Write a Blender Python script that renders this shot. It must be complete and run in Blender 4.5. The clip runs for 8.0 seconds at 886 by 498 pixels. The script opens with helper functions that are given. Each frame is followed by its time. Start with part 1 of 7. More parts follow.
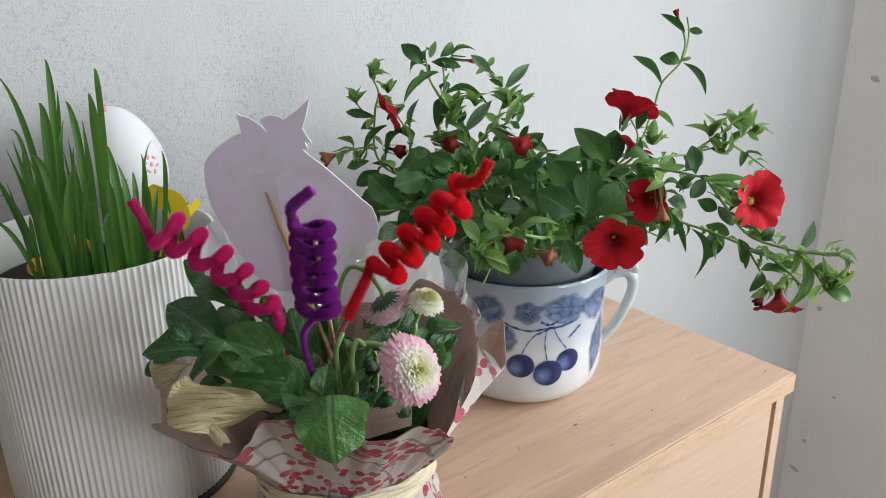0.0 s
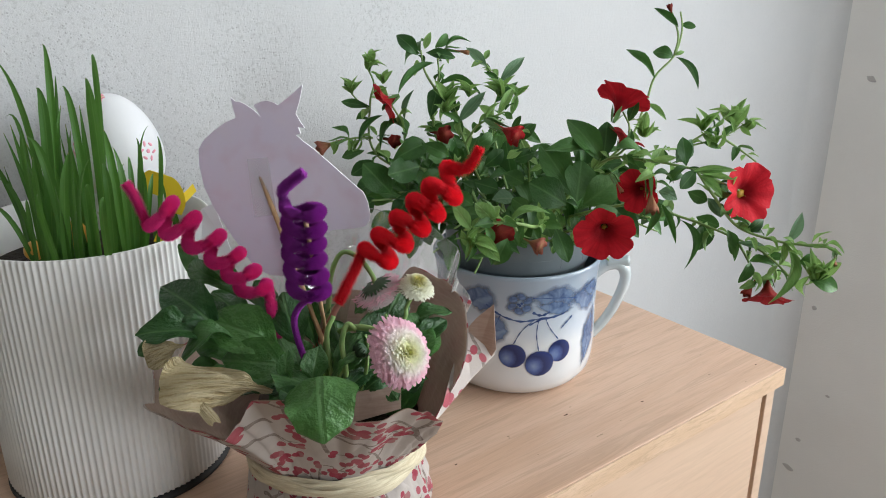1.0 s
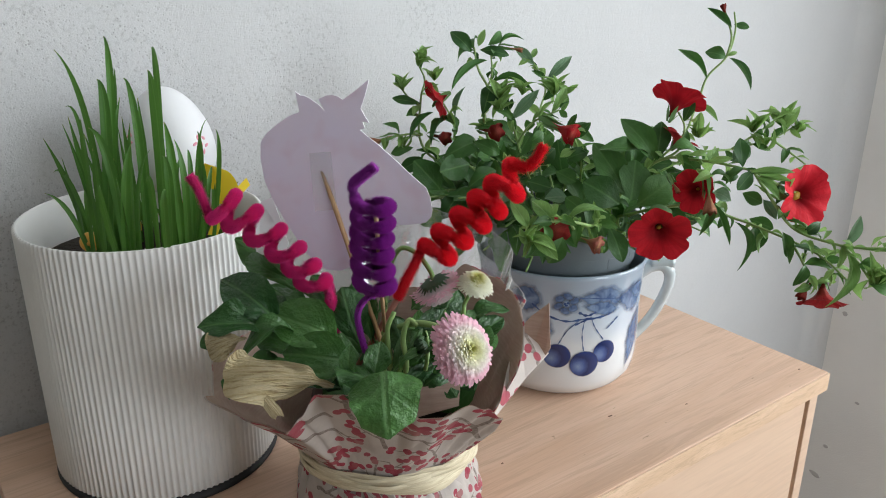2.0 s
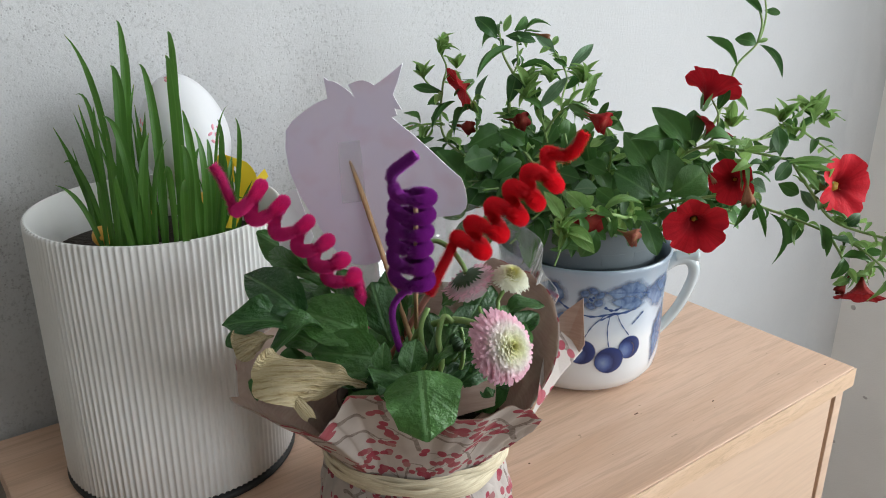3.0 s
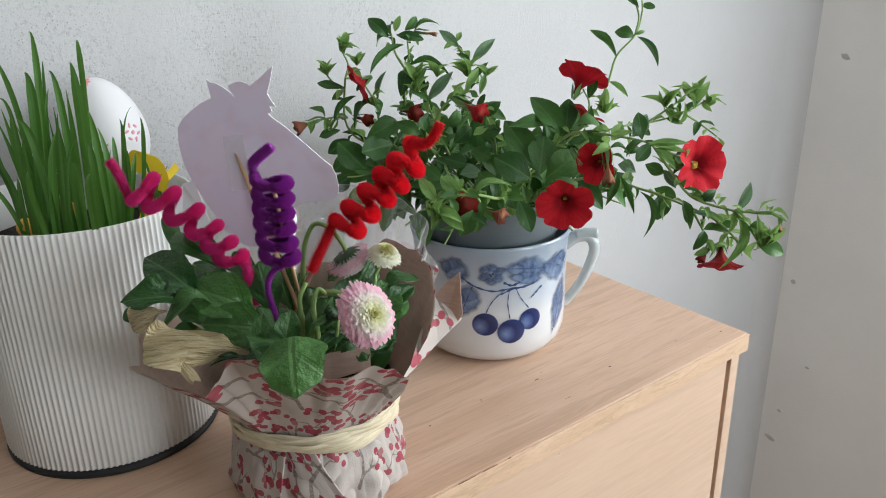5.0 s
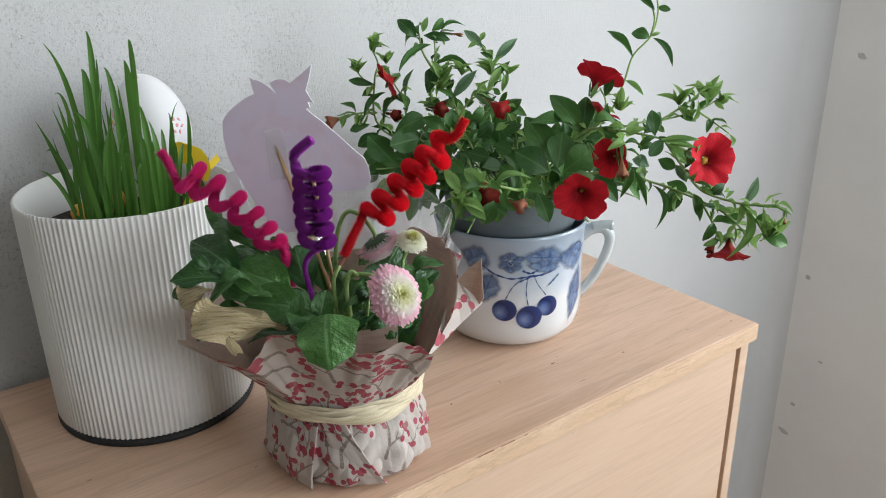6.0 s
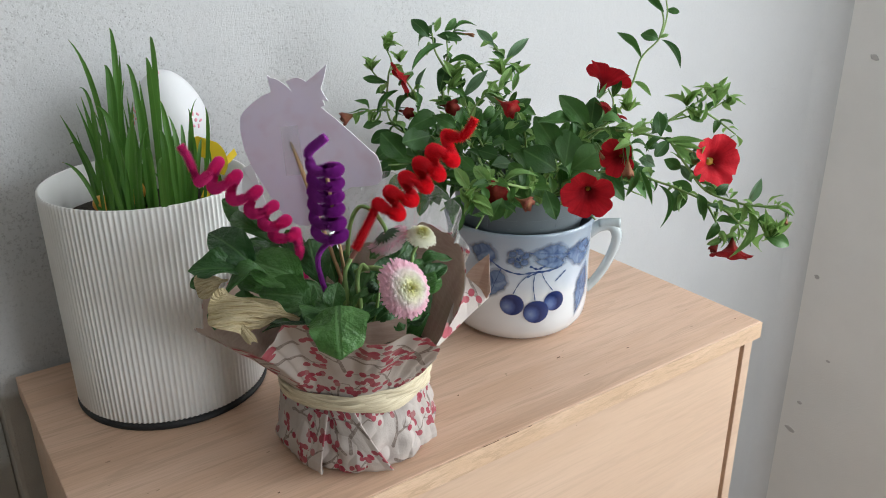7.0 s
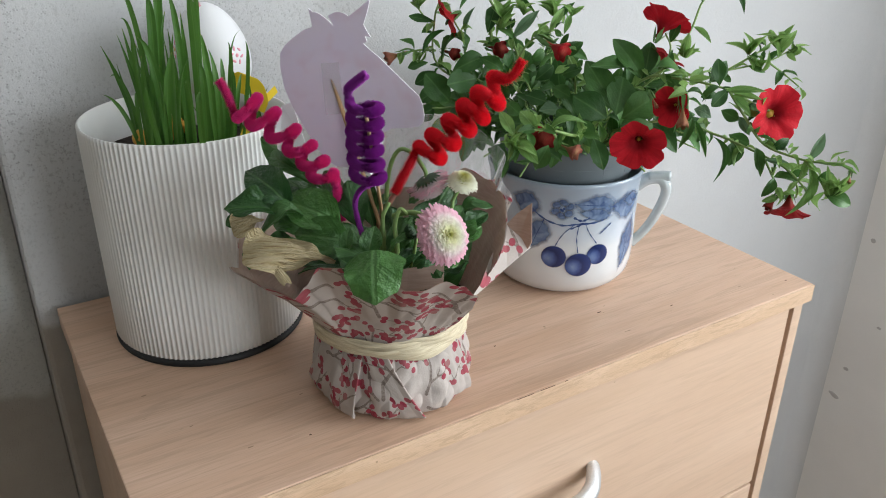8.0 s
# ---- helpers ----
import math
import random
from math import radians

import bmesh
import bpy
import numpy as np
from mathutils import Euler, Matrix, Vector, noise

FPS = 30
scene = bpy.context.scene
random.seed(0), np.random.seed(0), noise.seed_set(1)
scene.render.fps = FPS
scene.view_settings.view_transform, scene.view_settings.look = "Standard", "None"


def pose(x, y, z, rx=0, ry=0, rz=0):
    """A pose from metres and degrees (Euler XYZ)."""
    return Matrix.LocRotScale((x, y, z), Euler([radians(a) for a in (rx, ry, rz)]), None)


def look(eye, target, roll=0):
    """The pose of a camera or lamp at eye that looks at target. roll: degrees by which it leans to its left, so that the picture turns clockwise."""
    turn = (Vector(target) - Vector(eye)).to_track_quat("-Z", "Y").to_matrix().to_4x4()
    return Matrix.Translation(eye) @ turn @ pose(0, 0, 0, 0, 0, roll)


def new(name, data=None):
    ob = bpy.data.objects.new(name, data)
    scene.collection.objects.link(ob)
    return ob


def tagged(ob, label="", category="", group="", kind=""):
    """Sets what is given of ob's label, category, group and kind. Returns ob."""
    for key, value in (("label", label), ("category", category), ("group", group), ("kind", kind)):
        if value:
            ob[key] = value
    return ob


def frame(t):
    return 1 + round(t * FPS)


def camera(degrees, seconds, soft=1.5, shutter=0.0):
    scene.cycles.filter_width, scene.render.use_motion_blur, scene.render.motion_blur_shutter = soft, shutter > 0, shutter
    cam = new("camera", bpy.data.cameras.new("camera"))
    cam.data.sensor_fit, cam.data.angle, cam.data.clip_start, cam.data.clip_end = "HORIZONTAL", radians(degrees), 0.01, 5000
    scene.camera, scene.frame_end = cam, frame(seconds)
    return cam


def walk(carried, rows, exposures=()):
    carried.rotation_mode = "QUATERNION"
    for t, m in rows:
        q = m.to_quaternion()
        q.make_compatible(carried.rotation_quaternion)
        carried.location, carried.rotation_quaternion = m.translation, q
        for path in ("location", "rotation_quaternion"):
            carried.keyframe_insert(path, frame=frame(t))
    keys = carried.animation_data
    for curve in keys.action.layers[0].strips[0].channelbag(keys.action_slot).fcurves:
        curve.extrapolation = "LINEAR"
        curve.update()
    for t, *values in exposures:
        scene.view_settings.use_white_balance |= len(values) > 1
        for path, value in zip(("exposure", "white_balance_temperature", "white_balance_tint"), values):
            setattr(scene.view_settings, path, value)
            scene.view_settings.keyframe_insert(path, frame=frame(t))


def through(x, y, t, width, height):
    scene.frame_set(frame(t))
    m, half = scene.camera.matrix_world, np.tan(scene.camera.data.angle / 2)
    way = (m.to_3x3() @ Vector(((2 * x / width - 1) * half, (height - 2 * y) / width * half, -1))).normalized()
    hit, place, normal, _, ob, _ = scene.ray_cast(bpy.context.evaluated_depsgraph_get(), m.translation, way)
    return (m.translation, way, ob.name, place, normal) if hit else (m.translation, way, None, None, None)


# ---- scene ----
cam = camera(57.3, 8.0, soft=1.0)
PATH = [
    (0, (0.044, 0.039, 1.238), (1.193, 1.521, 0.543), -0.8),
    (0.5, (0.045, 0.03, 1.235), (1.195, 1.512, 0.541), -0.5),
    (1, (0.043, 0.027, 1.231), (1.192, 1.51, 0.537), -0.2),
    (1.5, (0.037, 0.031, 1.232), (1.177, 1.521, 0.54), 0.2),
    (2, (0.017, 0.048, 1.228), (1.142, 1.549, 0.535), 0.4),
    (2.2, (0.009, 0.054, 1.222), (1.134, 1.559, 0.538), 0.5),
    (3.3, (0.007, 0.088, 1.218), (1.160, 1.559, 0.503), 0.5),
    (3.5, (0.017, 0.083, 1.219), (1.178, 1.543, 0.499), 0.6),
    (3.7, (0.030, 0.069, 1.218), (1.202, 1.518, 0.492), 0.7),
    (4, (0.049, 0.037, 1.228), (1.232, 1.482, 0.512), 0.3),
    (4.2, (0.047, 0.021, 1.229), (1.236, 1.465, 0.522), 0.1),
    (5.5, (0.027, -0.038, 1.238), (1.139, 1.451, 0.499), -1.2),
    (6, (0.008, -0.054, 1.244), (1.109, 1.443, 0.506), -0.8),
    (6.5, (-0.002, -0.065, 1.253), (1.083, 1.442, 0.51), -0.5),
    (7, (0.0, -0.071, 1.253), (1.072, 1.44, 0.5), -0.3),
    (7.5, (0.008, -0.061, 1.249), (1.073, 1.449, 0.484), 0.1),
    (8, (0.012, -0.058, 1.243), (0.968, 1.47, 0.376), 0.5),
]
walk(cam, [(t, look(eye, target, roll)) for t, eye, target, roll in PATH])

# ---- light ----
world = bpy.data.worlds.new("world")
scene.world = world
world.use_nodes = True
wn = world.node_tree
sky = wn.nodes.new("ShaderNodeTexSky")
sky.sky_type, sky.sun_disc, sky.sun_elevation, sky.sun_rotation = "NISHITA", False, radians(38), radians(110)
wn.nodes["Background"].inputs["Strength"].default_value = 0.12
wn.links.new(sky.outputs["Color"], wn.nodes["Background"].inputs["Color"])


def daylight(name, eye, target, wide, high, watts):
    lamp = bpy.data.lights.new(name, "AREA")
    lamp.shape, lamp.size, lamp.size_y, lamp.energy = "RECTANGLE", wide, high, watts
    lamp.color = (0.90, 0.96, 1.0)
    new(name, lamp).matrix_world = look(eye, target)


# Overcast daylight in the east opening; south opening and lamp are added, unseen fill.
daylight("window_daylight_east", (1.66, -0.475, 1.375), (0.0, -0.475, 1.375), 1.2, 1.1, 31)
daylight("fill_light_south", (1.05, -2.08, 1.375), (1.05, 0.0, 1.375), 0.86, 1.1, 19)
scene.view_settings.exposure = 0.27


# ---- material kit ----
def mat(name, colour, rough=0.6, metal=0.0):
    m = bpy.data.materials.new(name)
    m.use_nodes = True
    b = m.node_tree.nodes["Principled BSDF"]
    b.inputs["Base Color"].default_value = (*colour, 1)
    b.inputs["Roughness"].default_value, b.inputs["Metallic"].default_value = rough, metal
    return m


def node(m, kind, **sets):
    n = m.node_tree.nodes.new(kind)
    for key, value in sets.items():
        n.inputs[key.replace("_", " ")].default_value = value
    return n


def link(m, a, b):
    m.node_tree.links.new(a, b)


def bsdf(m):
    return m.node_tree.nodes["Principled BSDF"]


def coords(m, space="Object", scale=(1, 1, 1)):
    c = m.node_tree.nodes.new("ShaderNodeTexCoord")
    p = m.node_tree.nodes.new("ShaderNodeMapping")
    p.inputs["Scale"].default_value = scale
    link(m, c.outputs[space], p.inputs["Vector"])
    return p.outputs["Vector"]


def grain(m, vec, scale, detail=4.0, rough=0.55, distortion=0.0):
    n = node(m, "ShaderNodeTexNoise", Scale=scale, Detail=detail, Roughness=rough, Distortion=distortion)
    link(m, vec, n.inputs["Vector"])
    return n.outputs["Fac"]


def ramp(m, fac, stops):
    r = m.node_tree.nodes.new("ShaderNodeValToRGB")
    e = r.color_ramp.elements
    while len(e) < len(stops):
        e.new(0.5)
    for el, (p, c) in zip(e, stops):
        el.position = p
        el.color = (*c, 1) if len(c) == 3 else c
    link(m, fac, r.inputs["Fac"])
    return r.outputs["Color"]


def calc(m, op, a, b=0.0):
    n = m.node_tree.nodes.new("ShaderNodeMath")
    n.operation = op
    for i, v in enumerate((a, b)):
        if isinstance(v, (int, float)):
            n.inputs[i].default_value = v
        else:
            link(m, v, n.inputs[i])
    return n.outputs[0]


def mixed(m, fac, a, b, mode="MIX"):
    n = m.node_tree.nodes.new("ShaderNodeMix")
    n.data_type, n.blend_type = "RGBA", mode
    for s, v in ((0, fac), (6, a), (7, b)):
        if isinstance(v, (int, float)):
            n.inputs[s].default_value = v
        elif isinstance(v, tuple):
            n.inputs[s].default_value = (*v, 1)
        else:
            link(m, v, n.inputs[s])
    return n.outputs[2]


def bump(m, height, strength=0.3, distance=0.002, after=None):
    n = node(m, "ShaderNodeBump", Strength=strength, Distance=distance)
    link(m, height, n.inputs["Height"])
    if after is not None:
        link(m, after, n.inputs["Normal"])
    link(m, n.outputs["Normal"], bsdf(m).inputs["Normal"])
    return n.outputs["Normal"]


def colour(m, out):
    link(m, out, bsdf(m).inputs["Base Color"])


def see_through(m, amount, tint):
    """Adds light that passes through thin leaves, petals and paper."""
    t = m.node_tree
    tr = t.nodes.new("ShaderNodeBsdfTranslucent")
    if isinstance(tint, tuple):
        tr.inputs["Color"].default_value = (*tint, 1)
    else:
        link(m, tint, tr.inputs["Color"])
    mx = t.nodes.new("ShaderNodeMixShader")
    mx.inputs[0].default_value = amount
    link(m, bsdf(m).outputs[0], mx.inputs[1])
    link(m, tr.outputs[0], mx.inputs[2])
    link(m, mx.outputs[0], t.nodes["Material Output"].inputs["Surface"])


def object_random(m):
    return m.node_tree.nodes.new("ShaderNodeObjectInfo").outputs["Random"]


# ---- materials ----
def plaster(name, base, pits=1.0, bare=None):
    m = mat(name, base, 0.88)
    v = coords(m)
    big = grain(m, v, 2.2, 5)
    mid = grain(m, v, 38, 3)
    fine = grain(m, v, 300, 5, 0.7)
    c = mixed(m, ramp(m, big, [(0.35, (0, 0, 0)), (0.7, (1, 1, 1))]), tuple(x * 0.9 for x in base), base)
    c = mixed(m, calc(m, "MULTIPLY", mid, 0.14), c, tuple(x * 0.75 for x in base))
    vor = node(m, "ShaderNodeTexVoronoi", Scale=310.0)
    link(m, v, vor.inputs["Vector"])
    cell = m.node_tree.nodes.new("ShaderNodeSeparateColor")
    link(m, vor.outputs["Color"], cell.inputs[0])
    pit = calc(m, "MULTIPLY", ramp(m, vor.outputs["Distance"], [(0.14, (1, 1, 1)), (0.34, (0, 0, 0))]), calc(m, "GREATER_THAN", cell.outputs[0], 0.38))
    patch = ramp(m, grain(m, v, 7, 4), [(0.36, (0.25, 0.25, 0.25)), (0.62, (1, 1, 1))])
    where = m.node_tree.nodes.new("ShaderNodeSeparateXYZ")
    link(m, v, where.inputs[0])
    patch = calc(m, "MULTIPLY", patch, ramp(m, calc(m, "ADD", where.outputs["X"], calc(m, "MULTIPLY", big, 0.3)), [(0.55, (1, 1, 1)), (0.95, (0.12, 0.12, 0.12))]))
    pit = calc(m, "MULTIPLY", pit, patch)
    spot = ramp(m, grain(m, v, 240, 4, 0.68), [(0.53, (0, 0, 0)), (0.66, (1, 1, 1))])
    c = mixed(m, calc(m, "MULTIPLY", pit, 0.38 * pits), c, (0.19, 0.18, 0.17))
    c = mixed(m, calc(m, "MULTIPLY", calc(m, "MULTIPLY", spot, patch), 0.55 * pits), c, (0.22, 0.22, 0.215))
    # Below the height in bare, brown-grey at the left end, with an uneven edge.
    if bare is not None:
        sep = m.node_tree.nodes.new("ShaderNodeSeparateXYZ")
        link(m, v, sep.inputs[0])
        edge = calc(m, "ADD", sep.outputs["Z"], calc(m, "MULTIPLY", calc(m, "SUBTRACT", grain(m, v, 9, 4), 0.5), 0.09))
        edge = calc(m, "ADD", edge, calc(m, "MULTIPLY", calc(m, "MAXIMUM", calc(m, "SUBTRACT", sep.outputs["X"], 0.3), 0.0), 8.0))
        low = ramp(m, edge, [(bare - 0.006, (1, 1, 1)), (bare + 0.006, (0, 0, 0))])
        low_tone = mixed(m, grain(m, v, 14, 4), (0.30, 0.27, 0.235), (0.43, 0.40, 0.36))
        c = mixed(m, low, c, low_tone)
    colour(m, c)
    h = calc(m, "SUBTRACT", calc(m, "ADD", calc(m, "MULTIPLY", fine, 1.0), calc(m, "MULTIPLY", mid, 0.6)), calc(m, "MULTIPLY", pit, 0.8))
    bump(m, h, 0.55, 0.0013)
    return m


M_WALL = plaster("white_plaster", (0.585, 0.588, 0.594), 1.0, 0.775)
# Same white paint as M_WALL, colour lightened because little light reaches this wall.
M_WALL_LIFTED = plaster("lightened_plaster", (0.83, 0.815, 0.795), 0.25)
# For the unseen west and south walls, dark to hold back bounce light.
M_CEMENT = plaster("unseen_cement", (0.40, 0.40, 0.385), 0.8)
M_PATCHED = plaster("patched_cement", (0.52, 0.52, 0.50), 0.8, 0.66)
M_CEILING = mat("ceiling_paint", (0.8, 0.8, 0.78), 0.9)
M_FLOOR = mat("floor_boards", (0.42, 0.32, 0.23), 0.5)
colour(M_FLOOR, ramp(M_FLOOR, grain(M_FLOOR, coords(M_FLOOR, scale=(1, 9, 1)), 6), [(0.3, (0.36, 0.26, 0.18)), (0.7, (0.50, 0.39, 0.28))]))


def beech(name, light=(0.70, 0.488, 0.362), dark=(0.605, 0.392, 0.268), flecks=0.5, stretch=(1, 9, 9)):
    m = mat(name, light, 0.42)
    v = coords(m, scale=stretch)
    long = grain(m, v, 3.2, 6, 0.6, 0.5)
    fine = grain(m, coords(m, scale=(stretch[0] * 5, stretch[1] * 12, stretch[2] * 12)), 5, 3, 0.6)
    c = mixed(m, ramp(m, long, [(0.32, (0, 0, 0)), (0.68, (1, 1, 1))]), dark, light)
    c = mixed(m, calc(m, "MULTIPLY", ramp(m, fine, [(0.45, (0, 0, 0)), (0.7, (1, 1, 1))]), flecks * 0.75), c, tuple(x * 0.72 for x in dark))
    vein = grain(m, coords(m, scale=(stretch[0], stretch[1] * 1.7, stretch[2] * 1.7)), 4.5, 5, 0.62, 0.9)
    c = mixed(m, calc(m, "MULTIPLY", ramp(m, vein, [(0.52, (0, 0, 0)), (0.6, (1, 1, 1)), (0.66, (0.15, 0.15, 0.15))]), flecks * 1.1), c, tuple(x * 0.78 for x in dark))
    nick = ramp(m, grain(m, coords(m, scale=(0.8, 1.8, 1)), 85, 1, 0.4), [(0.785, (0, 0, 0)), (0.80, (1, 1, 1))])
    c = mixed(m, calc(m, "MULTIPLY", nick, 0.6), c, (0.2, 0.115, 0.06))
    colour(m, c)
    smear = grain(m, coords(m), 9, 4)
    link(m, calc(m, "ADD", calc(m, "MULTIPLY", smear, 0.22), 0.32), bsdf(m).inputs["Roughness"])
    bump(m, fine, 0.08, 0.0006)
    return m


M_BEECH = beech("beech_laminate")
M_BEECH_FRONT = beech("beech_front", (0.66, 0.478, 0.352), (0.60, 0.42, 0.297), 0.25)
M_BEECH_EDGE = beech("beech_edge_band", (0.69, 0.49, 0.345), (0.58, 0.39, 0.25), 0.6, (4, 16, 16))
M_GAP = mat("dark_brown_gap", (0.11, 0.05, 0.025), 0.7)
M_METAL = mat("brushed_nickel", (0.62, 0.63, 0.64), 0.45, 0.9)
colour(M_METAL, ramp(M_METAL, grain(M_METAL, coords(M_METAL, scale=(4, 60, 60)), 30), [(0.3, (0.5, 0.51, 0.52)), (0.7, (0.7, 0.71, 0.72))]))

M_PLASTIC = mat("white_plastic", (0.74, 0.735, 0.715), 0.46)
colour(M_PLASTIC, ramp(M_PLASTIC, grain(M_PLASTIC, coords(M_PLASTIC), 22, 4), [(0.3, (0.79, 0.785, 0.765)), (0.7, (0.85, 0.845, 0.83))]))
M_RUBBER = mat("black_rubber", (0.012, 0.012, 0.013), 0.6)


# ---- mesh kit ----
def link_mesh(name, bm, material, parent=None, label="", smooth=True):
    me = bpy.data.meshes.new(name)
    bm.normal_update()
    bm.to_mesh(me)
    bm.free()
    for m in material if isinstance(material, (list, tuple)) else (material,):
        me.materials.append(m)
    if smooth:
        for p in me.polygons:
            p.use_smooth = True
    ob = new(name, me)
    if parent is not None:
        ob.parent = parent
    return tagged(ob, label=label)


def part(name, bm, material, parent, label="", smooth=True):
    return link_mesh(name, bm, material, parent, label, smooth)


def thing(name, at, label, category, group="", kind=""):
    e = new(name)
    e.empty_display_size = 0.02
    e.location = at
    bpy.context.view_layer.update()
    return tagged(e, label, category, group, kind)


def box(bm, lo, hi, bevel=0.0):
    vs = bmesh.ops.create_cube(bm, size=1)["verts"]
    for v in vs:
        v.co = Vector([l + (c + 0.5) * (h - l) for c, l, h in zip(v.co, lo, hi)])
    if bevel:
        es = list({e for v in vs for e in v.link_edges})
        bmesh.ops.bevel(bm, geom=es, offset=bevel, segments=2, affect="EDGES", profile=0.5)
    return bm


def boxed(lo, hi, bevel=0.0):
    return box(bmesh.new(), lo, hi, bevel)


def lathe(bm, profile, n=64, centre=(0, 0), shape=None, close=False, z0=0.0):
    """Turns (radius, z) pairs round the upright axis. shape(theta, k) scales the radius."""
    rows = []
    for k, (r, z) in enumerate(profile):
        row = []
        for i in range(n):
            a = 2 * math.pi * i / n
            q = r * (shape(a, k) if shape else 1)
            row.append(bm.verts.new((centre[0] + q * math.cos(a), centre[1] + q * math.sin(a), z + z0)))
        rows.append(row)
    for k in range(len(rows) - 1):
        for i in range(n):
            j = (i + 1) % n
            bm.faces.new((rows[k][i], rows[k][j], rows[k + 1][j], rows[k + 1][i]))
    if close:
        bm.faces.new(list(reversed(rows[0])))
        bm.faces.new(rows[-1])
    return rows


def spline(pts, steps=8):
    """Points along a smooth curve through pts."""
    p = [Vector(q) for q in pts]
    if len(p) == 2:
        return [p[0].lerp(p[1], i / steps) for i in range(steps + 1)]
    p = [2 * p[0] - p[1]] + p + [2 * p[-1] - p[-2]]
    out = []
    for a, b, c, d in zip(p, p[1:], p[2:], p[3:]):
        for i in range(steps):
            t = i / steps
            out.append(0.5 * (2 * b + (c - a) * t + (2 * a - 5 * b + 4 * c - d) * t * t + (3 * b - a - 3 * c + d) * t ** 3))
    out.append(p[-2].copy())
    return out


def tube(bm, pts, r0, r1=None, sides=7, cap=True, flat=1.0):
    """A tapered tube along pts."""
    r1 = r0 if r1 is None else r1
    side = None
    rings = []
    for i, p in enumerate(pts):
        d = (pts[min(i + 1, len(pts) - 1)] - pts[max(i - 1, 0)]).normalized()
        if side is None:
            side = d.orthogonal().normalized()
        side = (side - d * side.dot(d)).normalized()
        up = d.cross(side)
        r = r0 + (r1 - r0) * i / max(1, len(pts) - 1)
        rings.append([bm.verts.new(p + (side * math.cos(a) + up * math.sin(a) * flat) * r) for a in (2 * math.pi * k / sides for k in range(sides))])
    for a, b in zip(rings, rings[1:]):
        for k in range(sides):
            bm.faces.new((a[k], a[(k + 1) % sides], b[(k + 1) % sides], b[k]))
    if cap:
        bm.faces.new(list(reversed(rings[0])))
        bm.faces.new(rings[-1])
    return bm


def tubed(pts, r0, r1=None, sides=7, steps=8):
    return tube(bmesh.new(), spline(pts, steps), r0, r1, sides)


# ---- room ----
BACK, RIGHT, EDGE, LEFT, FRONT, HIGH = 0.822, 1.57, 0.043, -2.8, -2.0, 2.2
LOW = -0.32


def setting(name, bm, material, label, category):
    return tagged(link_mesh(name, bm, material, smooth=False), label, category, kind="structure")


setting("floor", boxed((LEFT - 0.2, FRONT - 0.2, LOW - 0.1), (RIGHT + 0.3, BACK + 0.6, LOW)), M_FLOOR, "light brown wooden floor of a small room", "floor")
setting("ceiling", boxed((LEFT - 0.2, FRONT - 0.2, HIGH), (RIGHT + 0.3, BACK + 0.6, HIGH + 0.1)), M_CEILING, "plain white painted ceiling", "ceiling")
setting("wall_north", boxed((EDGE, BACK, LOW), (RIGHT, BACK + 0.24, HIGH), 0.006), M_WALL, "white roughcast plaster wall with dark pits", "wall")
setting("wall_recess", boxed((LEFT, BACK + 0.06, LOW), (EDGE - 0.001, BACK + 0.4, HIGH)), M_PATCHED, "bare grey cement wall set back beside the plaster", "wall")
setting("wall_west", boxed((LEFT - 0.15, FRONT, LOW), (LEFT, BACK + 0.4, HIGH)), M_CEMENT, "unseen side wall, kept dark to cut bounce light", "wall")
WY0, WY1, WZ0, WZ1 = -1.1, 0.15, 0.8, 1.95
bm = bmesh.new()
box(bm, (RIGHT, WY1, LOW), (RIGHT + 0.22, BACK + 0.24, HIGH))
box(bm, (RIGHT, FRONT, LOW), (RIGHT + 0.22, WY0, HIGH))
box(bm, (RIGHT, WY0, LOW), (RIGHT + 0.22, WY1, WZ0))
box(bm, (RIGHT, WY0, WZ1), (RIGHT + 0.22, WY1, HIGH))
setting("wall_east", bm, M_WALL_LIFTED, "plaster wall with small scuffs, lightened against its shade", "wall")
SX0, SX1 = 0.6, 1.5
bm = bmesh.new()
box(bm, (LEFT, FRONT - 0.15, LOW), (SX0, FRONT, HIGH))
box(bm, (SX1, FRONT - 0.15, LOW), (RIGHT, FRONT, HIGH))
box(bm, (SX0, FRONT - 0.15, LOW), (SX1, FRONT, WZ0))
box(bm, (SX0, FRONT - 0.15, WZ1), (SX1, FRONT, HIGH))
setting("wall_south", bm, M_CEMENT, "unseen plain wall with an added opening for fill light", "wall")

# added rounded plaster in the two walls' corner, for its soft unfocused edge
bm = bmesh.new()
arc = [(RIGHT - 0.045 + 0.045 * math.sin(radians(a)), BACK - 0.045 + 0.045 * math.cos(radians(a))) for a in range(0, 91, 6)]
cols = [[bm.verts.new((x + 0.0004, y + 0.0004, z)) for x, y in arc] for z in (LOW, HIGH)]
for i in range(len(arc) - 1):
    bm.faces.new((cols[0][i], cols[0][i + 1], cols[1][i + 1], cols[1][i]))
ends = [bm.verts.new((RIGHT + 0.002, BACK + 0.002, z)) for z in (LOW, HIGH)]
for k in (0, 1):
    for i in range(len(arc) - 1):
        bm.faces.new((bm.verts.new(cols[k][i].co), bm.verts.new(cols[k][i + 1].co), ends[k]))
tagged(link_mesh("corner_cove", bm, M_WALL), "added white plaster cove softening the wall corner", "wall", kind="structure")
M_SCUFF = mat("grey_scuff", (0.47, 0.45, 0.44), 0.9)


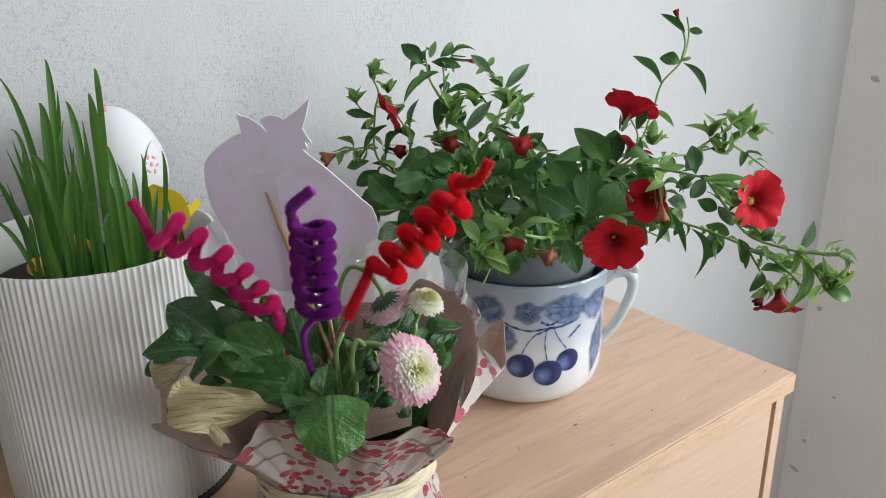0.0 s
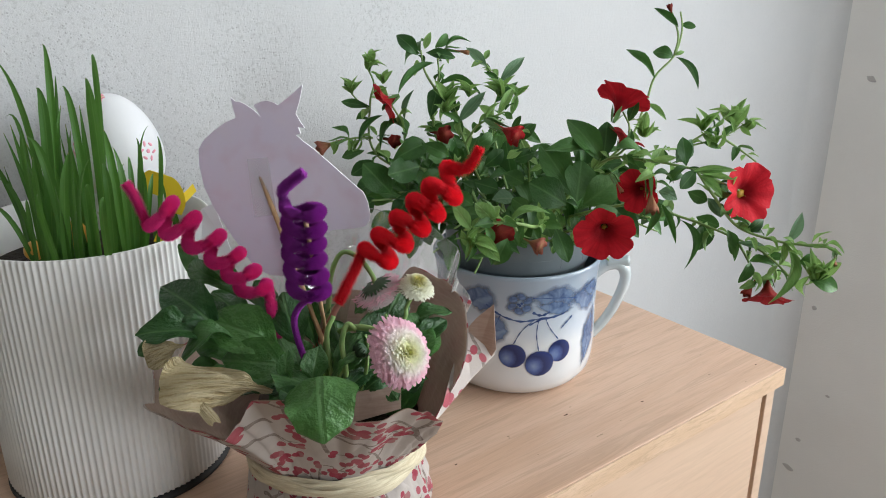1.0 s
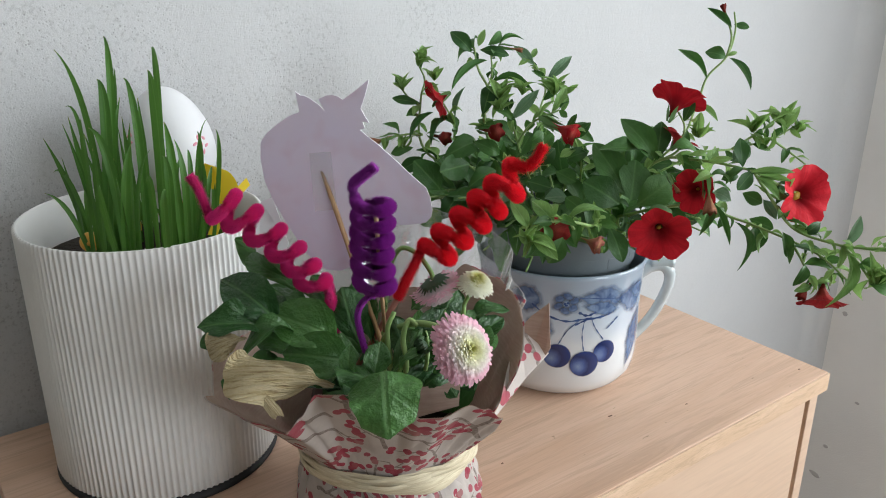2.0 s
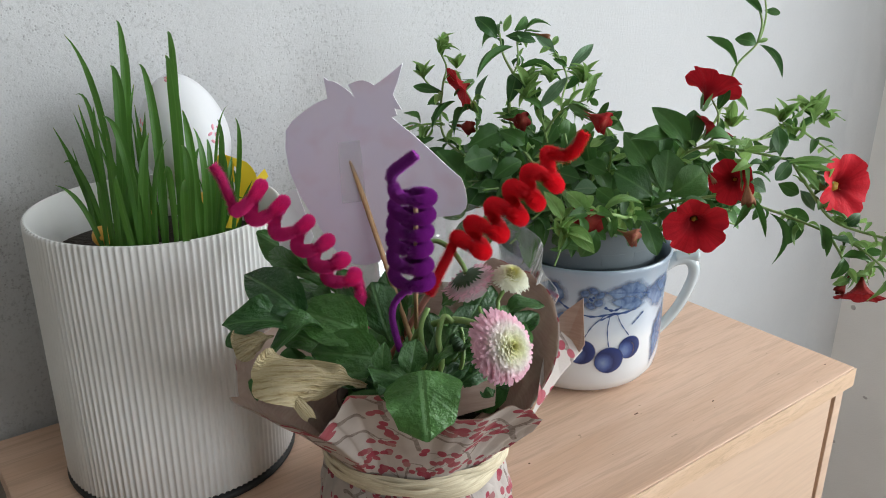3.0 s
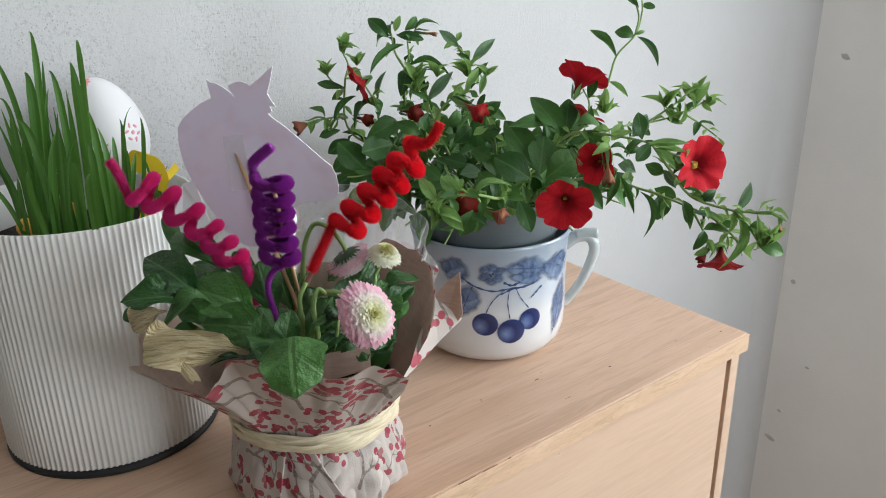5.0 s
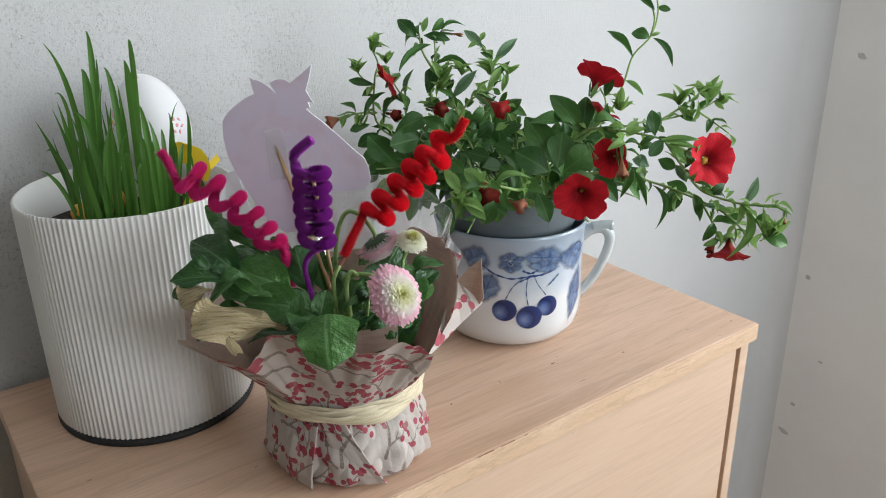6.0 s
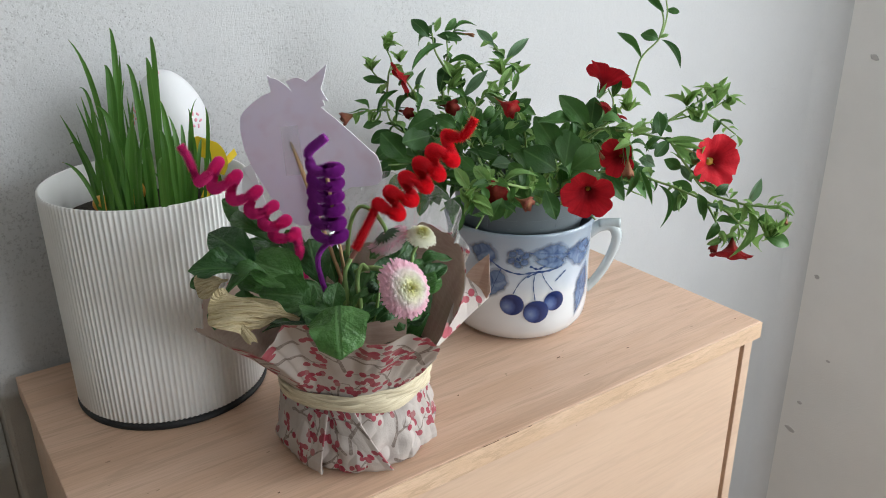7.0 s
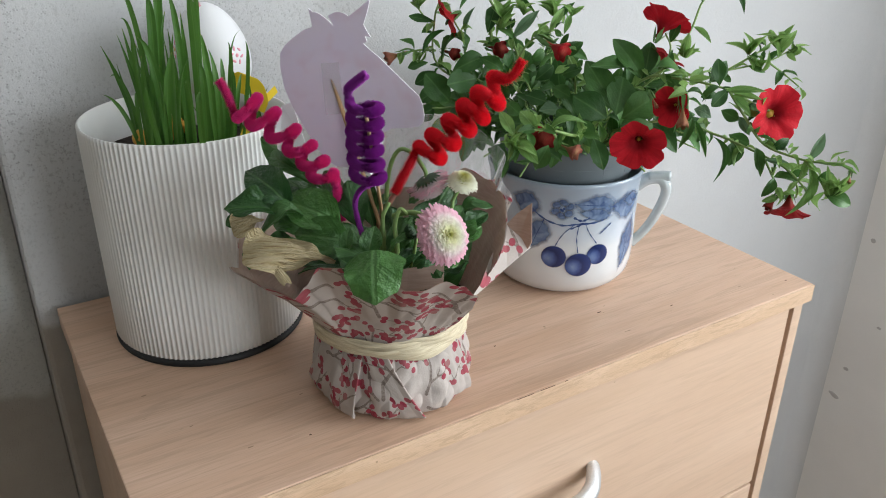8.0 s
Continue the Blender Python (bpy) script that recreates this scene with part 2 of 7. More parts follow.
def scuff(at, wide, high, lean, flat_x):
    """A small dent of missing paint on a wall."""
    bm = bmesh.new()
    bmesh.ops.create_icosphere(bm, subdivisions=2, radius=1)
    for vtx in bm.verts:
        vtx.co *= 1 + 0.35 * noise.noise(vtx.co * 2.3 + Vector(at) * 40)
    size = (0.0004, wide, high) if flat_x else (wide, 0.0004, high)
    bm.transform(Matrix.Translation(at) @ Matrix.Rotation(lean, 4, "X" if flat_x else "Y") @ Matrix.Diagonal((*size, 1)))
    tagged(link_mesh("wall_scuff", bm, M_SCUFF), "small dark scuff on the plaster wall", "wall mark", kind="structure")


for at, wide, high, lean in (((1.57, 0.725, 1.007), 0.009, 0.005, 0.4), ((1.57, 0.757, 0.155), 0.014, 0.006, 0.3), ((1.57, 0.745, 0.232), 0.006, 0.004, 0.0), ((1.57, 0.758, 0.54), 0.006, 0.005, 0.2), ((1.57, 0.70, 0.36), 0.005, 0.003, 0.1)):
    scuff(at, wide, high, lean, True)


# ---- chest of drawers ----
CX0, CX1, CY0, CY1, TOP = 0.062, 0.822, 0.42, 0.812, 0.8


def chest():
    c = thing("chest_of_drawers", ((CX0 + CX1) / 2, (CY0 + CY1) / 2, LOW), "light beech laminate chest of drawers against a plaster wall", "chest of drawers")
    inv = Matrix.Translation(-c.location)

    def put(name, bm, m, parent=c, label=""):
        bm.transform(inv)
        return part(name, bm, m, parent, label, smooth=False)

    put("top_panel", boxed((CX0, CY0 + 0.0012, TOP - 0.022), (CX1, CY1, TOP), 0.0012), M_BEECH)
    put("edge_band", boxed((CX0, CY0 - 0.0008, TOP - 0.0215), (CX1, CY0 + 0.0008, TOP - 0.0006), 0.0003), M_BEECH_EDGE, label="worn speckled front edge strip")
    for x0, x1 in ((0.392, 0.411), (0.419, 0.436), (0.448, 0.452)):
        put("edge_crack", boxed((x0, CY0 - 0.00088, TOP - 0.0006), (x1, CY0 - 0.0005, TOP - 0.0001)), M_GAP, label="dark crack along the worn edge")
    for x0, x1, y0 in ((0.425, 0.427, 0.503), (0.56, 0.565, 0.50), (0.8, 0.8025, 0.443), (0.64, 0.643, 0.47), (0.21, 0.212, 0.47)):
        put("chip", boxed((x0, y0, TOP - 0.0005), (x1, y0 + 0.0012, TOP + 0.0002)), M_GAP)
    for x0, x1 in ((CX0 + 0.004, CX0 + 0.02), (CX1 - 0.02, CX1 - 0.004)):
        put("side_panel", boxed((x0, CY0 + 0.006, LOW), (x1, CY1 - 0.004, TOP - 0.0222), 0.0008), M_BEECH_FRONT)
    put("back_panel", boxed((CX0 + 0.0202, CY1 - 0.012, LOW + 0.03), (CX1 - 0.0202, CY1 - 0.006, TOP - 0.0225)), M_GAP)
    # added dark board; stands for the shade in the gaps between drawers
    put("gap_shade_board", boxed((CX0 + 0.0202, CY0 + 0.03, LOW + 0.03), (CX1 - 0.0202, CY0 + 0.04, TOP - 0.0225)), M_GAP)
    zs = [-0.28, -0.02, 0.245, 0.51, 0.775]
    for z0, z1 in zip(zs, zs[1:]):
        d = put("drawer_front", boxed((CX0 + 0.024, CY0 + 0.006, z0 + 0.004), (CX1 - 0.0285, CY0 + 0.024, z1 - 0.001), 0.001), M_BEECH_FRONT)
        zc, xc = z1 - 0.110, 0.446
        bm = bmesh.new()
        arc = [(xc + 0.058 * s, CY0 + 0.008 - 0.036 * (1 - abs(s) ** 2.6), zc + 0.004 * abs(s)) for s in (-1, -0.97, -0.85, -0.6, -0.3, 0, 0.3, 0.6, 0.85, 0.97, 1)]
        tube(bm, spline(arc, 5), 0.009, 0.009, 20, flat=0.7)
        put("handle", bm, M_METAL, d, "satin metal bow handle")


chest()


# ---- white planter ----
def planter():
    px, py = 0.2006, 0.7069
    p = thing("planter", (px, py, TOP), "white plastic ribbed planter with a black base", "plant pot")
    bm = bmesh.new()
    n = 120 * 8
    rib = lambda a, k: 1 + (0.011 * max(-0.35, math.sin(120 * a)) if k < 6 else 0)
    rb, rt, h = 0.0942, 0.0962, 0.2235
    prof = [(rb - 0.003, 0.0062), (rb, 0.008), (rb + (rt - rb) * 0.4, 0.09), (rb + (rt - rb) * 0.8, 0.18), (rt - 0.0002, h - 0.004), (rt - 0.0004, h - 0.001)]
    inner = [(rt - 0.0012, h), (rt - 0.0024, h - 0.001), (rt - 0.004, h - 0.03), (rb - 0.004, 0.02), (0.004, 0.018)]
    lathe(bm, prof + inner, n, shape=rib)
    part("body", bm, M_PLASTIC, p)
    bm = bmesh.new()
    lathe(bm, [(0.002, 0.0), (0.095, 0.0), (0.096, 0.002), (0.095, 0.006), (0.002, 0.0063)], 72)
    part("base", bm, M_RUBBER, p, "black rubber base ring")


planter()


# ---- leaves, petals and glaze ----
TOWARD, ASIDE, ALOFT = Vector((-0.5425, -0.7535, 0.3715)), Vector((0.811, -0.584, 0.0)), Vector((0.217, 0.301, 0.929))


def leaf_skin(name, deep, light, rib, through=0.22, rough=0.45, veined=0.1, joined=False, relief=0.3, ribbed=0.5, ribs=1.5, gloss=0.3):
    m = mat(name, deep, rough)
    v = coords(m, "UV" if joined else "Object")
    sep = m.node_tree.nodes.new("ShaderNodeSeparateXYZ")
    link(m, v, sep.inputs[0])
    side = calc(m, "ABSOLUTE", sep.outputs["X"])
    c = mixed(m, m.node_tree.nodes.new("ShaderNodeNewGeometry").outputs["Random Per Island"] if joined else object_random(m), deep, light)
    blotch = grain(m, v, 7, 4)
    c = mixed(m, calc(m, "MULTIPLY", blotch, 0.55), c, tuple(x * 0.55 for x in deep))
    wave = m.node_tree.nodes.new("ShaderNodeTexWave")
    wave.inputs["Scale"].default_value, wave.inputs["Distortion"].default_value = ribs, 0.6
    vein = m.node_tree.nodes.new("ShaderNodeCombineXYZ")
    link(m, calc(m, "SUBTRACT", sep.outputs["Y"], calc(m, "MULTIPLY", side, 0.9)), vein.inputs[0])
    link(m, vein.outputs[0], wave.inputs["Vector"])
    thin = ramp(m, wave.outputs["Fac"], [(0.86, (0, 0, 0)), (0.97, (1, 1, 1))])
    c = mixed(m, calc(m, "MULTIPLY", thin, veined), c, rib)
    mid = ramp(m, side, [(0.012, (1, 1, 1)), (0.045, (0, 0, 0))])
    c = mixed(m, calc(m, "MULTIPLY", mid, 0.4), c, rib)
    colour(m, c)
    bump(m, calc(m, "SUBTRACT", blotch, calc(m, "ADD", calc(m, "MULTIPLY", thin, ribbed), calc(m, "MULTIPLY", mid, 3 * ribbed))), relief, 0.05)
    bsdf(m).inputs["Specular IOR Level"].default_value = gloss
    see_through(m, through, mixed(m, 0.5, c, tuple(min(1, x * 1.8) for x in light)))
    return m


def grass_skin():
    """Blades with fine lengthwise lines and a paler rib; the map runs across and along the blade."""
    m = mat("grass_blade", (0.06, 0.17, 0.025), 0.4)
    v = coords(m, "UV")
    sep = m.node_tree.nodes.new("ShaderNodeSeparateXYZ")
    link(m, v, sep.inputs[0])
    c = mixed(m, object_random(m), (0.028, 0.105, 0.016), (0.095, 0.24, 0.035))
    lines = grain(m, coords(m, "UV", (26, 1.2, 1)), 1.6, 2)
    c = mixed(m, calc(m, "MULTIPLY", lines, 0.5), c, (0.13, 0.29, 0.055))
    tone = grain(m, coords(m), 38, 3)
    c = mixed(m, calc(m, "MULTIPLY", tone, 0.45), c, (0.022, 0.085, 0.014))
    rib = ramp(m, calc(m, "ABSOLUTE", sep.outputs["X"]), [(0.02, (1, 1, 1)), (0.07, (0, 0, 0))])
    c = mixed(m, calc(m, "MULTIPLY", rib, 0.35), c, (0.17, 0.34, 0.08))
    dry = ramp(m, calc(m, "ADD", sep.outputs["Y"], calc(m, "MULTIPLY", object_random(m), 0.04)), [(0.975, (0, 0, 0)), (1.0, (1, 1, 1))])
    c = mixed(m, calc(m, "MULTIPLY", dry, 0.6), c, (0.4, 0.32, 0.12))
    colour(m, c)
    bump(m, lines, 0.2, 0.0006)
    see_through(m, 0.32, mixed(m, 0.5, c, (0.16, 0.42, 0.05)))
    return m


M_LEAF = leaf_skin("petunia_leaf", (0.022, 0.078, 0.018), (0.080, 0.205, 0.045), (0.12, 0.24, 0.075), 0.16, 0.44, 0.03, False, 0.12, 0.15)
M_YOUNG = leaf_skin("petunia_young_leaf", (0.11, 0.24, 0.055), (0.22, 0.38, 0.115), (0.34, 0.5, 0.22), 0.3)
M_LEAF_J = leaf_skin("petunia_leaf_small", (0.020, 0.070, 0.015), (0.092, 0.225, 0.048), (0.13, 0.24, 0.075), 0.2, 0.44, 0.03, True, 0.12, 0.15)
M_YOUNG_J = leaf_skin("petunia_young_leaf_small", (0.13, 0.27, 0.06), (0.27, 0.44, 0.13), (0.34, 0.5, 0.22), 0.3, 0.45, 0.1, True)
M_GREY_LEAF = leaf_skin("petunia_leaf_underside", (0.10, 0.19, 0.10), (0.15, 0.26, 0.14), (0.25, 0.36, 0.2), 0.3)
M_DAISY_LEAF = leaf_skin("daisy_leaf", (0.020, 0.078, 0.020), (0.085, 0.225, 0.048), (0.13, 0.26, 0.09), 0.12, 0.38, 0.06, False, 0.26, 0.18, 0.6, 0.5)
M_DRY_LEAF = mat("dry_leaf", (0.6, 0.5, 0.29), 0.8)
v = coords(M_DRY_LEAF)
sep = M_DRY_LEAF.node_tree.nodes.new("ShaderNodeSeparateXYZ")
link(M_DRY_LEAF, v, sep.inputs[0])
fan = M_DRY_LEAF.node_tree.nodes.new("ShaderNodeCombineXYZ")
link(M_DRY_LEAF, calc(M_DRY_LEAF, "DIVIDE", calc(M_DRY_LEAF, "MULTIPLY", sep.outputs["X"], 9.0), calc(M_DRY_LEAF, "ADD", sep.outputs["Y"], 0.12)), fan.inputs[0])
link(M_DRY_LEAF, calc(M_DRY_LEAF, "MULTIPLY", sep.outputs["Y"], 1.6), fan.inputs[1])
streak = grain(M_DRY_LEAF, fan.outputs[0], 1.4, 4, 0.65)
c = ramp(M_DRY_LEAF, streak, [(0.33, (0.22, 0.13, 0.055)), (0.41, (0.52, 0.40, 0.21)), (0.50, (0.70, 0.59, 0.37)), (0.75, (0.78, 0.69, 0.48))])
c = mixed(M_DRY_LEAF, calc(M_DRY_LEAF, "MULTIPLY", grain(M_DRY_LEAF, v, 3.5, 4), 0.5), c, (0.46, 0.34, 0.15))
colour(M_DRY_LEAF, c)
bump(M_DRY_LEAF, streak, 0.7, 0.05)
see_through(M_DRY_LEAF, 0.12, (0.6, 0.48, 0.25))
M_BLADE = grass_skin()
M_STEM = mat("green_stem", (0.2, 0.34, 0.1), 0.55)
colour(M_STEM, ramp(M_STEM, grain(M_STEM, coords(M_STEM), 60), [(0.3, (0.15, 0.28, 0.07)), (0.7, (0.28, 0.4, 0.14))]))
M_SOIL = mat("dark_soil", (0.03, 0.02, 0.013), 0.95)
bump(M_SOIL, grain(M_SOIL, coords(M_SOIL), 160, 4), 1.0, 0.006)
M_CALYX = mat("green_calyx", (0.1, 0.21, 0.055), 0.55)


def petal_skin(name, stops, through=0.25, rough=0.5, veins=True):
    """Colour by distance from the flower's middle, in flower radii."""
    m = mat(name, stops[0][1], rough)
    v = coords(m)
    g = m.node_tree.nodes.new("ShaderNodeVectorMath")
    g.operation = "MULTIPLY"
    g.inputs[1].default_value = (1, 1, 0)
    link(m, v, g.inputs[0])
    ln = m.node_tree.nodes.new("ShaderNodeVectorMath")
    ln.operation = "LENGTH"
    link(m, g.outputs[0], ln.inputs[0])
    c = ramp(m, ln.outputs["Value"], stops)
    n = grain(m, v, 3.5, 5)
    c = mixed(m, calc(m, "MULTIPLY", ramp(m, n, [(0.4, (0, 0, 0)), (0.75, (1, 1, 1))]), 0.35), c, tuple(x * 0.6 for x in stops[-1][1]))
    if veins:
        nm = m.node_tree.nodes.new("ShaderNodeVectorMath")
        nm.operation = "NORMALIZE"
        link(m, g.outputs[0], nm.inputs[0])
        ray = ramp(m, grain(m, nm.outputs[0], 7, 2), [(0.48, (0, 0, 0)), (0.6, (1, 1, 1))])
        c = mixed(m, calc(m, "MULTIPLY", ray, 0.3), c, tuple(x * 0.45 for x in stops[-1][1]))
    colour(m, c)
    bsdf(m).inputs["Specular IOR Level"].default_value = 0.06
    bump(m, n, 0.12, 0.06)
    see_through(m, through, c)
    return m


M_RED = petal_skin("red_petal", [(0.0, (0.16, 0.01, 0.008)), (0.28, (0.22, 0.007, 0.012)), (0.5, (0.50, 0.014, 0.024)), (1.0, (0.61, 0.022, 0.036))], 0.14, 0.6)
M_RED_SIDE = petal_skin("red_petal_outside", [(0.0, (0.35, 0.07, 0.05)), (0.3, (0.42, 0.02, 0.025)), (1.0, (0.46, 0.014, 0.02))])
M_WINE = petal_skin("wine_red_petal", [(0.0, (0.22, 0.05, 0.03)), (0.5, (0.3, 0.02, 0.025)), (1.0, (0.28, 0.015, 0.02))])
M_FADED = petal_skin("faded_petal", [(0.0, (0.32, 0.2, 0.09)), (0.4, (0.4, 0.13, 0.1)), (1.0, (0.44, 0.09, 0.09))])
M_THROAT = mat("yellow_throat", (0.42, 0.24, 0.02), 0.6)

# ---- leaf shapes, built once ----
def leaf_shape(name, material, widest=0.55, arch=0.12, fold=0.18, wavy=0.0, sharp=1.0):
    """A leaf one long in y and one wide in x, arched over its length."""
    bm = bmesh.new()
    rows = []
    for t in (0, 0.06, 0.14, 0.25, 0.38, 0.52, 0.65, 0.77, 0.87, 0.94, 0.98, 1):
        w = 0.5 * (math.sin(math.pi * t ** (math.log(0.5) / math.log(widest)))) ** sharp if 0 < t < 1 else 0.015
        z = arch * 4 * t * (1 - t) - arch * 1.6 * t * t
        row = []
        for s in (-1, -0.5, 0, 0.5, 1):
            lift = fold * w * abs(s) + wavy * math.sin(9 * t + 2 * s) * abs(s) * w
            row.append(bm.verts.new((s * w, t, z + lift)))
        rows.append(row)
    for a, b in zip(rows, rows[1:]):
        for i in range(4):
            bm.faces.new((a[i], a[i + 1], b[i + 1], b[i]))
    me = bpy.data.meshes.new(name)
    bm.to_mesh(me)
    bm.free()
    me.materials.append(material)
    for p in me.polygons:
        p.use_smooth = True
    return me


def soft_leaf(name, material, outline, arch, fold, wavy, crumple, seed=0.0):
    """A large soft leaf from an outline of (length, half width) pairs, waved and crumpled."""
    bm = bmesh.new()
    rows = []
    for k in range(19):
        t = k / 18
        for (t0, w0), (t1, w1) in zip(outline, outline[1:]):
            if t <= t1 + 1e-9:
                q = (t - t0) / (t1 - t0)
                w = w0 + (w1 - w0) * (q * q * (3 - 2 * q) * 0.5 + q * 0.5)
                break
        z = arch * 4 * t * (1 - t) - arch * 1.6 * t * t
        row = []
        for s in (-1, -0.8, -0.55, -0.28, 0, 0.28, 0.55, 0.8, 1):
            e = abs(s)
            nz = noise.noise(Vector((s * 1.3, t * 3.2, seed)))
            fine = noise.noise(Vector((s * 3.5, t * 8, seed + 4)))
            rim = 1 + (0.07 + 1.2 * max(0.0, crumple - 0.06)) * noise.noise(Vector((s, t * 7, seed + 9))) * e
            z2 = z + fold * w * e + wavy * math.sin(8 * t + 2.2 * (1 if s > 0 else -1) + seed) * e * e * w + crumple * (nz + 0.45 * fine) * (0.25 + e)
            row.append(bm.verts.new((s * w * rim + 0.05 * nz * t, t + 0.02 * fine * e, z2)))
        rows.append(row)
    for a, b in zip(rows, rows[1:]):
        for i in range(8):
            bm.faces.new((a[i], a[i + 1], b[i + 1], b[i]))
    me = bpy.data.meshes.new(name)
    bm.to_mesh(me)
    bm.free()
    me.materials.append(material)
    for p in me.polygons:
        p.use_smooth = True
    return me


SPOON_EDGE = [(0, 0.07), (0.12, 0.10), (0.28, 0.26), (0.45, 0.42), (0.62, 0.5), (0.78, 0.46), (0.9, 0.32), (0.97, 0.15), (1, 0.02)]
SHIELD_EDGE = [(0, 0.2), (0.06, 0.37), (0.14, 0.47), (0.24, 0.5), (0.45, 0.455), (0.62, 0.42), (0.76, 0.37), (0.88, 0.21), (0.95, 0.11), (1, 0.02)]
FAN_EDGE = [(0, 0.03), (0.2, 0.08), (0.45, 0.27), (0.7, 0.45), (0.86, 0.5), (0.95, 0.42), (1, 0.30)]
OVAL = [leaf_shape("leaf", M_LEAF, 0.58, a, f, 0.1, 0.72) for a, f in ((0.1, 0.15), (0.2, 0.3), (0.02, 0.1))]
LANCE = [leaf_shape("leaf", M_LEAF, 0.48, a, 0.3, 0, 0.85) for a in (0.06, 0.18)]
YOUNG = [leaf_shape("leaf", M_YOUNG, 0.5, a, 0.3, 0, 0.8) for a in (0.05, 0.18)]
GREY = [leaf_shape("leaf", M_GREY_LEAF, 0.5, a, 0.3) for a in (0.05, 0.18)]
SPOON = [soft_leaf("leaf", M_DAISY_LEAF, SPOON_EDGE, a, f, 0.22, c, q) for a, f, c, q in ((0.12, 0.25, 0.055, 0.0), (0.28, 0.35, 0.06, 2.0), (0.02, 0.2, 0.058, 5.0), (0.15, -0.2, 0.06, 8.0))]
DRY = [soft_leaf("leaf", M_DRY_LEAF, FAN_EDGE, 0.12, -0.2, 0.45, 0.16, 3.0), soft_leaf("leaf", M_DRY_LEAF, FAN_EDGE, 0.3, -0.4, 0.3, 0.14, 6.0)]
BROAD = [soft_leaf("leaf", M_DAISY_LEAF, SHIELD_EDGE, 0.10, -0.34, 0.24, 0.06, 1.0)]
rnd = random.Random(4)


def leaf(parent, base, tip, width, kinds=OVAL, face=None, label=""):
    """One leaf from base to tip, its upper side towards face."""
    b, t = Vector(base), Vector(tip)
    y = t - b
    n = Vector(face) if face else TOWARD * 0.55 + Vector((0, 0, 0.75)) + Vector([rnd.uniform(-0.45, 0.45) for _ in range(3)])
    x = y.cross(n).normalized()
    z = x.cross(y).normalized()
    m = Matrix((x * width, y, z * y.length)).transposed().to_4x4()
    m.translation = b - parent.location
    ob = new("leaf", rnd.choice(kinds))
    ob.parent = parent
    ob.matrix_basis = m
    return tagged(ob, label=label)


CROWD = {}


def crowd_leaf(key, base, tip, width, shape, face=None):
    """One of the many small leaves that are joined into a single mesh."""
    b, t = Vector(base), Vector(tip)
    y = t - b
    n = Vector(face) if face else TOWARD * 0.5 + Vector((0, 0, 0.7)) + Vector([rnd.uniform(-0.6, 0.6) for _ in range(3)])
    x = y.cross(n).normalized()
    z = x.cross(y).normalized()
    verts, faces, maps = CROWD.setdefault(key, ([], [], []))
    k = len(verts)
    for vtx in shape.vertices:
        c = vtx.co
        verts.append(b + x * (c.x * width) + y * c.y + z * (c.z * y.length))
        maps.append((c.x, c.y))
    for f in shape.polygons:
        faces.append([k + i for i in f.vertices])


def crowd_mesh(parent, key, material):
    verts, faces, maps = CROWD[key]
    me = bpy.data.meshes.new("foliage")
    me.from_pydata([q - parent.location for q in verts], [], faces)
    uv = me.uv_layers.new(name="leaf")
    for lp in me.loops:
        uv.data[lp.index].uv = maps[lp.vertex_index]
    me.materials.append(material)
    for f in me.polygons:
        f.use_smooth = True
    ob = tagged(new("foliage", me), "mass of small green leaves", kind="stuff")
    ob.parent = parent


def stem(parent, pts, r0=0.0013, r1=0.0008, material=M_STEM):
    bm = tubed(pts, r0, r1, 6, 6)
    bm.transform(Matrix.Translation(-parent.location))
    return part("stem", bm, material, parent)


# ---- cherry mug ----
M_GLAZE = mat("blue_white_glaze", (0.78, 0.79, 0.79), 0.12)
v = coords(M_GLAZE)
s = M_GLAZE.node_tree.nodes.new("ShaderNodeSeparateXYZ")
link(M_GLAZE, v, s.inputs[0])
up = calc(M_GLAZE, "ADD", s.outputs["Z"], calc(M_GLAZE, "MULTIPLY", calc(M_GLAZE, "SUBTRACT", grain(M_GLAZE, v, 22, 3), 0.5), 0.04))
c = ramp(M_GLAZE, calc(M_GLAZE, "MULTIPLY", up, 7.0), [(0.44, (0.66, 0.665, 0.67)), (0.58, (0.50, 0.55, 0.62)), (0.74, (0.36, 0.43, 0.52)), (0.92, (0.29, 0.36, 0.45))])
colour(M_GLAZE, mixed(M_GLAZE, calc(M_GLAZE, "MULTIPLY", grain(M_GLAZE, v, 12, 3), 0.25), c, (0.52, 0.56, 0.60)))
bsdf(M_GLAZE).inputs["Coat Weight"].default_value = 0.5
M_HANDLE = mat("grey_blue_glaze", (0.46, 0.5, 0.51), 0.14)
colour(M_HANDLE, ramp(M_HANDLE, grain(M_HANDLE, coords(M_HANDLE), 30, 3), [(0.3, (0.40, 0.45, 0.46)), (0.7, (0.54, 0.57, 0.58))]))


def faded_rim(m, start=0.72, rough=0.2):
    """Thins the paint towards the rim of a brushed patch; the map runs from 0 in its middle to 1."""
    sep = m.node_tree.nodes.new("ShaderNodeSeparateXYZ")
    link(m, coords(m, "UV"), sep.inputs[0])
    at = calc(m, "ADD", sep.outputs["X"], calc(m, "MULTIPLY", calc(m, "SUBTRACT", grain(m, coords(m), 180, 3), 0.5), rough))
    link(m, ramp(m, at, [(start, (0.93, 0.93, 0.93)), (1.0, (0, 0, 0))]), bsdf(m).inputs["Alpha"])


def ink(name, deep, pale, scale=60, start=0.72):
    m = mat(name, deep, 0.14)
    colour(m, ramp(m, grain(m, coords(m), scale, 4, 0.6, 0.6), [(0.36, deep), (0.66, pale)]))
    faded_rim(m, start)
    return m


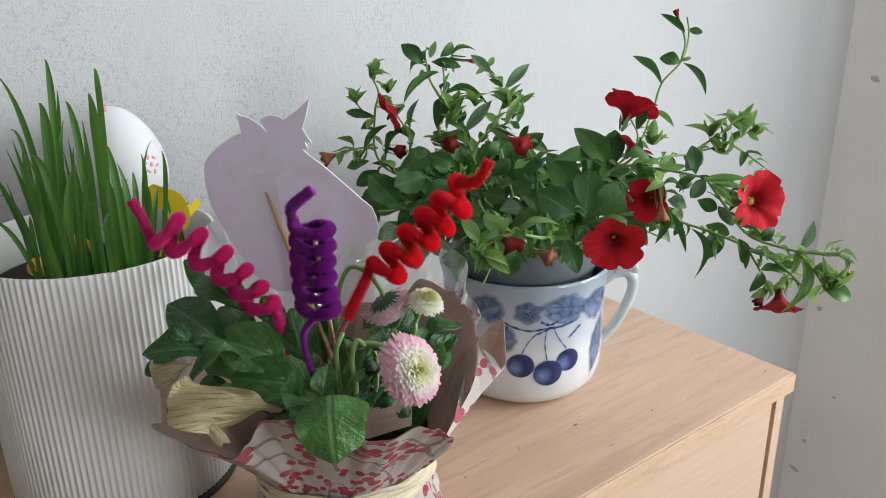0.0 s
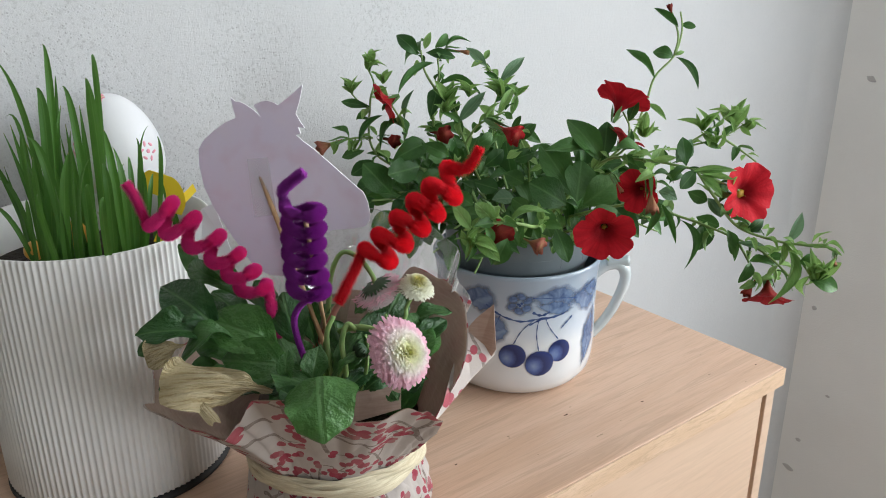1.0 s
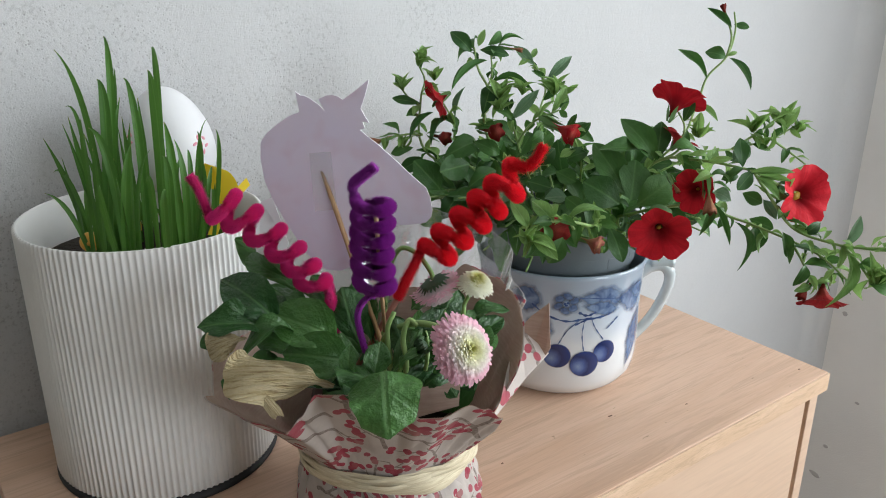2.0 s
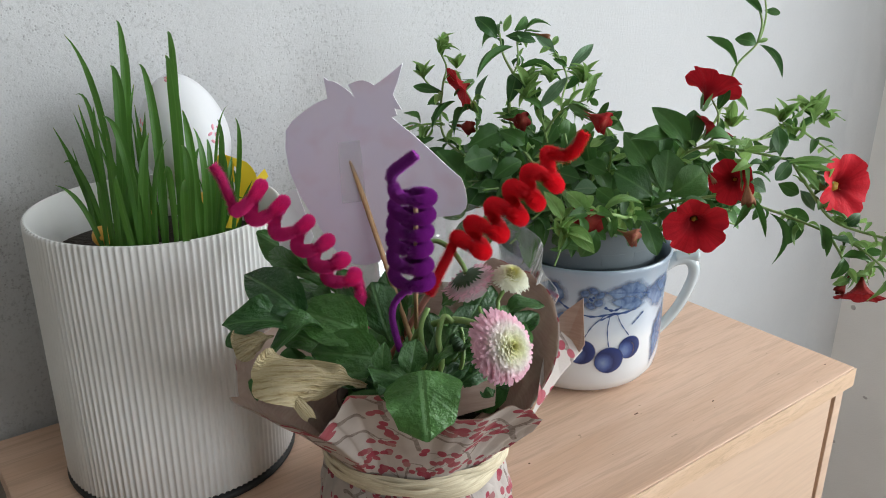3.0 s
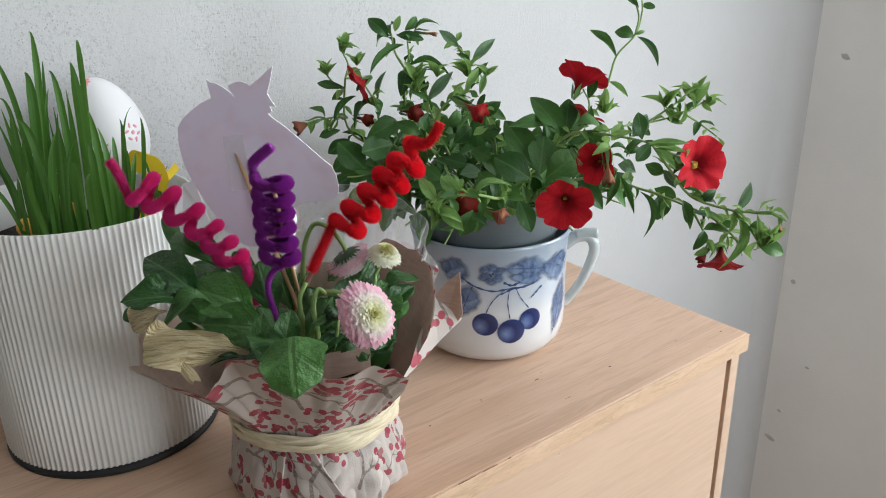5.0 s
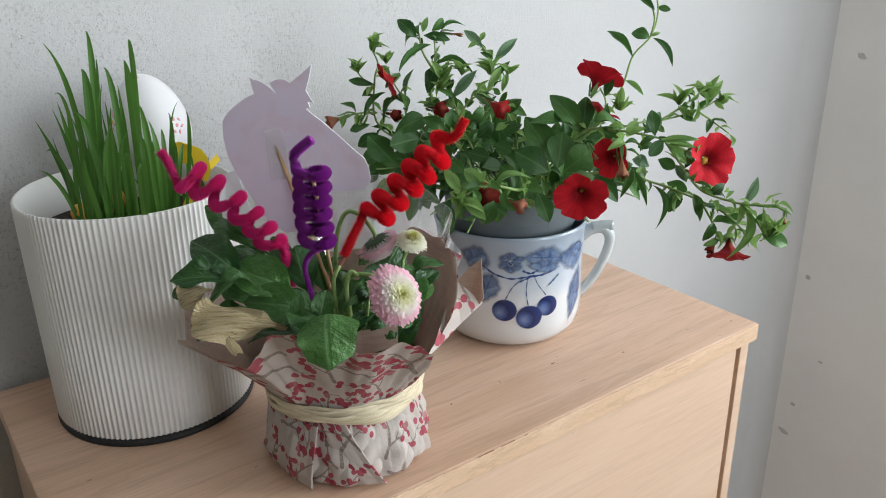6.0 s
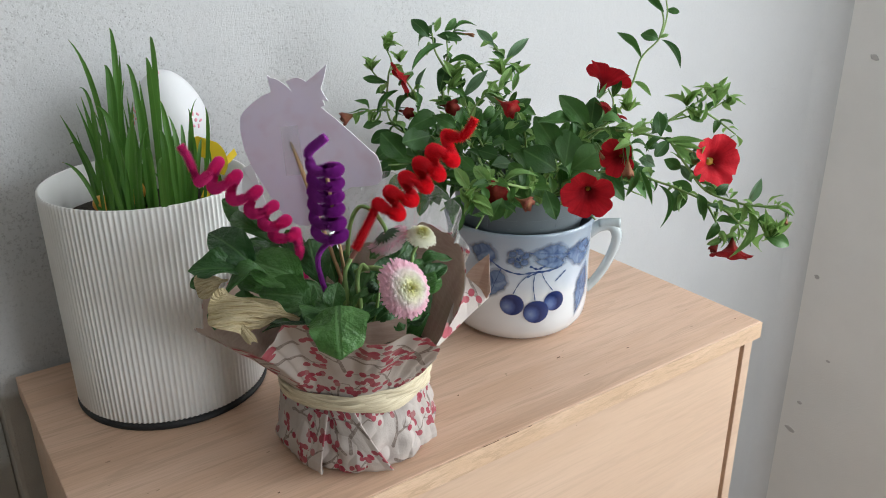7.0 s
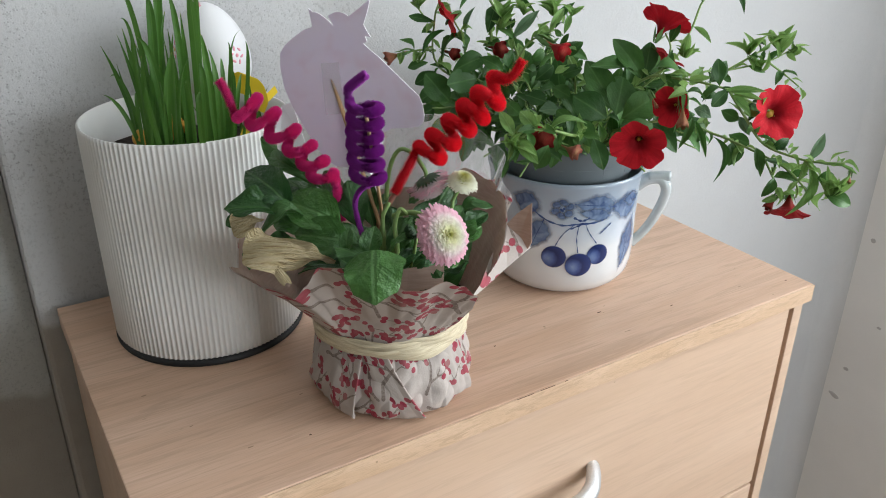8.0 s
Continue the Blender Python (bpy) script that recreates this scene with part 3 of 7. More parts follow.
M_CHERRY = mat("navy_ink", (0.02, 0.04, 0.14), 0.14)
shift = node(M_CHERRY, "ShaderNodeMapping", Location=(0.0048, -0.0034, 0.0028))
link(M_CHERRY, M_CHERRY.node_tree.nodes.new("ShaderNodeTexCoord").outputs["Object"], shift.inputs["Vector"])
far = M_CHERRY.node_tree.nodes.new("ShaderNodeVectorMath")
far.operation = "LENGTH"
link(M_CHERRY, shift.outputs["Vector"], far.inputs[0])
wob = calc(M_CHERRY, "ADD", far.outputs["Value"], calc(M_CHERRY, "MULTIPLY", grain(M_CHERRY, shift.outputs["Vector"], 260, 2), 0.003))
colour(M_CHERRY, ramp(M_CHERRY, calc(M_CHERRY, "MULTIPLY", wob, 50), [(0.1, (0.17, 0.24, 0.42)), (0.42, (0.05, 0.085, 0.24)), (0.62, (0.012, 0.022, 0.10)), (1.0, (0.02, 0.04, 0.16))]))
faded_rim(M_CHERRY, 0.93, 0.04)
M_INK = ink("blue_ink", (0.022, 0.045, 0.15), (0.07, 0.12, 0.27), 120, 0.99)
M_WASH = ink("blue_wash", (0.05, 0.09, 0.20), (0.21, 0.29, 0.43), 75, 0.62)
M_PETAL_INK = ink("flower_wash", (0.05, 0.085, 0.19), (0.17, 0.24, 0.38), 110, 0.4)
MUG = Vector((0.5952, 0.612, 0.8))
MUG_PROFILE = [(0.058, 0.0), (0.0672, 0.0004), (0.0708, 0.003), (0.0768, 0.008), (0.0822, 0.017), (0.0842, 0.03), (0.0846, 0.045), (0.0843, 0.07), (0.0842, 0.095), (0.0856, 0.118), (0.0878, 0.132), (0.0886, 0.1365)]


def mug_radius(z):
    for (r0, z0), (r1, z1) in zip(MUG_PROFILE, MUG_PROFILE[1:]):
        if z <= z1:
            return r0 + (r1 - r0) * max(0, z - z0) / (z1 - z0)
    return MUG_PROFILE[-1][0]


def on_mug(deg, z, lift=0.0004):
    r, a = mug_radius(z) + lift, radians(deg)
    return Vector((r * math.cos(a), r * math.sin(a), z))


def dab(mug, name, outline, material, lift=0.0004, label=""):
    """A painted patch on the mug: a fan from its middle to its outline, in degrees and metres."""
    bm = bmesh.new()
    uv = bm.loops.layers.uv.new("paint")
    how = {}
    cd, cz = sum(o[0] for o in outline) / len(outline), sum(o[1] for o in outline) / len(outline)
    mid = bm.verts.new(on_mug(cd, cz, lift))
    rings = [[bm.verts.new(on_mug(cd + (d - cd) * k, cz + (z - cz) * k, lift)) for d, z in outline] for k in (0.35, 0.7, 1.0)]
    how[mid] = 0.0
    for ring, k in zip(rings, (0.35, 0.7, 1.0)):
        for vtx in ring:
            how[vtx] = k
    n = len(outline)
    for i in range(n):
        j = (i + 1) % n
        bm.faces.new((mid, rings[0][i], rings[0][j]))
        for a, b in zip(rings, rings[1:]):
            bm.faces.new((a[i], b[i], b[j], a[j]))
    for f in bm.faces:
        for lp in f.loops:
            lp[uv].uv = (how[lp.vert], 0.5)
    mid_at = on_mug(cd, cz, lift)
    bm.transform(Matrix.Translation(-mid_at))
    ob = part(name, bm, material, mug, label)
    ob.location = mid_at
    return ob


def oval(d, z, rd, rz, n=20, lean=0.0):
    return [(d + rd * math.cos(a) + lean * math.sin(a), z + rz * math.sin(a)) for a in (2 * math.pi * k / n for k in range(n))]


def painted_leaf(d0, z0, d1, z1, wide, teeth=5):
    """A toothed leaf from (d0, z0) to (d1, z1), in degrees and metres on the mug."""
    u = 678.0
    ax, az = (d1 - d0) / u, z1 - z0
    ln = math.hypot(ax, az)
    nx, nz = -az / ln, ax / ln
    out = []
    for side in (1, -1):
        ks = range(0, 13) if side == 1 else range(11, 0, -1)
        for k in ks:
            t = k / 12
            w = wide * math.sin(math.pi * t ** 0.8) * (1 + 0.07 * ((k * teeth) % 3 - 1))
            out.append((d0 + (ax * t + nx * w * side) * u, z0 + az * t + nz * w * side))
    return out


def brush(mug, pts, wide, lift=0.0006):
    bm = bmesh.new()
    line = spline([(d / 678.0, z, 0) for d, z in pts], 6)
    prev = None
    for i, p in enumerate(line):
        q = (line[min(i + 1, len(line) - 1)] - line[max(i - 1, 0)]).normalized()
        w = wide * (0.65 + 0.35 * math.sin(i * 1.7))
        pair = [bm.verts.new(on_mug((p.x + s * -q.y * w) * 678.0, p.y + s * q.x * w, lift)) for s in (-1, 1)]
        if prev:
            bm.faces.new((prev[0], prev[1], pair[1], pair[0]))
        prev = pair
    return part("painted_twig", bm, M_INK, mug)


def mug():
    g = thing("mug", MUG, "large porcelain mug with blue painted cherries and handle", "mug")
    bm = bmesh.new()
    inner = [(0.0872, 0.1378), (0.0858, 0.1365), (0.0835, 0.12), (0.081, 0.06), (0.076, 0.014), (0.002, 0.008)]
    lathe(bm, [(0.002, 0.001)] + MUG_PROFILE + inner, 96)
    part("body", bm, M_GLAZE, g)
    out = Vector((0.79, -0.613, 0))
    pts = [out * r + Vector((0, 0, z)) for r, z in ((0.082, 0.108), (0.094, 0.1165), (0.107, 0.1180), (0.1150, 0.110), (0.1155, 0.096), (0.1075, 0.072), (0.0965, 0.052), (0.083, 0.035))]
    bm = bmesh.new()
    tube(bm, spline(pts, 8), 0.0072, 0.0062, 12, flat=0.8)
    tube(bm, spline([out * 0.094 + Vector((0, 0, 0.1188)), out * 0.106 + Vector((0, 0, 0.1206)), out * 0.1188 + Vector((0, 0, 0.1210))], 4), 0.006, 0.0058, 12)
    part("handle", bm, M_HANDLE, g, "grey glazed loop handle")
    for d, z, s in ((-134.6, 0.0526, 1.0), (-101.5, 0.0545, 0.93), (-116.0, 0.0437, 1.08)):
        lift = 0.0005 if s < 1.05 else 0.0009
        dab(g, "painted_cherry", oval(d, z, 9.6 * s, 0.0135 * s), M_CHERRY, lift, "dark blue cherry")
    dab(g, "painted_leaf", painted_leaf(-86, 0.108, -126, 0.1165, 0.0165), M_WASH, 0.0004, "pale blue washed leaf")
    dab(g, "painted_leaf", painted_leaf(-58, 0.100, -98, 0.111, 0.0185), M_WASH, 0.0005)
    dab(g, "painted_leaf", painted_leaf(-63, 0.092, -79, 0.022, 0.0175), M_WASH, 0.0004)
    dab(g, "painted_leaf", painted_leaf(-143, 0.099, -153, 0.056, 0.0165), M_WASH, 0.0004)
    dab(g, "painted_leaf", painted_leaf(-144, 0.106, -172, 0.117, 0.017), M_WASH, 0.0004)
    dab(g, "painted_leaf", painted_leaf(-90, 0.098, -122, 0.107, 0.009), M_WASH, 0.0006)
    dab(g, "painted_leaf", painted_leaf(-60, 0.108, -84, 0.115, 0.010), M_WASH, 0.0006)
    brush(g, [(-88, 0.108), (-105, 0.113), (-122, 0.1155)], 0.0005)
    brush(g, [(-64, 0.09), (-71, 0.06), (-78, 0.03)], 0.0005)
    brush(g, [(-143, 0.097), (-148, 0.078), (-152, 0.062)], 0.0005)
    for k in range(6):
        a = 2 * math.pi * k / 6 + 0.4
        dab(g, "painted_petal", oval(-130.5 + 5.6 * math.cos(a), 0.1095 + 0.0078 * math.sin(a), 5.0, 0.0062, 16, 1.5 * math.cos(2 * a)), M_PETAL_INK, 0.0005 + 0.00015 * k)
    for d, z in ((-131.5, 0.1095), (-129.5, 0.1105), (-130.5, 0.1080)):
        dab(g, "painted_stamen", oval(d, z, 1.0, 0.0013, 10), M_INK, 0.0016)
    brush(g, [(-153, 0.106), (-143, 0.096), (-130, 0.0905), (-118, 0.0925), (-104, 0.0935), (-96, 0.0965)], 0.0013)
    brush(g, [(-124, 0.0865), (-116, 0.0915), (-106, 0.0925)], 0.0012)
    brush(g, [(-92, 0.0895), (-98, 0.0825), (-101, 0.079)], 0.0011)
    brush(g, [(-74, 0.112), (-66, 0.107), (-60, 0.112)], 0.002)
    brush(g, [(-122, 0.100), (-116, 0.096), (-110, 0.099)], 0.0016)
    for d0, z0, d1, z1 in ((-134, 0.066, -121, 0.092), (-117, 0.058, -117.5, 0.0925), (-103, 0.068, -113, 0.0925)):
        brush(g, [(d0, z0), ((d0 + d1) / 2 - 1.5, (z0 + z1) / 2 + 0.001), (d1, z1)], 0.0007)


mug()

# ---- grey nursery pot ----
M_GREY_PLASTIC = mat("grey_plastic", (0.135, 0.16, 0.175), 0.42)
bump(M_GREY_PLASTIC, grain(M_GREY_PLASTIC, coords(M_GREY_PLASTIC), 220, 2), 0.12, 0.0006)


def nursery_pot():
    p = thing("nursery_pot", MUG + Vector((0, 0, 0.02)), "grey plastic nursery pot sitting inside a mug", "plant pot")
    bm = bmesh.new()
    lathe(bm, [(0.002, -0.009), (0.055, -0.009), (0.0635, 0.06), (0.0712, 0.111), (0.0715, 0.1118), (0.0743, 0.1137), (0.07452, 0.1142), (0.07458, 0.1152), (0.07642, 0.1485), (0.0765, 0.1495), (0.0769, 0.150), (0.0785, 0.151), (0.0785, 0.154), (0.0755, 0.154), (0.0735, 0.118), (0.06, 0.03), (0.002, 0.03)], 96)
    part("body", bm, M_GREY_PLASTIC, p)
    for k in range(14):
        a = 2 * math.pi * (k + 0.5) / 14
        bm = bmesh.new()
        cols = []
        for q in range(9):
            b = a + (q / 8 - 0.5) * 0.30
            cols.append([bm.verts.new((r * math.cos(b), r * math.sin(b), z)) for r, z in ((0.0744, 0.1184), (0.07492, 0.1187), (0.07546, 0.1284), (0.0750, 0.1287))])
        for c0, c1 in zip(cols, cols[1:]):
            for q in range(3):
                bm.faces.new((c0[q], c1[q], c1[q + 1], c0[q + 1]))
        for col in (cols[0], cols[-1]):
            bm.faces.new(col)
        part("moulded_panel", bm, M_GREY_PLASTIC, p, smooth=False)
    bm = bmesh.new()
    lathe(bm, [(0.0735, 0.136), (0.05, 0.14), (0.002, 0.142)], 40)
    part("soil", bm, M_SOIL, p, "dark potting soil")


nursery_pot()


# ---- petunia ----
def petal_cup(bm, lobes=5, n=50, deep=0.62, spread=1.0, ruffle=0.05):
    """A trumpet of joined petals, its mouth of radius one looking along z."""
    rows = []
    for k in range(10):
        u = k / 9
        r = 0.09 + 0.91 * u ** 1.9 * spread
        z = -deep * (1 - u) ** 1.6 + 0.06 * u
        row = []
        for i in range(n):
            a = 2 * math.pi * i / n
            notch = abs(math.sin(lobes * a / 2))
            q = r * (1 - 0.2 * u ** 3 * (1 - notch ** 0.35)) * (1 + 0.02 * u * math.sin(11 * a + 1))
            row.append(bm.verts.new((q * math.cos(a), q * math.sin(a), z + ruffle * u ** 2 * (math.cos(lobes * a) * 0.6 + math.sin(3 * a + 1) + 0.5 * math.sin(8 * a)))))
        rows.append(row)
    for a, b in zip(rows, rows[1:]):
        for i in range(n):
            bm.faces.new((a[i], a[(i + 1) % n], b[(i + 1) % n], b[i]))
    bm.faces.new(list(reversed(rows[0])))


def facing(at, normal, spin=0.0):
    return Matrix.Translation(at) @ Vector(normal).to_track_quat("Z", "Y").to_matrix().to_4x4() @ Matrix.Rotation(spin, 4, "Z")


def sepals(bm, n=5, long=0.9, wide=0.16, start=-0.75, out=0.42):
    for i in range(n):
        a = 2 * math.pi * i / n + 0.3
        c, s = math.cos(a), math.sin(a)
        line = [(0.07, start - 0.15), (0.16, start + 0.1), (out * 0.75, start + long * 0.55), (out, start + long)]
        prev = None
        for k, (r, z) in enumerate(line):
            w = wide * (0.6, 1.0, 0.75, 0.05)[k]
            pair = [bm.verts.new((r * c - t * w * s, r * s + t * w * c, z)) for t in (-0.5, 0.5)]
            if prev:
                bm.faces.new((prev[0], prev[1], pair[1], pair[0]))
            prev = pair


def flower(parent, at, normal, radius, material=M_RED, spin=0.0, deep=0.62, spread=1.0, label="", throat=0.1):
    bm = bmesh.new()
    petal_cup(bm, deep=deep, spread=spread, ruffle=0.055 + 0.03 * rnd.random())
    f = part("flower", bm, material, parent, label)
    f.matrix_basis = Matrix.Translation(-parent.location) @ facing(at, normal, spin) @ Matrix.Scale(radius, 4)
    bm = bmesh.new()
    bmesh.ops.create_icosphere(bm, subdivisions=1, radius=throat)
    bm.transform(Matrix.Translation((0, 0, -deep * 0.72)) @ Matrix.Diagonal((1, 0.8, 0.8, 1)))
    part("throat", bm, M_THROAT, f, "yellow throat")
    bm = bmesh.new()
    sepals(bm, start=-deep - 0.06, long=0.42, out=0.3)
    part("calyx", bm, M_CALYX, f, smooth=False)
    return f


def bud(parent, base, tip, width, material=M_WINE, label="", mouth=1.0):
    """A closed or half-open flower from its calyx at base to its mouth at tip."""
    b, t = Vector(base), Vector(tip)
    ln = (t - b).length
    bm = bmesh.new()
    rows = []
    w = width / ln
    for k, (z, r) in enumerate(((0, 0.12), (0.25, 0.16), (0.5, 0.2), (0.72, 0.34 + 0.2 * mouth), (0.9, 0.42 + 0.5 * mouth), (1.0, 0.25 + 0.75 * mouth))):
        rows.append([bm.verts.new((r * w * 0.5 * (1 + 0.13 * (k > 2) * math.sin(5 * a)) * math.cos(a + z), r * w * 0.5 * (1 + 0.13 * (k > 2) * math.sin(5 * a)) * math.sin(a + z), z + 0.07 * (k == 5) * math.sin(5 * a + 1))) for a in (2 * math.pi * i / 20 for i in range(20))])
    for a, c in zip(rows, rows[1:]):
        for i in range(20):
            bm.faces.new((a[i], a[(i + 1) % 20], c[(i + 1) % 20], c[i]))
    bm.faces.new(rows[-1])
    f = part("flower_bud", bm, material, parent, label)
    f.matrix_basis = Matrix.Translation(-parent.location) @ facing(b, t - b, rnd.random() * 6) @ Matrix.Scale(ln, 4)
    bm = bmesh.new()
    sepals(bm, long=0.62, wide=0.13, start=-0.02, out=0.2)
    part("calyx", bm, M_CALYX, f, smooth=False)


def rosette(parent, at, size, n=6, kinds=YOUNG, up=Vector((0, 0, 1))):
    """A tuft of young leaves at the end of a shoot."""
    at = Vector(at)
    lean = ASIDE * rnd.uniform(-0.4, 0.4) + TOWARD * rnd.uniform(-0.1, 0.4)
    for i in range(n + 3):
        a = 2 * math.pi * i / (n + 3) + rnd.random()
        wide = rnd.uniform(0.25, 0.95)
        d = (up * rnd.uniform(0.5, 1.0) + lean * 0.6 + (ASIDE * math.cos(a) + TOWARD * math.sin(a)) * wide).normalized()
        ln = size * rnd.uniform(0.42, 0.92)
        crowd_leaf("young", at, at + d * ln, ln * rnd.uniform(0.2, 0.42), rnd.choice(kinds))


def petunia():
    p = thing("petunia", MUG + Vector((0, 0, 0.155)), "bushy petunia with red flowers in a cherry mug", "plant")
    root = Vector((0.5952, 0.612, 0.955))
    # the dense mound
    for i in range(50):
        a = 2 * math.pi * (i + rnd.random() * 0.8) / 50
        el = radians(rnd.choice((13, 20, 30, 42, 58)) + rnd.uniform(-7, 7))
        away = Vector((math.cos(a), math.sin(a), 0))
        side = away.dot(ASIDE)
        ln = rnd.uniform(0.085, 0.125) * (1.0 + 0.35 * max(0, -side))
        if away.y > 0.2:
            ln = min(ln, 0.12)
        s = root + away * 0.03
        e = s + (away * math.cos(el) + Vector((0, 0, math.sin(el) * 0.85))) * ln
        if e.y > 0.79:
            e.y = 0.79
        m = s.lerp(e, 0.55) + Vector((0, 0, 0.018))
        stem(p, [s, m, e], 0.0014, 0.0009)
        line = spline([s, m, e], 6)
        for k in range(6):
            b = line[4 + min(8, k + rnd.randint(0, 2))]
            d = (away * rnd.uniform(0.2, 1) + Vector([rnd.uniform(-1, 1) for _ in range(3)]) + Vector((0, 0, 0.2))).normalized()
            sz = rnd.uniform(0.022, 0.040)
            t = b + d * sz
            if t.y < 0.81 and t.z > (0.975 if side > 0.2 else 0.958):
                kind = OVAL if rnd.random() < 0.8 else LANCE
                if away.dot(TOWARD) > 0.1:
                    leaf(p, b, t, sz * rnd.uniform(0.42, 0.6), kind)
                else:
                    crowd_leaf("old", b, t, sz * rnd.uniform(0.42, 0.6), rnd.choice(kind))
    # long shoots
    def S(*pts, r=0.0013, bare=False):
        stem(p, pts, r, r * 0.6)
        if bare:
            return
        line = spline(pts, 6)
        walked, due = 0.0, 0.02
        far = root + Vector((0, 0, 0.01))
        for a, b in zip(line, line[1:]):
            walked += (b - a).length
            if walked < due or (b - far).length < 0.075:
                continue
            due = walked + rnd.uniform(0.006, 0.011)
            along = (b - a).normalized()
            for _ in range(2):
                d = (along * rnd.uniform(0.1, 0.8) + Vector([rnd.gauss(0, 0.7) for _ in range(3)])).normalized()
                sz = rnd.uniform(0.010, 0.021)
                if (b + d * sz).y < 0.81:
                    crowd_leaf("young" if rnd.random() < 0.58 else "old", b, b + d * sz, sz * rnd.uniform(0.3, 0.5), rnd.choice(LANCE + OVAL))

    S(root, (0.5517, 0.5267, 1.0004), (0.5648, 0.4795, 1.0586), (0.5756, 0.4427, 1.0669), (0.5963, 0.4059, 1.0629), r=0.0017)
    S((0.5963, 0.4059, 1.0629), (0.6078, 0.3928, 1.0396), (0.6174, 0.3749, 1.0174), (0.6276, 0.3447, 1.0113), (0.6286, 0.3252, 1.0137), (0.6378, 0.3092, 1.0162), r=0.0015)
    S((0.6297, 0.3401, 1.0105), (0.6280, 0.3227, 0.9996), (0.6246, 0.3089, 0.9883))
    S((0.5963, 0.4059, 1.0629), (0.6174, 0.3906, 1.0493), (0.6472, 0.3900, 1.0377))
    S(root, (0.5820, 0.4626, 1.0223), (0.6101, 0.4252, 1.0146), (0.6279, 0.3943, 1.0047), (0.6339, 0.3591, 0.9960), (0.6292, 0.3298, 0.9835), r=0.0015)
    S((0.6314, 0.3834, 1.0012), (0.6309, 0.3693, 0.9853), (0.6323, 0.3604, 0.9693))
    S((0.6339, 0.3591, 0.9960), (0.6431, 0.3509, 0.9794), (0.6444, 0.3516, 0.9692))
    S(root, (0.6347, 0.5190, 1.0523), (0.6590, 0.5131, 1.0892), (0.6720, 0.5136, 1.1173), (0.6912, 0.5079, 1.1365), (0.7020, 0.5098, 1.1586), (0.7033, 0.5143, 1.1753), bare=True)
    S((0.6912, 0.5079, 1.1365), (0.6978, 0.5101, 1.1531), (0.6984, 0.5178, 1.1697), bare=True)
    S(root, (0.6674, 0.5275, 1.0365), (0.7181, 0.5081, 1.0442), (0.7619, 0.4934, 1.0515), (0.7929, 0.4844, 1.0650))
    S((0.7181, 0.5081, 1.0442), (0.7480, 0.4956, 1.0626), (0.7667, 0.4892, 1.0770))
    S((0.7619, 0.4934, 1.0515), (0.7766, 0.4839, 1.0402), (0.7844, 0.4654, 1.0277))
    S(root, (0.5230, 0.5848, 1.0227), (0.4806, 0.5642, 1.0804), (0.4811, 0.5741, 1.1011), (0.4768, 0.5823, 1.1115))
    S((0.4810, 0.5601, 1.0726), (0.4876, 0.5507, 1.0901), (0.5014, 0.5334, 1.1021))
    S(root, (0.5006, 0.6148, 1.0508), (0.4792, 0.6028, 1.1028), (0.4820, 0.5987, 1.1255), (0.4837, 0.6027, 1.1415))
    S((0.4802, 0.6011, 1.1142), (0.4732, 0.6077, 1.1309), (0.4734, 0.6133, 1.1479))
    S(root, (0.4897, 0.6414, 1.0350), (0.4696, 0.6374, 1.0783), (0.4592, 0.6421, 1.0994))
    S(root, (0.4784, 0.6468, 1.0294), (0.4472, 0.6564, 1.0570), (0.4498, 0.6613, 1.0977), (0.4566, 0.6645, 1.1142), (0.4552, 0.6723, 1.1280))
    S((0.4470, 0.6545, 1.0664), (0.4310, 0.6600, 1.0676), (0.4157, 0.6692, 1.0639))
    S((0.4485, 0.6595, 1.0922), (0.4421, 0.6669, 1.0978), (0.4379, 0.6740, 1.1061))
    S(root, (0.5893, 0.6474, 1.0580), (0.6131, 0.6668, 1.0915), (0.6115, 0.6810, 1.1127), (0.6075, 0.6899, 1.1250))
    S(root, (0.5323, 0.5328, 1.0384), (0.5142, 0.5238, 1.0744), (0.4909, 0.5163, 1.0926))
    S(root, (0.5240, 0.4969, 1.0073), (0.4654, 0.4564, 1.0280), (0.4406, 0.4547, 1.0369), (0.4230, 0.4590, 1.0387), (0.4107, 0.4647, 1.0350), r=0.0018)
    S((0.4230, 0.4590, 1.0387), (0.4113, 0.4615, 1.0321), (0.4034, 0.4592, 1.0240))
    S((0.4406, 0.4547, 1.0369), (0.4446, 0.4515, 1.0281), (0.4470, 0.4487, 1.0231))
    S((0.5648, 0.4795, 1.0586), (0.5755, 0.4647, 1.0710), (0.5842, 0.4671, 1.0886), (0.5828, 0.4743, 1.1012))
    S((0.5756, 0.4427, 1.0669), (0.5583, 0.4197, 1.0624), (0.5518, 0.4154, 1.0575))
    S(root, (0.5449, 0.4975, 0.9851), (0.5448, 0.4713, 1.0127), (0.5476, 0.4575, 1.0156))
    # leaves that stand out on the shoots
    L = lambda b, t, w, kinds=OVAL, face=None: leaf(p, b, t, w, kinds, face)
    F = TOWARD
    L((0.4701, 0.6136, 1.1438), (0.4559, 0.6220, 1.1616), .0135, OVAL, F)
    L((0.4752, 0.6100, 1.1492), (0.4789, 0.6063, 1.1634), .0065, YOUNG, F)
    L((0.4851, 0.6084, 1.1497), (0.4998, 0.6063, 1.1614), .009, LANCE, F + ASIDE * .6)
    L((0.4753, 0.6083, 1.1461), (0.4909, 0.5879, 1.1436), .0095, OVAL, F)
    L((0.4922, 0.6027, 1.1485), (0.5135, 0.5953, 1.1591), .004, LANCE)
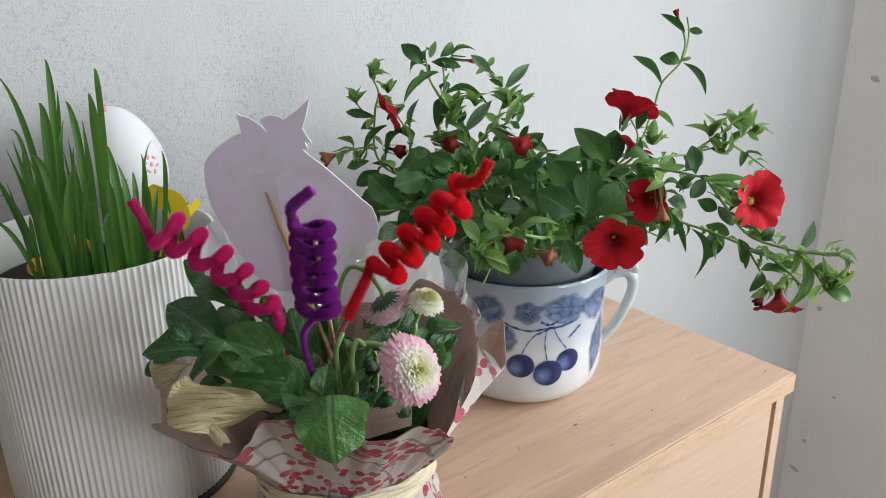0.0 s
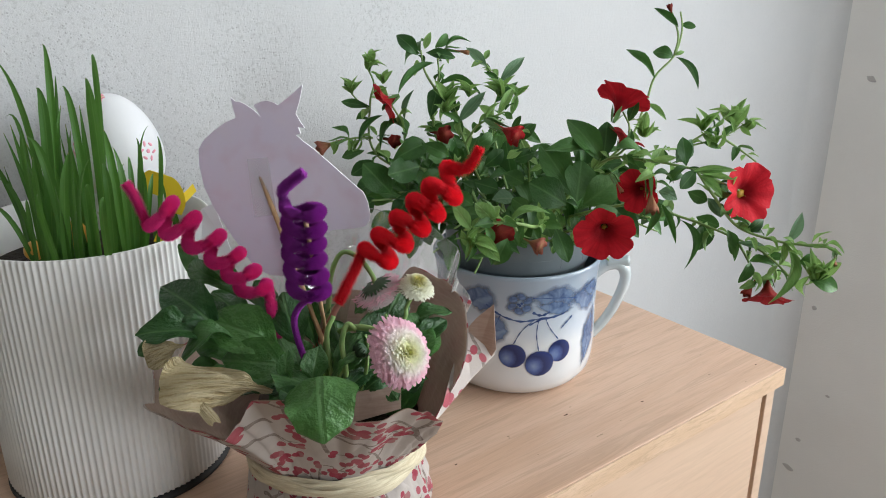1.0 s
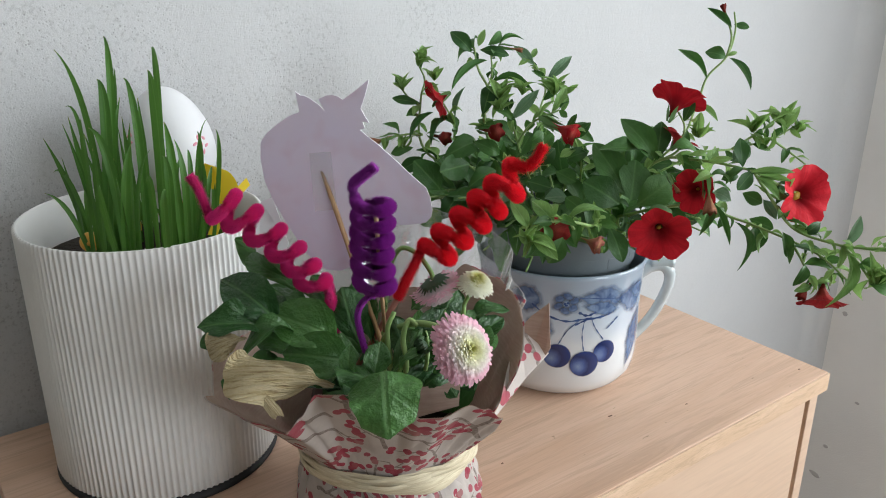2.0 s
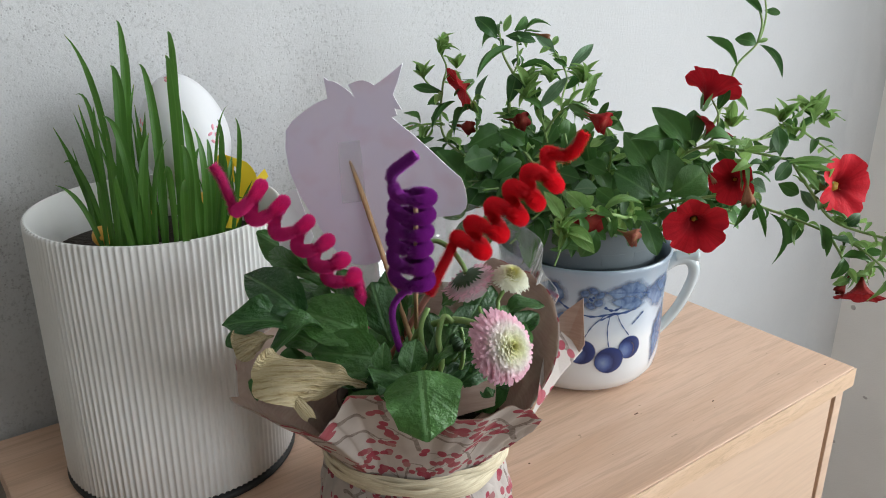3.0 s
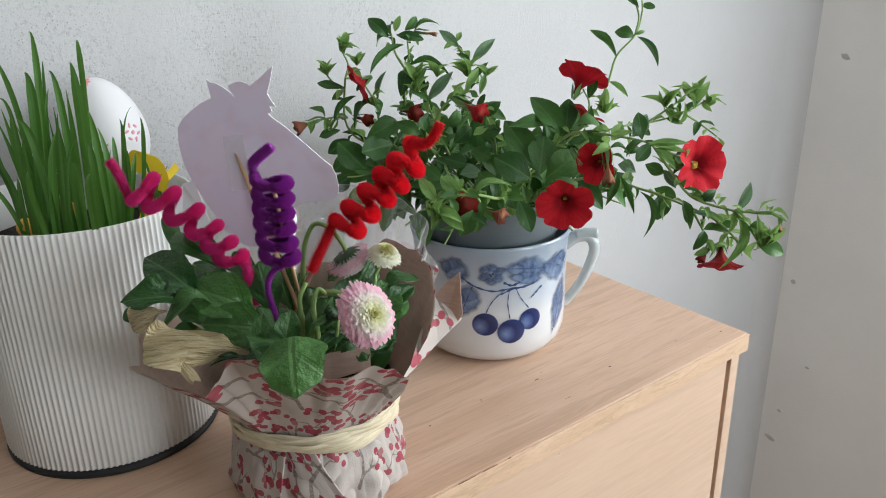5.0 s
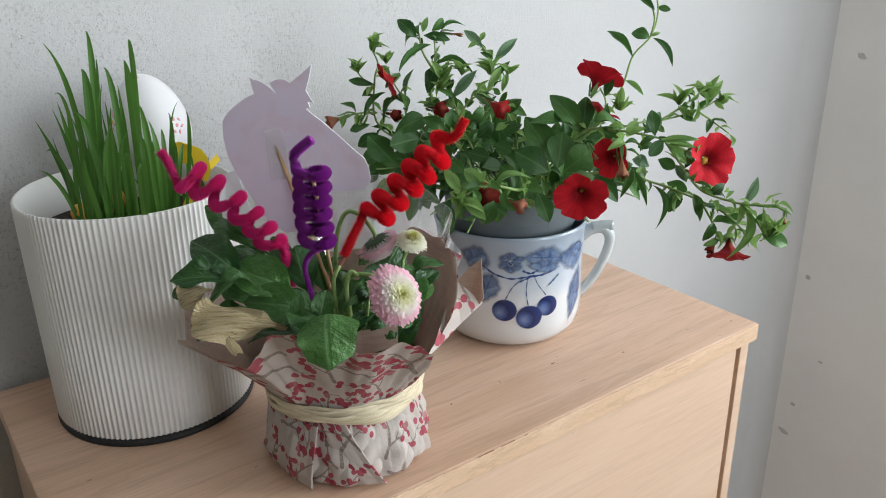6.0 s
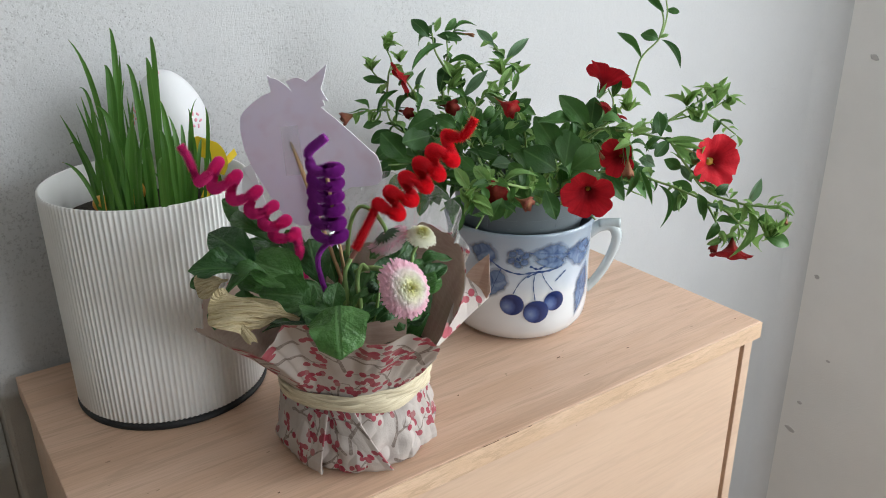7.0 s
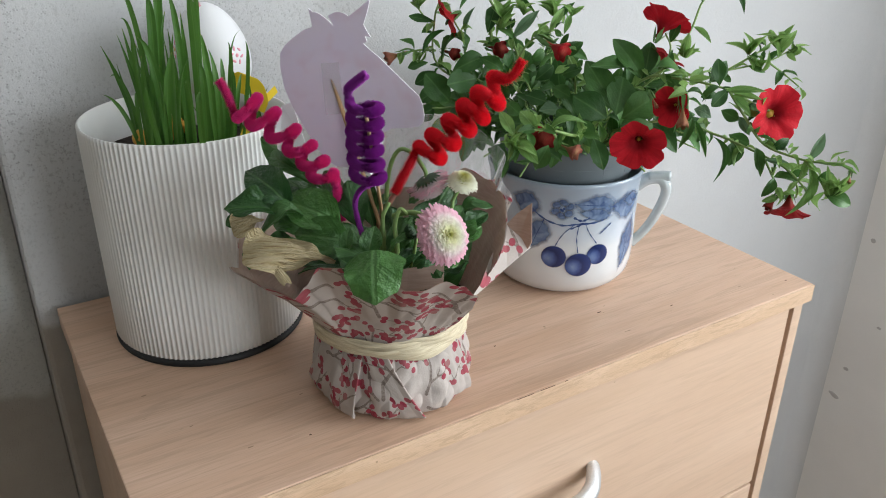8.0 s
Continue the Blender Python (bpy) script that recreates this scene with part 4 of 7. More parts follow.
    L((0.4828, 0.6063, 1.1368), (0.4429, 0.6094, 1.1171), .0085, LANCE, ALOFT)
    L((0.4821, 0.6008, 1.1163), (0.5129, 0.5722, 1.1168), .0055, LANCE, ALOFT)
    L((0.4815, 0.6001, 1.1142), (0.4641, 0.5858, 1.1002), .014, OVAL, F)
    L((0.4850, 0.5981, 1.1152), (0.4797, 0.5750, 1.1011), .012, OVAL, F)
    L((0.4720, 0.6376, 1.0821), (0.4815, 0.6381, 1.1104), .0075, GREY, F - ASIDE)
    L((0.4535, 0.6470, 1.0876), (0.4213, 0.6417, 1.0704), .0075, LANCE, ALOFT)
    L((0.4721, 0.6359, 1.0788), (0.4359, 0.6322, 1.0724), .0085, OVAL, ALOFT)
    L((0.4490, 0.6602, 1.0944), (0.4259, 0.6729, 1.1000), .0085, OVAL, F)
    L((0.4408, 0.6178, 1.0233), (0.4171, 0.6221, 1.0513), .026, OVAL, F)
    L((0.4767, 0.6119, 1.0638), (0.4437, 0.6070, 1.0595), .02, OVAL, F)
    L((0.4674, 0.6093, 1.0449), (0.4271, 0.5991, 1.0462), .024, OVAL, F)
    L((0.6104, 0.6827, 1.1146), (0.5962, 0.7001, 1.1346), .011, GREY, F)
    L((0.6100, 0.6866, 1.1219), (0.6153, 0.6851, 1.1320), .0065, YOUNG, F)
    L((0.6154, 0.6687, 1.0989), (0.6410, 0.6574, 1.1268), .0115, GREY, F)
    L((0.6157, 0.6703, 1.1025), (0.6025, 0.6772, 1.1107), .006, LANCE, F)
    L((0.5981, 0.6536, 1.0833), (0.6139, 0.6391, 1.1040), .0085, LANCE, F)
    L((0.5157, 0.5413, 1.0852), (0.5266, 0.5166, 1.0779), .0115, OVAL, F)
    L((0.5117, 0.5314, 1.0593), (0.5201, 0.5162, 1.0677), .013, OVAL, F)
    L((0.4797, 0.5694, 1.0897), (0.5026, 0.5594, 1.1163), .0105, GREY, F)
    L((0.5028, 0.5434, 1.0976), (0.5195, 0.5427, 1.1205), .008, YOUNG, F)
    L((0.5596, 0.5886, 1.0837), (0.5692, 0.5913, 1.1031), .007, YOUNG, F)
    L((0.6717, 0.5132, 1.1162), (0.6582, 0.5344, 1.1447), .0085, OVAL, F)
    L((0.6899, 0.5081, 1.1349), (0.6766, 0.5194, 1.1412), .013, OVAL, F)
    L((0.6923, 0.5063, 1.1349), (0.6993, 0.4810, 1.1098), .0085, LANCE, F + ASIDE)
    L((0.7023, 0.5122, 1.1641), (0.7116, 0.5018, 1.1620), .0075, OVAL, F)
    L((0.6997, 0.5127, 1.1614), (0.6846, 0.5298, 1.1793), .0075, LANCE, F)
    L((0.6912, 0.5079, 1.1365), (0.6987, 0.5019, 1.1406), .004, YOUNG, F)
    L((0.6625, 0.5128, 1.0936), (0.6709, 0.4942, 1.0818), .006, YOUNG, F)
    L((0.5651, 0.4798, 1.0596), (0.5462, 0.4979, 1.0955), .021, OVAL, F)
    L((0.5655, 0.4803, 1.0611), (0.5186, 0.4965, 1.0793), .0165, OVAL, F + ALOFT)
    L((0.5672, 0.4790, 1.0611), (0.5782, 0.4862, 1.0917), .018, OVAL, F)
    L((0.5402, 0.4835, 1.0306), (0.5208, 0.5068, 1.0766), .025, OVAL, F)
    L((0.5255, 0.4797, 1.0285), (0.4991, 0.4956, 1.0490), .027, OVAL, F)
    L((0.5259, 0.4688, 1.0338), (0.5451, 0.4830, 1.0637), .027, OVAL, F)
    L((0.5331, 0.4683, 1.0298), (0.5584, 0.4539, 1.0509), .027, OVAL, F)
    L((0.4993, 0.4664, 1.0171), (0.4953, 0.4456, 0.9959), .0165, OVAL, F)
    L((0.4986, 0.4691, 1.0081), (0.4921, 0.4789, 1.0320), .02, OVAL, F)
    L((0.5310, 0.4577, 1.0187), (0.5430, 0.4408, 1.0290), .02, OVAL, F)
    L((0.5616, 0.4626, 1.0734), (0.5777, 0.4456, 1.0758), .0155, OVAL, F + ALOFT)
    L((0.5926, 0.4231, 1.0655), (0.6037, 0.4179, 1.0847), .0145, GREY, F)
    L((0.5945, 0.4145, 1.0642), (0.5937, 0.4198, 1.0873), .0125, OVAL, F)
    L((0.5963, 0.4059, 1.0629), (0.5783, 0.4058, 1.0499), .012, OVAL, F)
    L((0.5939, 0.4070, 1.0615), (0.6092, 0.3785, 1.0665), .0065, YOUNG, F)
    L((0.5997, 0.4018, 1.0595), (0.6055, 0.3777, 1.0594), .006, YOUNG, F)
    L((0.5973, 0.4028, 1.0581), (0.6004, 0.3814, 1.0462), .0075, YOUNG, F)
    L((0.5891, 0.4349, 1.0304), (0.5724, 0.4289, 1.0073), .0075, LANCE, F)
    L((0.5905, 0.4331, 1.0288), (0.5897, 0.4124, 0.9991), .006, LANCE, F)
    L((0.6095, 0.4244, 1.0120), (0.6066, 0.4028, 0.9774), .0045, LANCE, F + ASIDE)
    L((0.6324, 0.4183, 1.0062), (0.6222, 0.4099, 0.9877), .0175, OVAL, F)
    L((0.6271, 0.3902, 1.0087), (0.6227, 0.3789, 0.9929), .010, OVAL, F)
    L((0.6291, 0.4233, 1.0114), (0.6350, 0.4034, 1.0066), .013, OVAL, F)
    L((0.6233, 0.3713, 1.0133), (0.6314, 0.3613, 1.0237), .009, OVAL, F)
    L((0.6295, 0.3386, 1.0099), (0.6451, 0.3367, 1.0342), .009, GREY, F)
    L((0.6290, 0.3380, 1.0080), (0.6074, 0.3232, 0.9705), .0105, YOUNG, F + ASIDE * .5)
    L((0.6284, 0.3249, 1.0128), (0.6384, 0.3055, 1.0150), .0025, YOUNG, F)
    L((0.6345, 0.3125, 1.0155), (0.6408, 0.2985, 1.0096), .003, YOUNG, F)
    L((0.6260, 0.3241, 0.9996), (0.6331, 0.3139, 1.0053), .010, OVAL, F)
    L((0.6241, 0.3128, 0.9899), (0.6345, 0.2937, 0.9854), .013, OVAL, F)
    L((0.6318, 0.3686, 0.9853), (0.6180, 0.3655, 0.9722), .0095, OVAL, F)
    L((0.6333, 0.3584, 0.9936), (0.6438, 0.3445, 0.9942), .007, OVAL, F)
    L((0.6283, 0.3809, 0.9996), (0.6432, 0.3599, 0.9978), .006, GREY, F)
    for q, sz, k in (((0.6261, 0.3083, 0.9892), .028, 8), ((0.7381, 0.5013, 1.0597), .03, 6), ((0.7735, 0.4909, 1.0632), .034, 8), ((0.7882, 0.4834, 1.0561), .026, 5), ((0.7486, 0.4920, 1.0427), .03, 5), ((0.6086, 0.4701, 1.0765), .03, 6)):
        rosette(p, q, sz, k)
    for q, sz, k in (((0.4548, 0.6718, 1.1264), .026, 7), ((0.4379, 0.6740, 1.1061), .022, 7), ((0.4758, 0.5810, 1.1074), .024, 7), ((0.4924, 0.5705, 1.1103), .024, 7), ((0.5149, 0.5541, 1.1101), .026, 8), ((0.4042, 0.4587, 1.0240), .02, 5), ((0.4638, 0.6593, 1.1141), .02, 5), ((0.4334, 0.6650, 1.0543), .024, 6), ((0.5951, 0.6209, 1.0933), .022, 5), ((0.4731, 0.5773, 1.0960), .024, 6)):
        rosette(p, q, sz, k)
    L((0.4088, 0.4663, 1.0355), (0.4009, 0.4761, 1.0545), .0105, YOUNG, F)
    L((0.4102, 0.4640, 1.0327), (0.4156, 0.4401, 1.0165), .0125, YOUNG, F)
    L((0.4266, 0.4571, 1.0374), (0.4202, 0.4747, 1.0529), .0125, YOUNG, F)
    L((0.4383, 0.4557, 1.0355), (0.4642, 0.4410, 1.0488), .0075, YOUNG, F + ALOFT)
    L((0.4531, 0.4729, 1.0164), (0.4401, 0.4728, 0.9974), .016, OVAL, F)
    L((0.4102, 0.4640, 1.0327), (0.3968, 0.4553, 1.0198), .0065, YOUNG, F)
    for b, t, w in (((0.5939, 0.4541, 1.0496), (0.5824, 0.4632, 1.0647), .014), ((0.6075, 0.4594, 1.0532), (0.6200, 0.4575, 1.0676), .012), ((0.5994, 0.4431, 1.0352), (0.6077, 0.4286, 1.0313), .013), ((0.6148, 0.4413, 1.0271), (0.6005, 0.4381, 1.0132), .011),
                    ((0.6116, 0.4223, 1.0377), (0.6190, 0.4073, 1.0314), .012), ((0.6156, 0.4050, 1.0354), (0.6166, 0.3910, 1.0218), .010), ((0.5909, 0.4303, 1.0506), (0.5988, 0.4205, 1.0558), .010), ((0.6270, 0.4089, 1.0464), (0.6349, 0.3970, 1.0338), .009),
                    ((0.4379, 0.6411, 1.0124), (0.4133, 0.6415, 1.0044), .018), ((0.4520, 0.6511, 1.0265), (0.4256, 0.6527, 1.0181), .017), ((0.4445, 0.6189, 1.0041), (0.4208, 0.6176, 0.9936), .018), ((0.4591, 0.6138, 1.0150), (0.4379, 0.6092, 1.0016), .018), ((0.4371, 0.5926, 0.9938), (0.4128, 0.5927, 0.9854), .016),
                    ((0.4511, 0.6601, 1.0434), (0.4285, 0.6644, 1.0325), .014), ((0.4458, 0.6681, 1.0519), (0.4273, 0.6788, 1.0465), .011), ((0.4582, 0.5972, 1.0068), (0.4532, 0.5756, 0.9828), .016), ((0.4431, 0.5909, 0.9991), (0.4313, 0.5746, 0.9756), .015)):
        leaf(p, b, t, w, OVAL if t[0] < .5 or rnd.random() < .4 else YOUNG + GREY, F + Vector([rnd.uniform(-.4, .4) for _ in range(3)]))
    for b, t, w in (((0.4848, 0.5886, 1.0552), (0.4653, 0.5958, 1.0683), .014), ((0.4792, 0.5860, 1.0418), (0.4523, 0.5882, 1.0339), .016), ((0.4899, 0.5715, 1.0548), (0.5005, 0.5668, 1.0744), .013), ((0.5025, 0.5597, 1.0494), (0.5164, 0.5501, 1.0636), .014), ((0.4863, 0.5529, 1.0388), (0.4948, 0.5321, 1.0361), .016),
                    ((0.4929, 0.6042, 1.0719), (0.4808, 0.6122, 1.0839), .011), ((0.5085, 0.5767, 1.0657), (0.5221, 0.5708, 1.0737), .012), ((0.5087, 0.5405, 1.0465), (0.5141, 0.5207, 1.0411), .016), ((0.4979, 0.5142, 1.0311), (0.4792, 0.5217, 1.0326), .015), ((0.5001, 0.4956, 1.0237), (0.4862, 0.5047, 1.0353), .014),
                    ((0.4788, 0.5663, 1.0283), (0.4590, 0.5636, 1.0207), .014), ((0.4734, 0.6076, 1.0503), (0.4610, 0.6199, 1.0705), .013), ((0.4677, 0.5335, 1.0262), (0.4561, 0.5410, 1.0379), .013)):
        leaf(p, b, t, w, OVAL if rnd.random() < .7 else GREY, F + Vector([rnd.uniform(-.5, .5) for _ in range(3)]))
    # thicker growth at the back of the mound
    kept = rnd.getstate()
    for i in range(120):
        a = rnd.uniform(0.15, 1.15) * math.pi
        out = rnd.uniform(0.035, 0.10)
        b = root + Vector((math.cos(a) * out, min(math.sin(a) * out, 0.15), rnd.uniform(0.015, 0.085) - 0.3 * (out - 0.035)))
        t = b + Vector((math.cos(a) * 0.5 + rnd.gauss(0, 0.5), rnd.gauss(-0.1, 0.5), rnd.gauss(0.3, 0.5))).normalized() * rnd.uniform(0.018, 0.032)
        if t.y < 0.8:
            crowd_leaf("old", b, t, (t - b).length * rnd.uniform(0.4, 0.58), rnd.choice(OVAL + LANCE))
    rnd.setstate(kept)
    crowd_mesh(p, "old", M_LEAF_J)
    crowd_mesh(p, "young", M_YOUNG_J)
    # flowers
    flower(p, (0.6337, 0.3793, 1.0419), F + ASIDE * .35 - ALOFT * .1, .0262, M_RED, .5, label="open red trumpet flower", throat=0.21)
    flower(p, (0.5237, 0.4346, 1.0150), F * .8 - ALOFT * .6 - ASIDE * .15, .0255, M_RED, 1.2)
    flower(p, (0.5472, 0.4241, 1.0495), F * .7 - ASIDE * .6 - ALOFT * .3, .0185, M_RED, .2)
    flower(p, (0.5822, 0.4741, 1.1132), ALOFT * .85 + ASIDE * .42 - F * .14, .0235, M_RED, .8, 0.8)
    flower(p, (0.5876, 0.4731, 1.0788), ALOFT * .8 + ASIDE * .5 + F * .35, .0185, M_WINE, .1, 0.5)
    flower(p, (0.6361, 0.3512, 0.9563), -ALOFT * .9 - ASIDE * .1 + F * .12, .021, M_WINE, .8, 0.8)
    flower(p, (0.4532, 0.6415, 1.1002), -ASIDE * .86 - ALOFT * .46 + F * .08, .0205, M_RED_SIDE, .4, 0.5, label="red flower seen edge-on")
    bud(p, (0.4210, 0.6664, 1.0661), (0.3990, 0.6725, 1.0597), .016, M_FADED, "faded closed bud", .8)
    bud(p, (0.4815, 0.5293, 1.0970), (0.4883, 0.5025, 1.0878), .0175, M_RED_SIDE, "half-open red bud", 1.0)
    bud(p, (0.4446, 0.4513, 1.0250), (0.4503, 0.4323, 1.0216), .0135, M_FADED, "faded striped bud", 1.0)
    bud(p, (0.5526, 0.4165, 1.0609), (0.5414, 0.4041, 1.0382), .012, M_FADED, "", .8)
    bud(p, (0.6331, 0.3615, 0.9728), (0.6204, 0.3618, 0.9602), .012, M_WINE, "", .6)
    bud(p, (0.6398, 0.3043, 1.0119), (0.6326, 0.2999, 1.0031), .006, M_FADED, "", .5)
    bud(p, (0.6977, 0.5169, 1.1669), (0.6962, 0.5225, 1.1814), .008, M_WINE, "", .5)
    bud(p, (0.4944, 0.6011, 1.1485), (0.5047, 0.5858, 1.1459), .0055, M_FADED, "", .5)
    bud(p, (0.4623, 0.5136, 1.0319), (0.4520, 0.4790, 1.0195), .027, M_WINE, "wilted dark red bud", .9)
    bud(p, (0.4502, 0.6461, 1.0674), (0.4492, 0.6210, 1.0690), .013, M_WINE, "", .9)
    bud(p, (0.4817, 0.6137, 1.0747), (0.4811, 0.5883, 1.0762), .016, M_WINE, "", 1.0)
    bud(p, (0.5402, 0.4442, 1.0586), (0.5391, 0.4330, 1.0478), .006, M_FADED, "", .4)


petunia()


# ---- wrapped daisy bouquet ----
POT = Vector((0.3132, 0.513, 0.8))


PRINT_STEP = 0.0004
PRINT_WIDE, PRINT_HIGH = 0.462, 0.21


def draw_print():
    """Twigs with red berries, drawn at random on the flat sheet: masks of twig, berry and its tone."""
    rng = random.Random(41)
    rows, cols = int(PRINT_HIGH / PRINT_STEP), int(PRINT_WIDE / PRINT_STEP)
    twig, berry, tone = (np.zeros((rows, cols)) for _ in range(3))

    def dab_oval(mask, x, y, rx, ry, lean, shade=None):
        reach = max(rx, ry) + 4 * PRINT_STEP
        x0, x1 = max(0, int((x - reach) / PRINT_STEP)), min(cols, int((x + reach) / PRINT_STEP) + 2)
        y0, y1 = max(0, int((y - reach) / PRINT_STEP)), min(rows, int((y + reach) / PRINT_STEP) + 2)
        if x0 >= x1 or y0 >= y1:
            return
        gx, gy = np.meshgrid(np.arange(x0, x1) * PRINT_STEP - x, np.arange(y0, y1) * PRINT_STEP - y)
        c, sn = math.cos(lean), math.sin(lean)
        far = np.sqrt(((gx * c + gy * sn) / rx) ** 2 + ((gy * c - gx * sn) / ry) ** 2)
        cover = np.clip((1 - far) * min(rx, ry) / (4 * PRINT_STEP) + 0.5, 0, 1)
        mask[y0:y1, x0:x1] = np.maximum(mask[y0:y1, x0:x1], cover)
        if shade is not None:
            part_of = tone[y0:y1, x0:x1]
            part_of[cover > 0.2] = shade

    def fruit(x, y):
        if berry[max(0, min(rows - 1, int(y / PRINT_STEP))), max(0, min(cols - 1, int(x / PRINT_STEP)))] > 0.5 and rng.random() < 0.7:
            return
        dab_oval(berry, x, y, rng.uniform(0.0025, 0.0031), rng.uniform(0.0020, 0.0025), rng.uniform(0, 3.1), rng.choice((0.0, 0.15, 0.3, 0.3, 0.9)))

    def grow(x, y, way, long, thick, level):
        gone, next_side, side = 0.0, rng.uniform(0.005, 0.012), rng.choice((-1, 1))
        bend = rng.uniform(-9, 9)
        while gone < long:
            r = thick * (1 - 0.6 * gone / long)
            dab_oval(twig, x % PRINT_WIDE, y, r, r, 0)
            step = 0.0005
            way += bend * step + rng.gauss(0, 0.05)
            x, y, gone = x + math.cos(way) * step, y + math.sin(way) * step, gone + step
            if level < 2 and gone > next_side:
                side = -side
                next_side = gone + rng.uniform(0.008, 0.017)
                grow(x, y, way + side * rng.uniform(0.5, 1.1), rng.uniform(0.006, 0.014) if level else rng.uniform(0.012, 0.028), thick * 0.6, level + 1)
            elif level and rng.random() < 0.028:
                fruit(x % PRINT_WIDE + rng.uniform(-0.003, 0.003), y + rng.uniform(-0.003, 0.003))
        if level:
            for _ in range(rng.choice((1, 2, 2, 3, 3))):
                fruit(x % PRINT_WIDE + rng.uniform(-0.0042, 0.0042), y + rng.uniform(-0.0036, 0.0036))

    def crowded(x, y, way):
        total = 0.0
        for d in (0.0, 0.012, 0.024):
            cx, cy = int((x + d * math.cos(way)) % PRINT_WIDE / PRINT_STEP), int((y + d * math.sin(way)) / PRINT_STEP)
            near = berry[max(0, cy - 22):max(1, cy + 22), max(0, cx - 22):cx + 22] + twig[max(0, cy - 22):max(1, cy + 22), max(0, cx - 22):cx + 22]
            total += near.mean() if near.size else 0.3
        return total

    for _ in range(92):
        tries = [(rng.uniform(0, PRINT_WIDE), rng.uniform(-0.01, PRINT_HIGH), rng.uniform(-0.6, 2.6)) for _ in range(14)]
        x, y, way = min(tries, key=lambda q: crowded(*q))
        grow(x, y, way, rng.uniform(0.022, 0.046), rng.uniform(0.0010, 0.0018), 0)
    return twig, berry, tone


PRINT = draw_print()


def ink_print(bm, layer, where):
    """Writes the print's masks on the corners of a sheet; where(vert) gives metres on the flat sheet."""
    rows, cols = PRINT[0].shape
    for v in bm.verts:
        x, y = where(v)
        x, y = x / 1.2, y / 1.2
        fx, fy = (x % PRINT_WIDE) / PRINT_STEP, max(0.0, min(y / PRINT_STEP, rows - 1.01))
        ix, iy = int(fx), int(fy)
        tx, ty = fx - ix, fy - iy
        jx, kx = min(ix, cols - 1), min(ix + 1, cols - 1)
        got = [(m[iy, jx] * (1 - tx) + m[iy, kx] * tx) * (1 - ty) + (m[iy + 1, jx] * (1 - tx) + m[iy + 1, kx] * tx) * ty for m in PRINT]
        v[layer] = (got[0], got[1], got[2], 1.0)


def printed_paper():
    """Cream paper with red berries on brown twigs."""
    m = mat("berry_print_paper", (0.60, 0.56, 0.53), 0.7)
    v = coords(m, "UV")
    at = m.node_tree.nodes.new("ShaderNodeAttribute")
    at.attribute_name = "print"
    sep = m.node_tree.nodes.new("ShaderNodeSeparateColor")
    link(m, at.outputs["Color"], sep.inputs[0])
    c = mixed(m, grain(m, v, 45, 4), (0.475, 0.415, 0.38), (0.615, 0.55, 0.51))
    crisp = [(0.44, (0, 0, 0)), (0.56, (1, 1, 1))]
    worn = ramp(m, grain(m, v, 420, 3), [(0.25, (0.45, 0.45, 0.45)), (0.6, (1, 1, 1))])
    c = mixed(m, calc(m, "MULTIPLY", calc(m, "MULTIPLY", ramp(m, sep.outputs[0], crisp), worn), 0.8), c, (0.16, 0.11, 0.085))
    red = mixed(m, sep.outputs[2], (0.37, 0.02, 0.055), (0.40, 0.16, 0.16))
    c = mixed(m, calc(m, "MULTIPLY", ramp(m, sep.outputs[1], crisp), 0.94), c, red)
    colour(m, c)
    bump(m, calc(m, "ADD", grain(m, v, 55, 3), calc(m, "MULTIPLY", grain(m, v, 900, 2), 0.15)), 0.45, 0.0025)
    see_through(m, 0.2, c)
    return m


M_PRINT = printed_paper()
M_KRAFT = mat("kraft_paper", (0.33, 0.235, 0.185), 0.75)
colour(M_KRAFT, ramp(M_KRAFT, grain(M_KRAFT, coords(M_KRAFT, scale=(30, 30, 300)), 2, 4), [(0.3, (0.33, 0.235, 0.185)), (0.7, (0.45, 0.34, 0.28))]))
bump(M_KRAFT, grain(M_KRAFT, coords(M_KRAFT), 60, 3), 0.4, 0.002)
see_through(M_KRAFT, 0.3, (0.66, 0.48, 0.37))
M_RAFFIA = mat("natural_raffia", (0.62, 0.51, 0.32), 0.7)
colour(M_RAFFIA, ramp(M_RAFFIA, grain(M_RAFFIA, coords(M_RAFFIA, scale=(12, 12, 160)), 8, 4), [(0.3, (0.52, 0.43, 0.28)), (0.7, (0.72, 0.65, 0.48))]))

# Edge of the paper collar: degrees, radius, height over the chest.
COLLAR = [(0, 0.104, 0.178), (15, 0.100, 0.182), (32, 0.100, 0.155), (75, 0.104, 0.148), (120, 0.110, 0.150), (150, 0.114, 0.148), (160, 0.127, 0.156), (166, 0.130, 0.154), (173, 0.133, 0.143), (180, 0.143, 0.151),
          (192, 0.132, 0.146), (200, 0.126, 0.144), (206, 0.123, 0.141), (209, 0.117, 0.150), (214, 0.113, 0.166), (226, 0.111, 0.171), (240, 0.113, 0.164), (248, 0.116, 0.152),
          (254, 0.119, 0.153), (262, 0.121, 0.161), (269, 0.120, 0.152), (276, 0.119, 0.139), (281, 0.105, 0.118), (286, 0.082, 0.092), (291, 0.084, 0.102), (297, 0.092, 0.120),
          (305, 0.100, 0.140), (312, 0.103, 0.152), (322, 0.104, 0.167), (332, 0.103, 0.174), (360, 0.104, 0.178)]


def collar_at(deg):
    deg %= 360
    for (a, r0, z0), (b, r1, z1) in zip(COLLAR, COLLAR[1:]):
        if deg <= b:
            t = (deg - a) / (b - a)
            t = t * t * (3 - 2 * t)
            return r0 + (r1 - r0) * t, z0 + (z1 - z0) * t


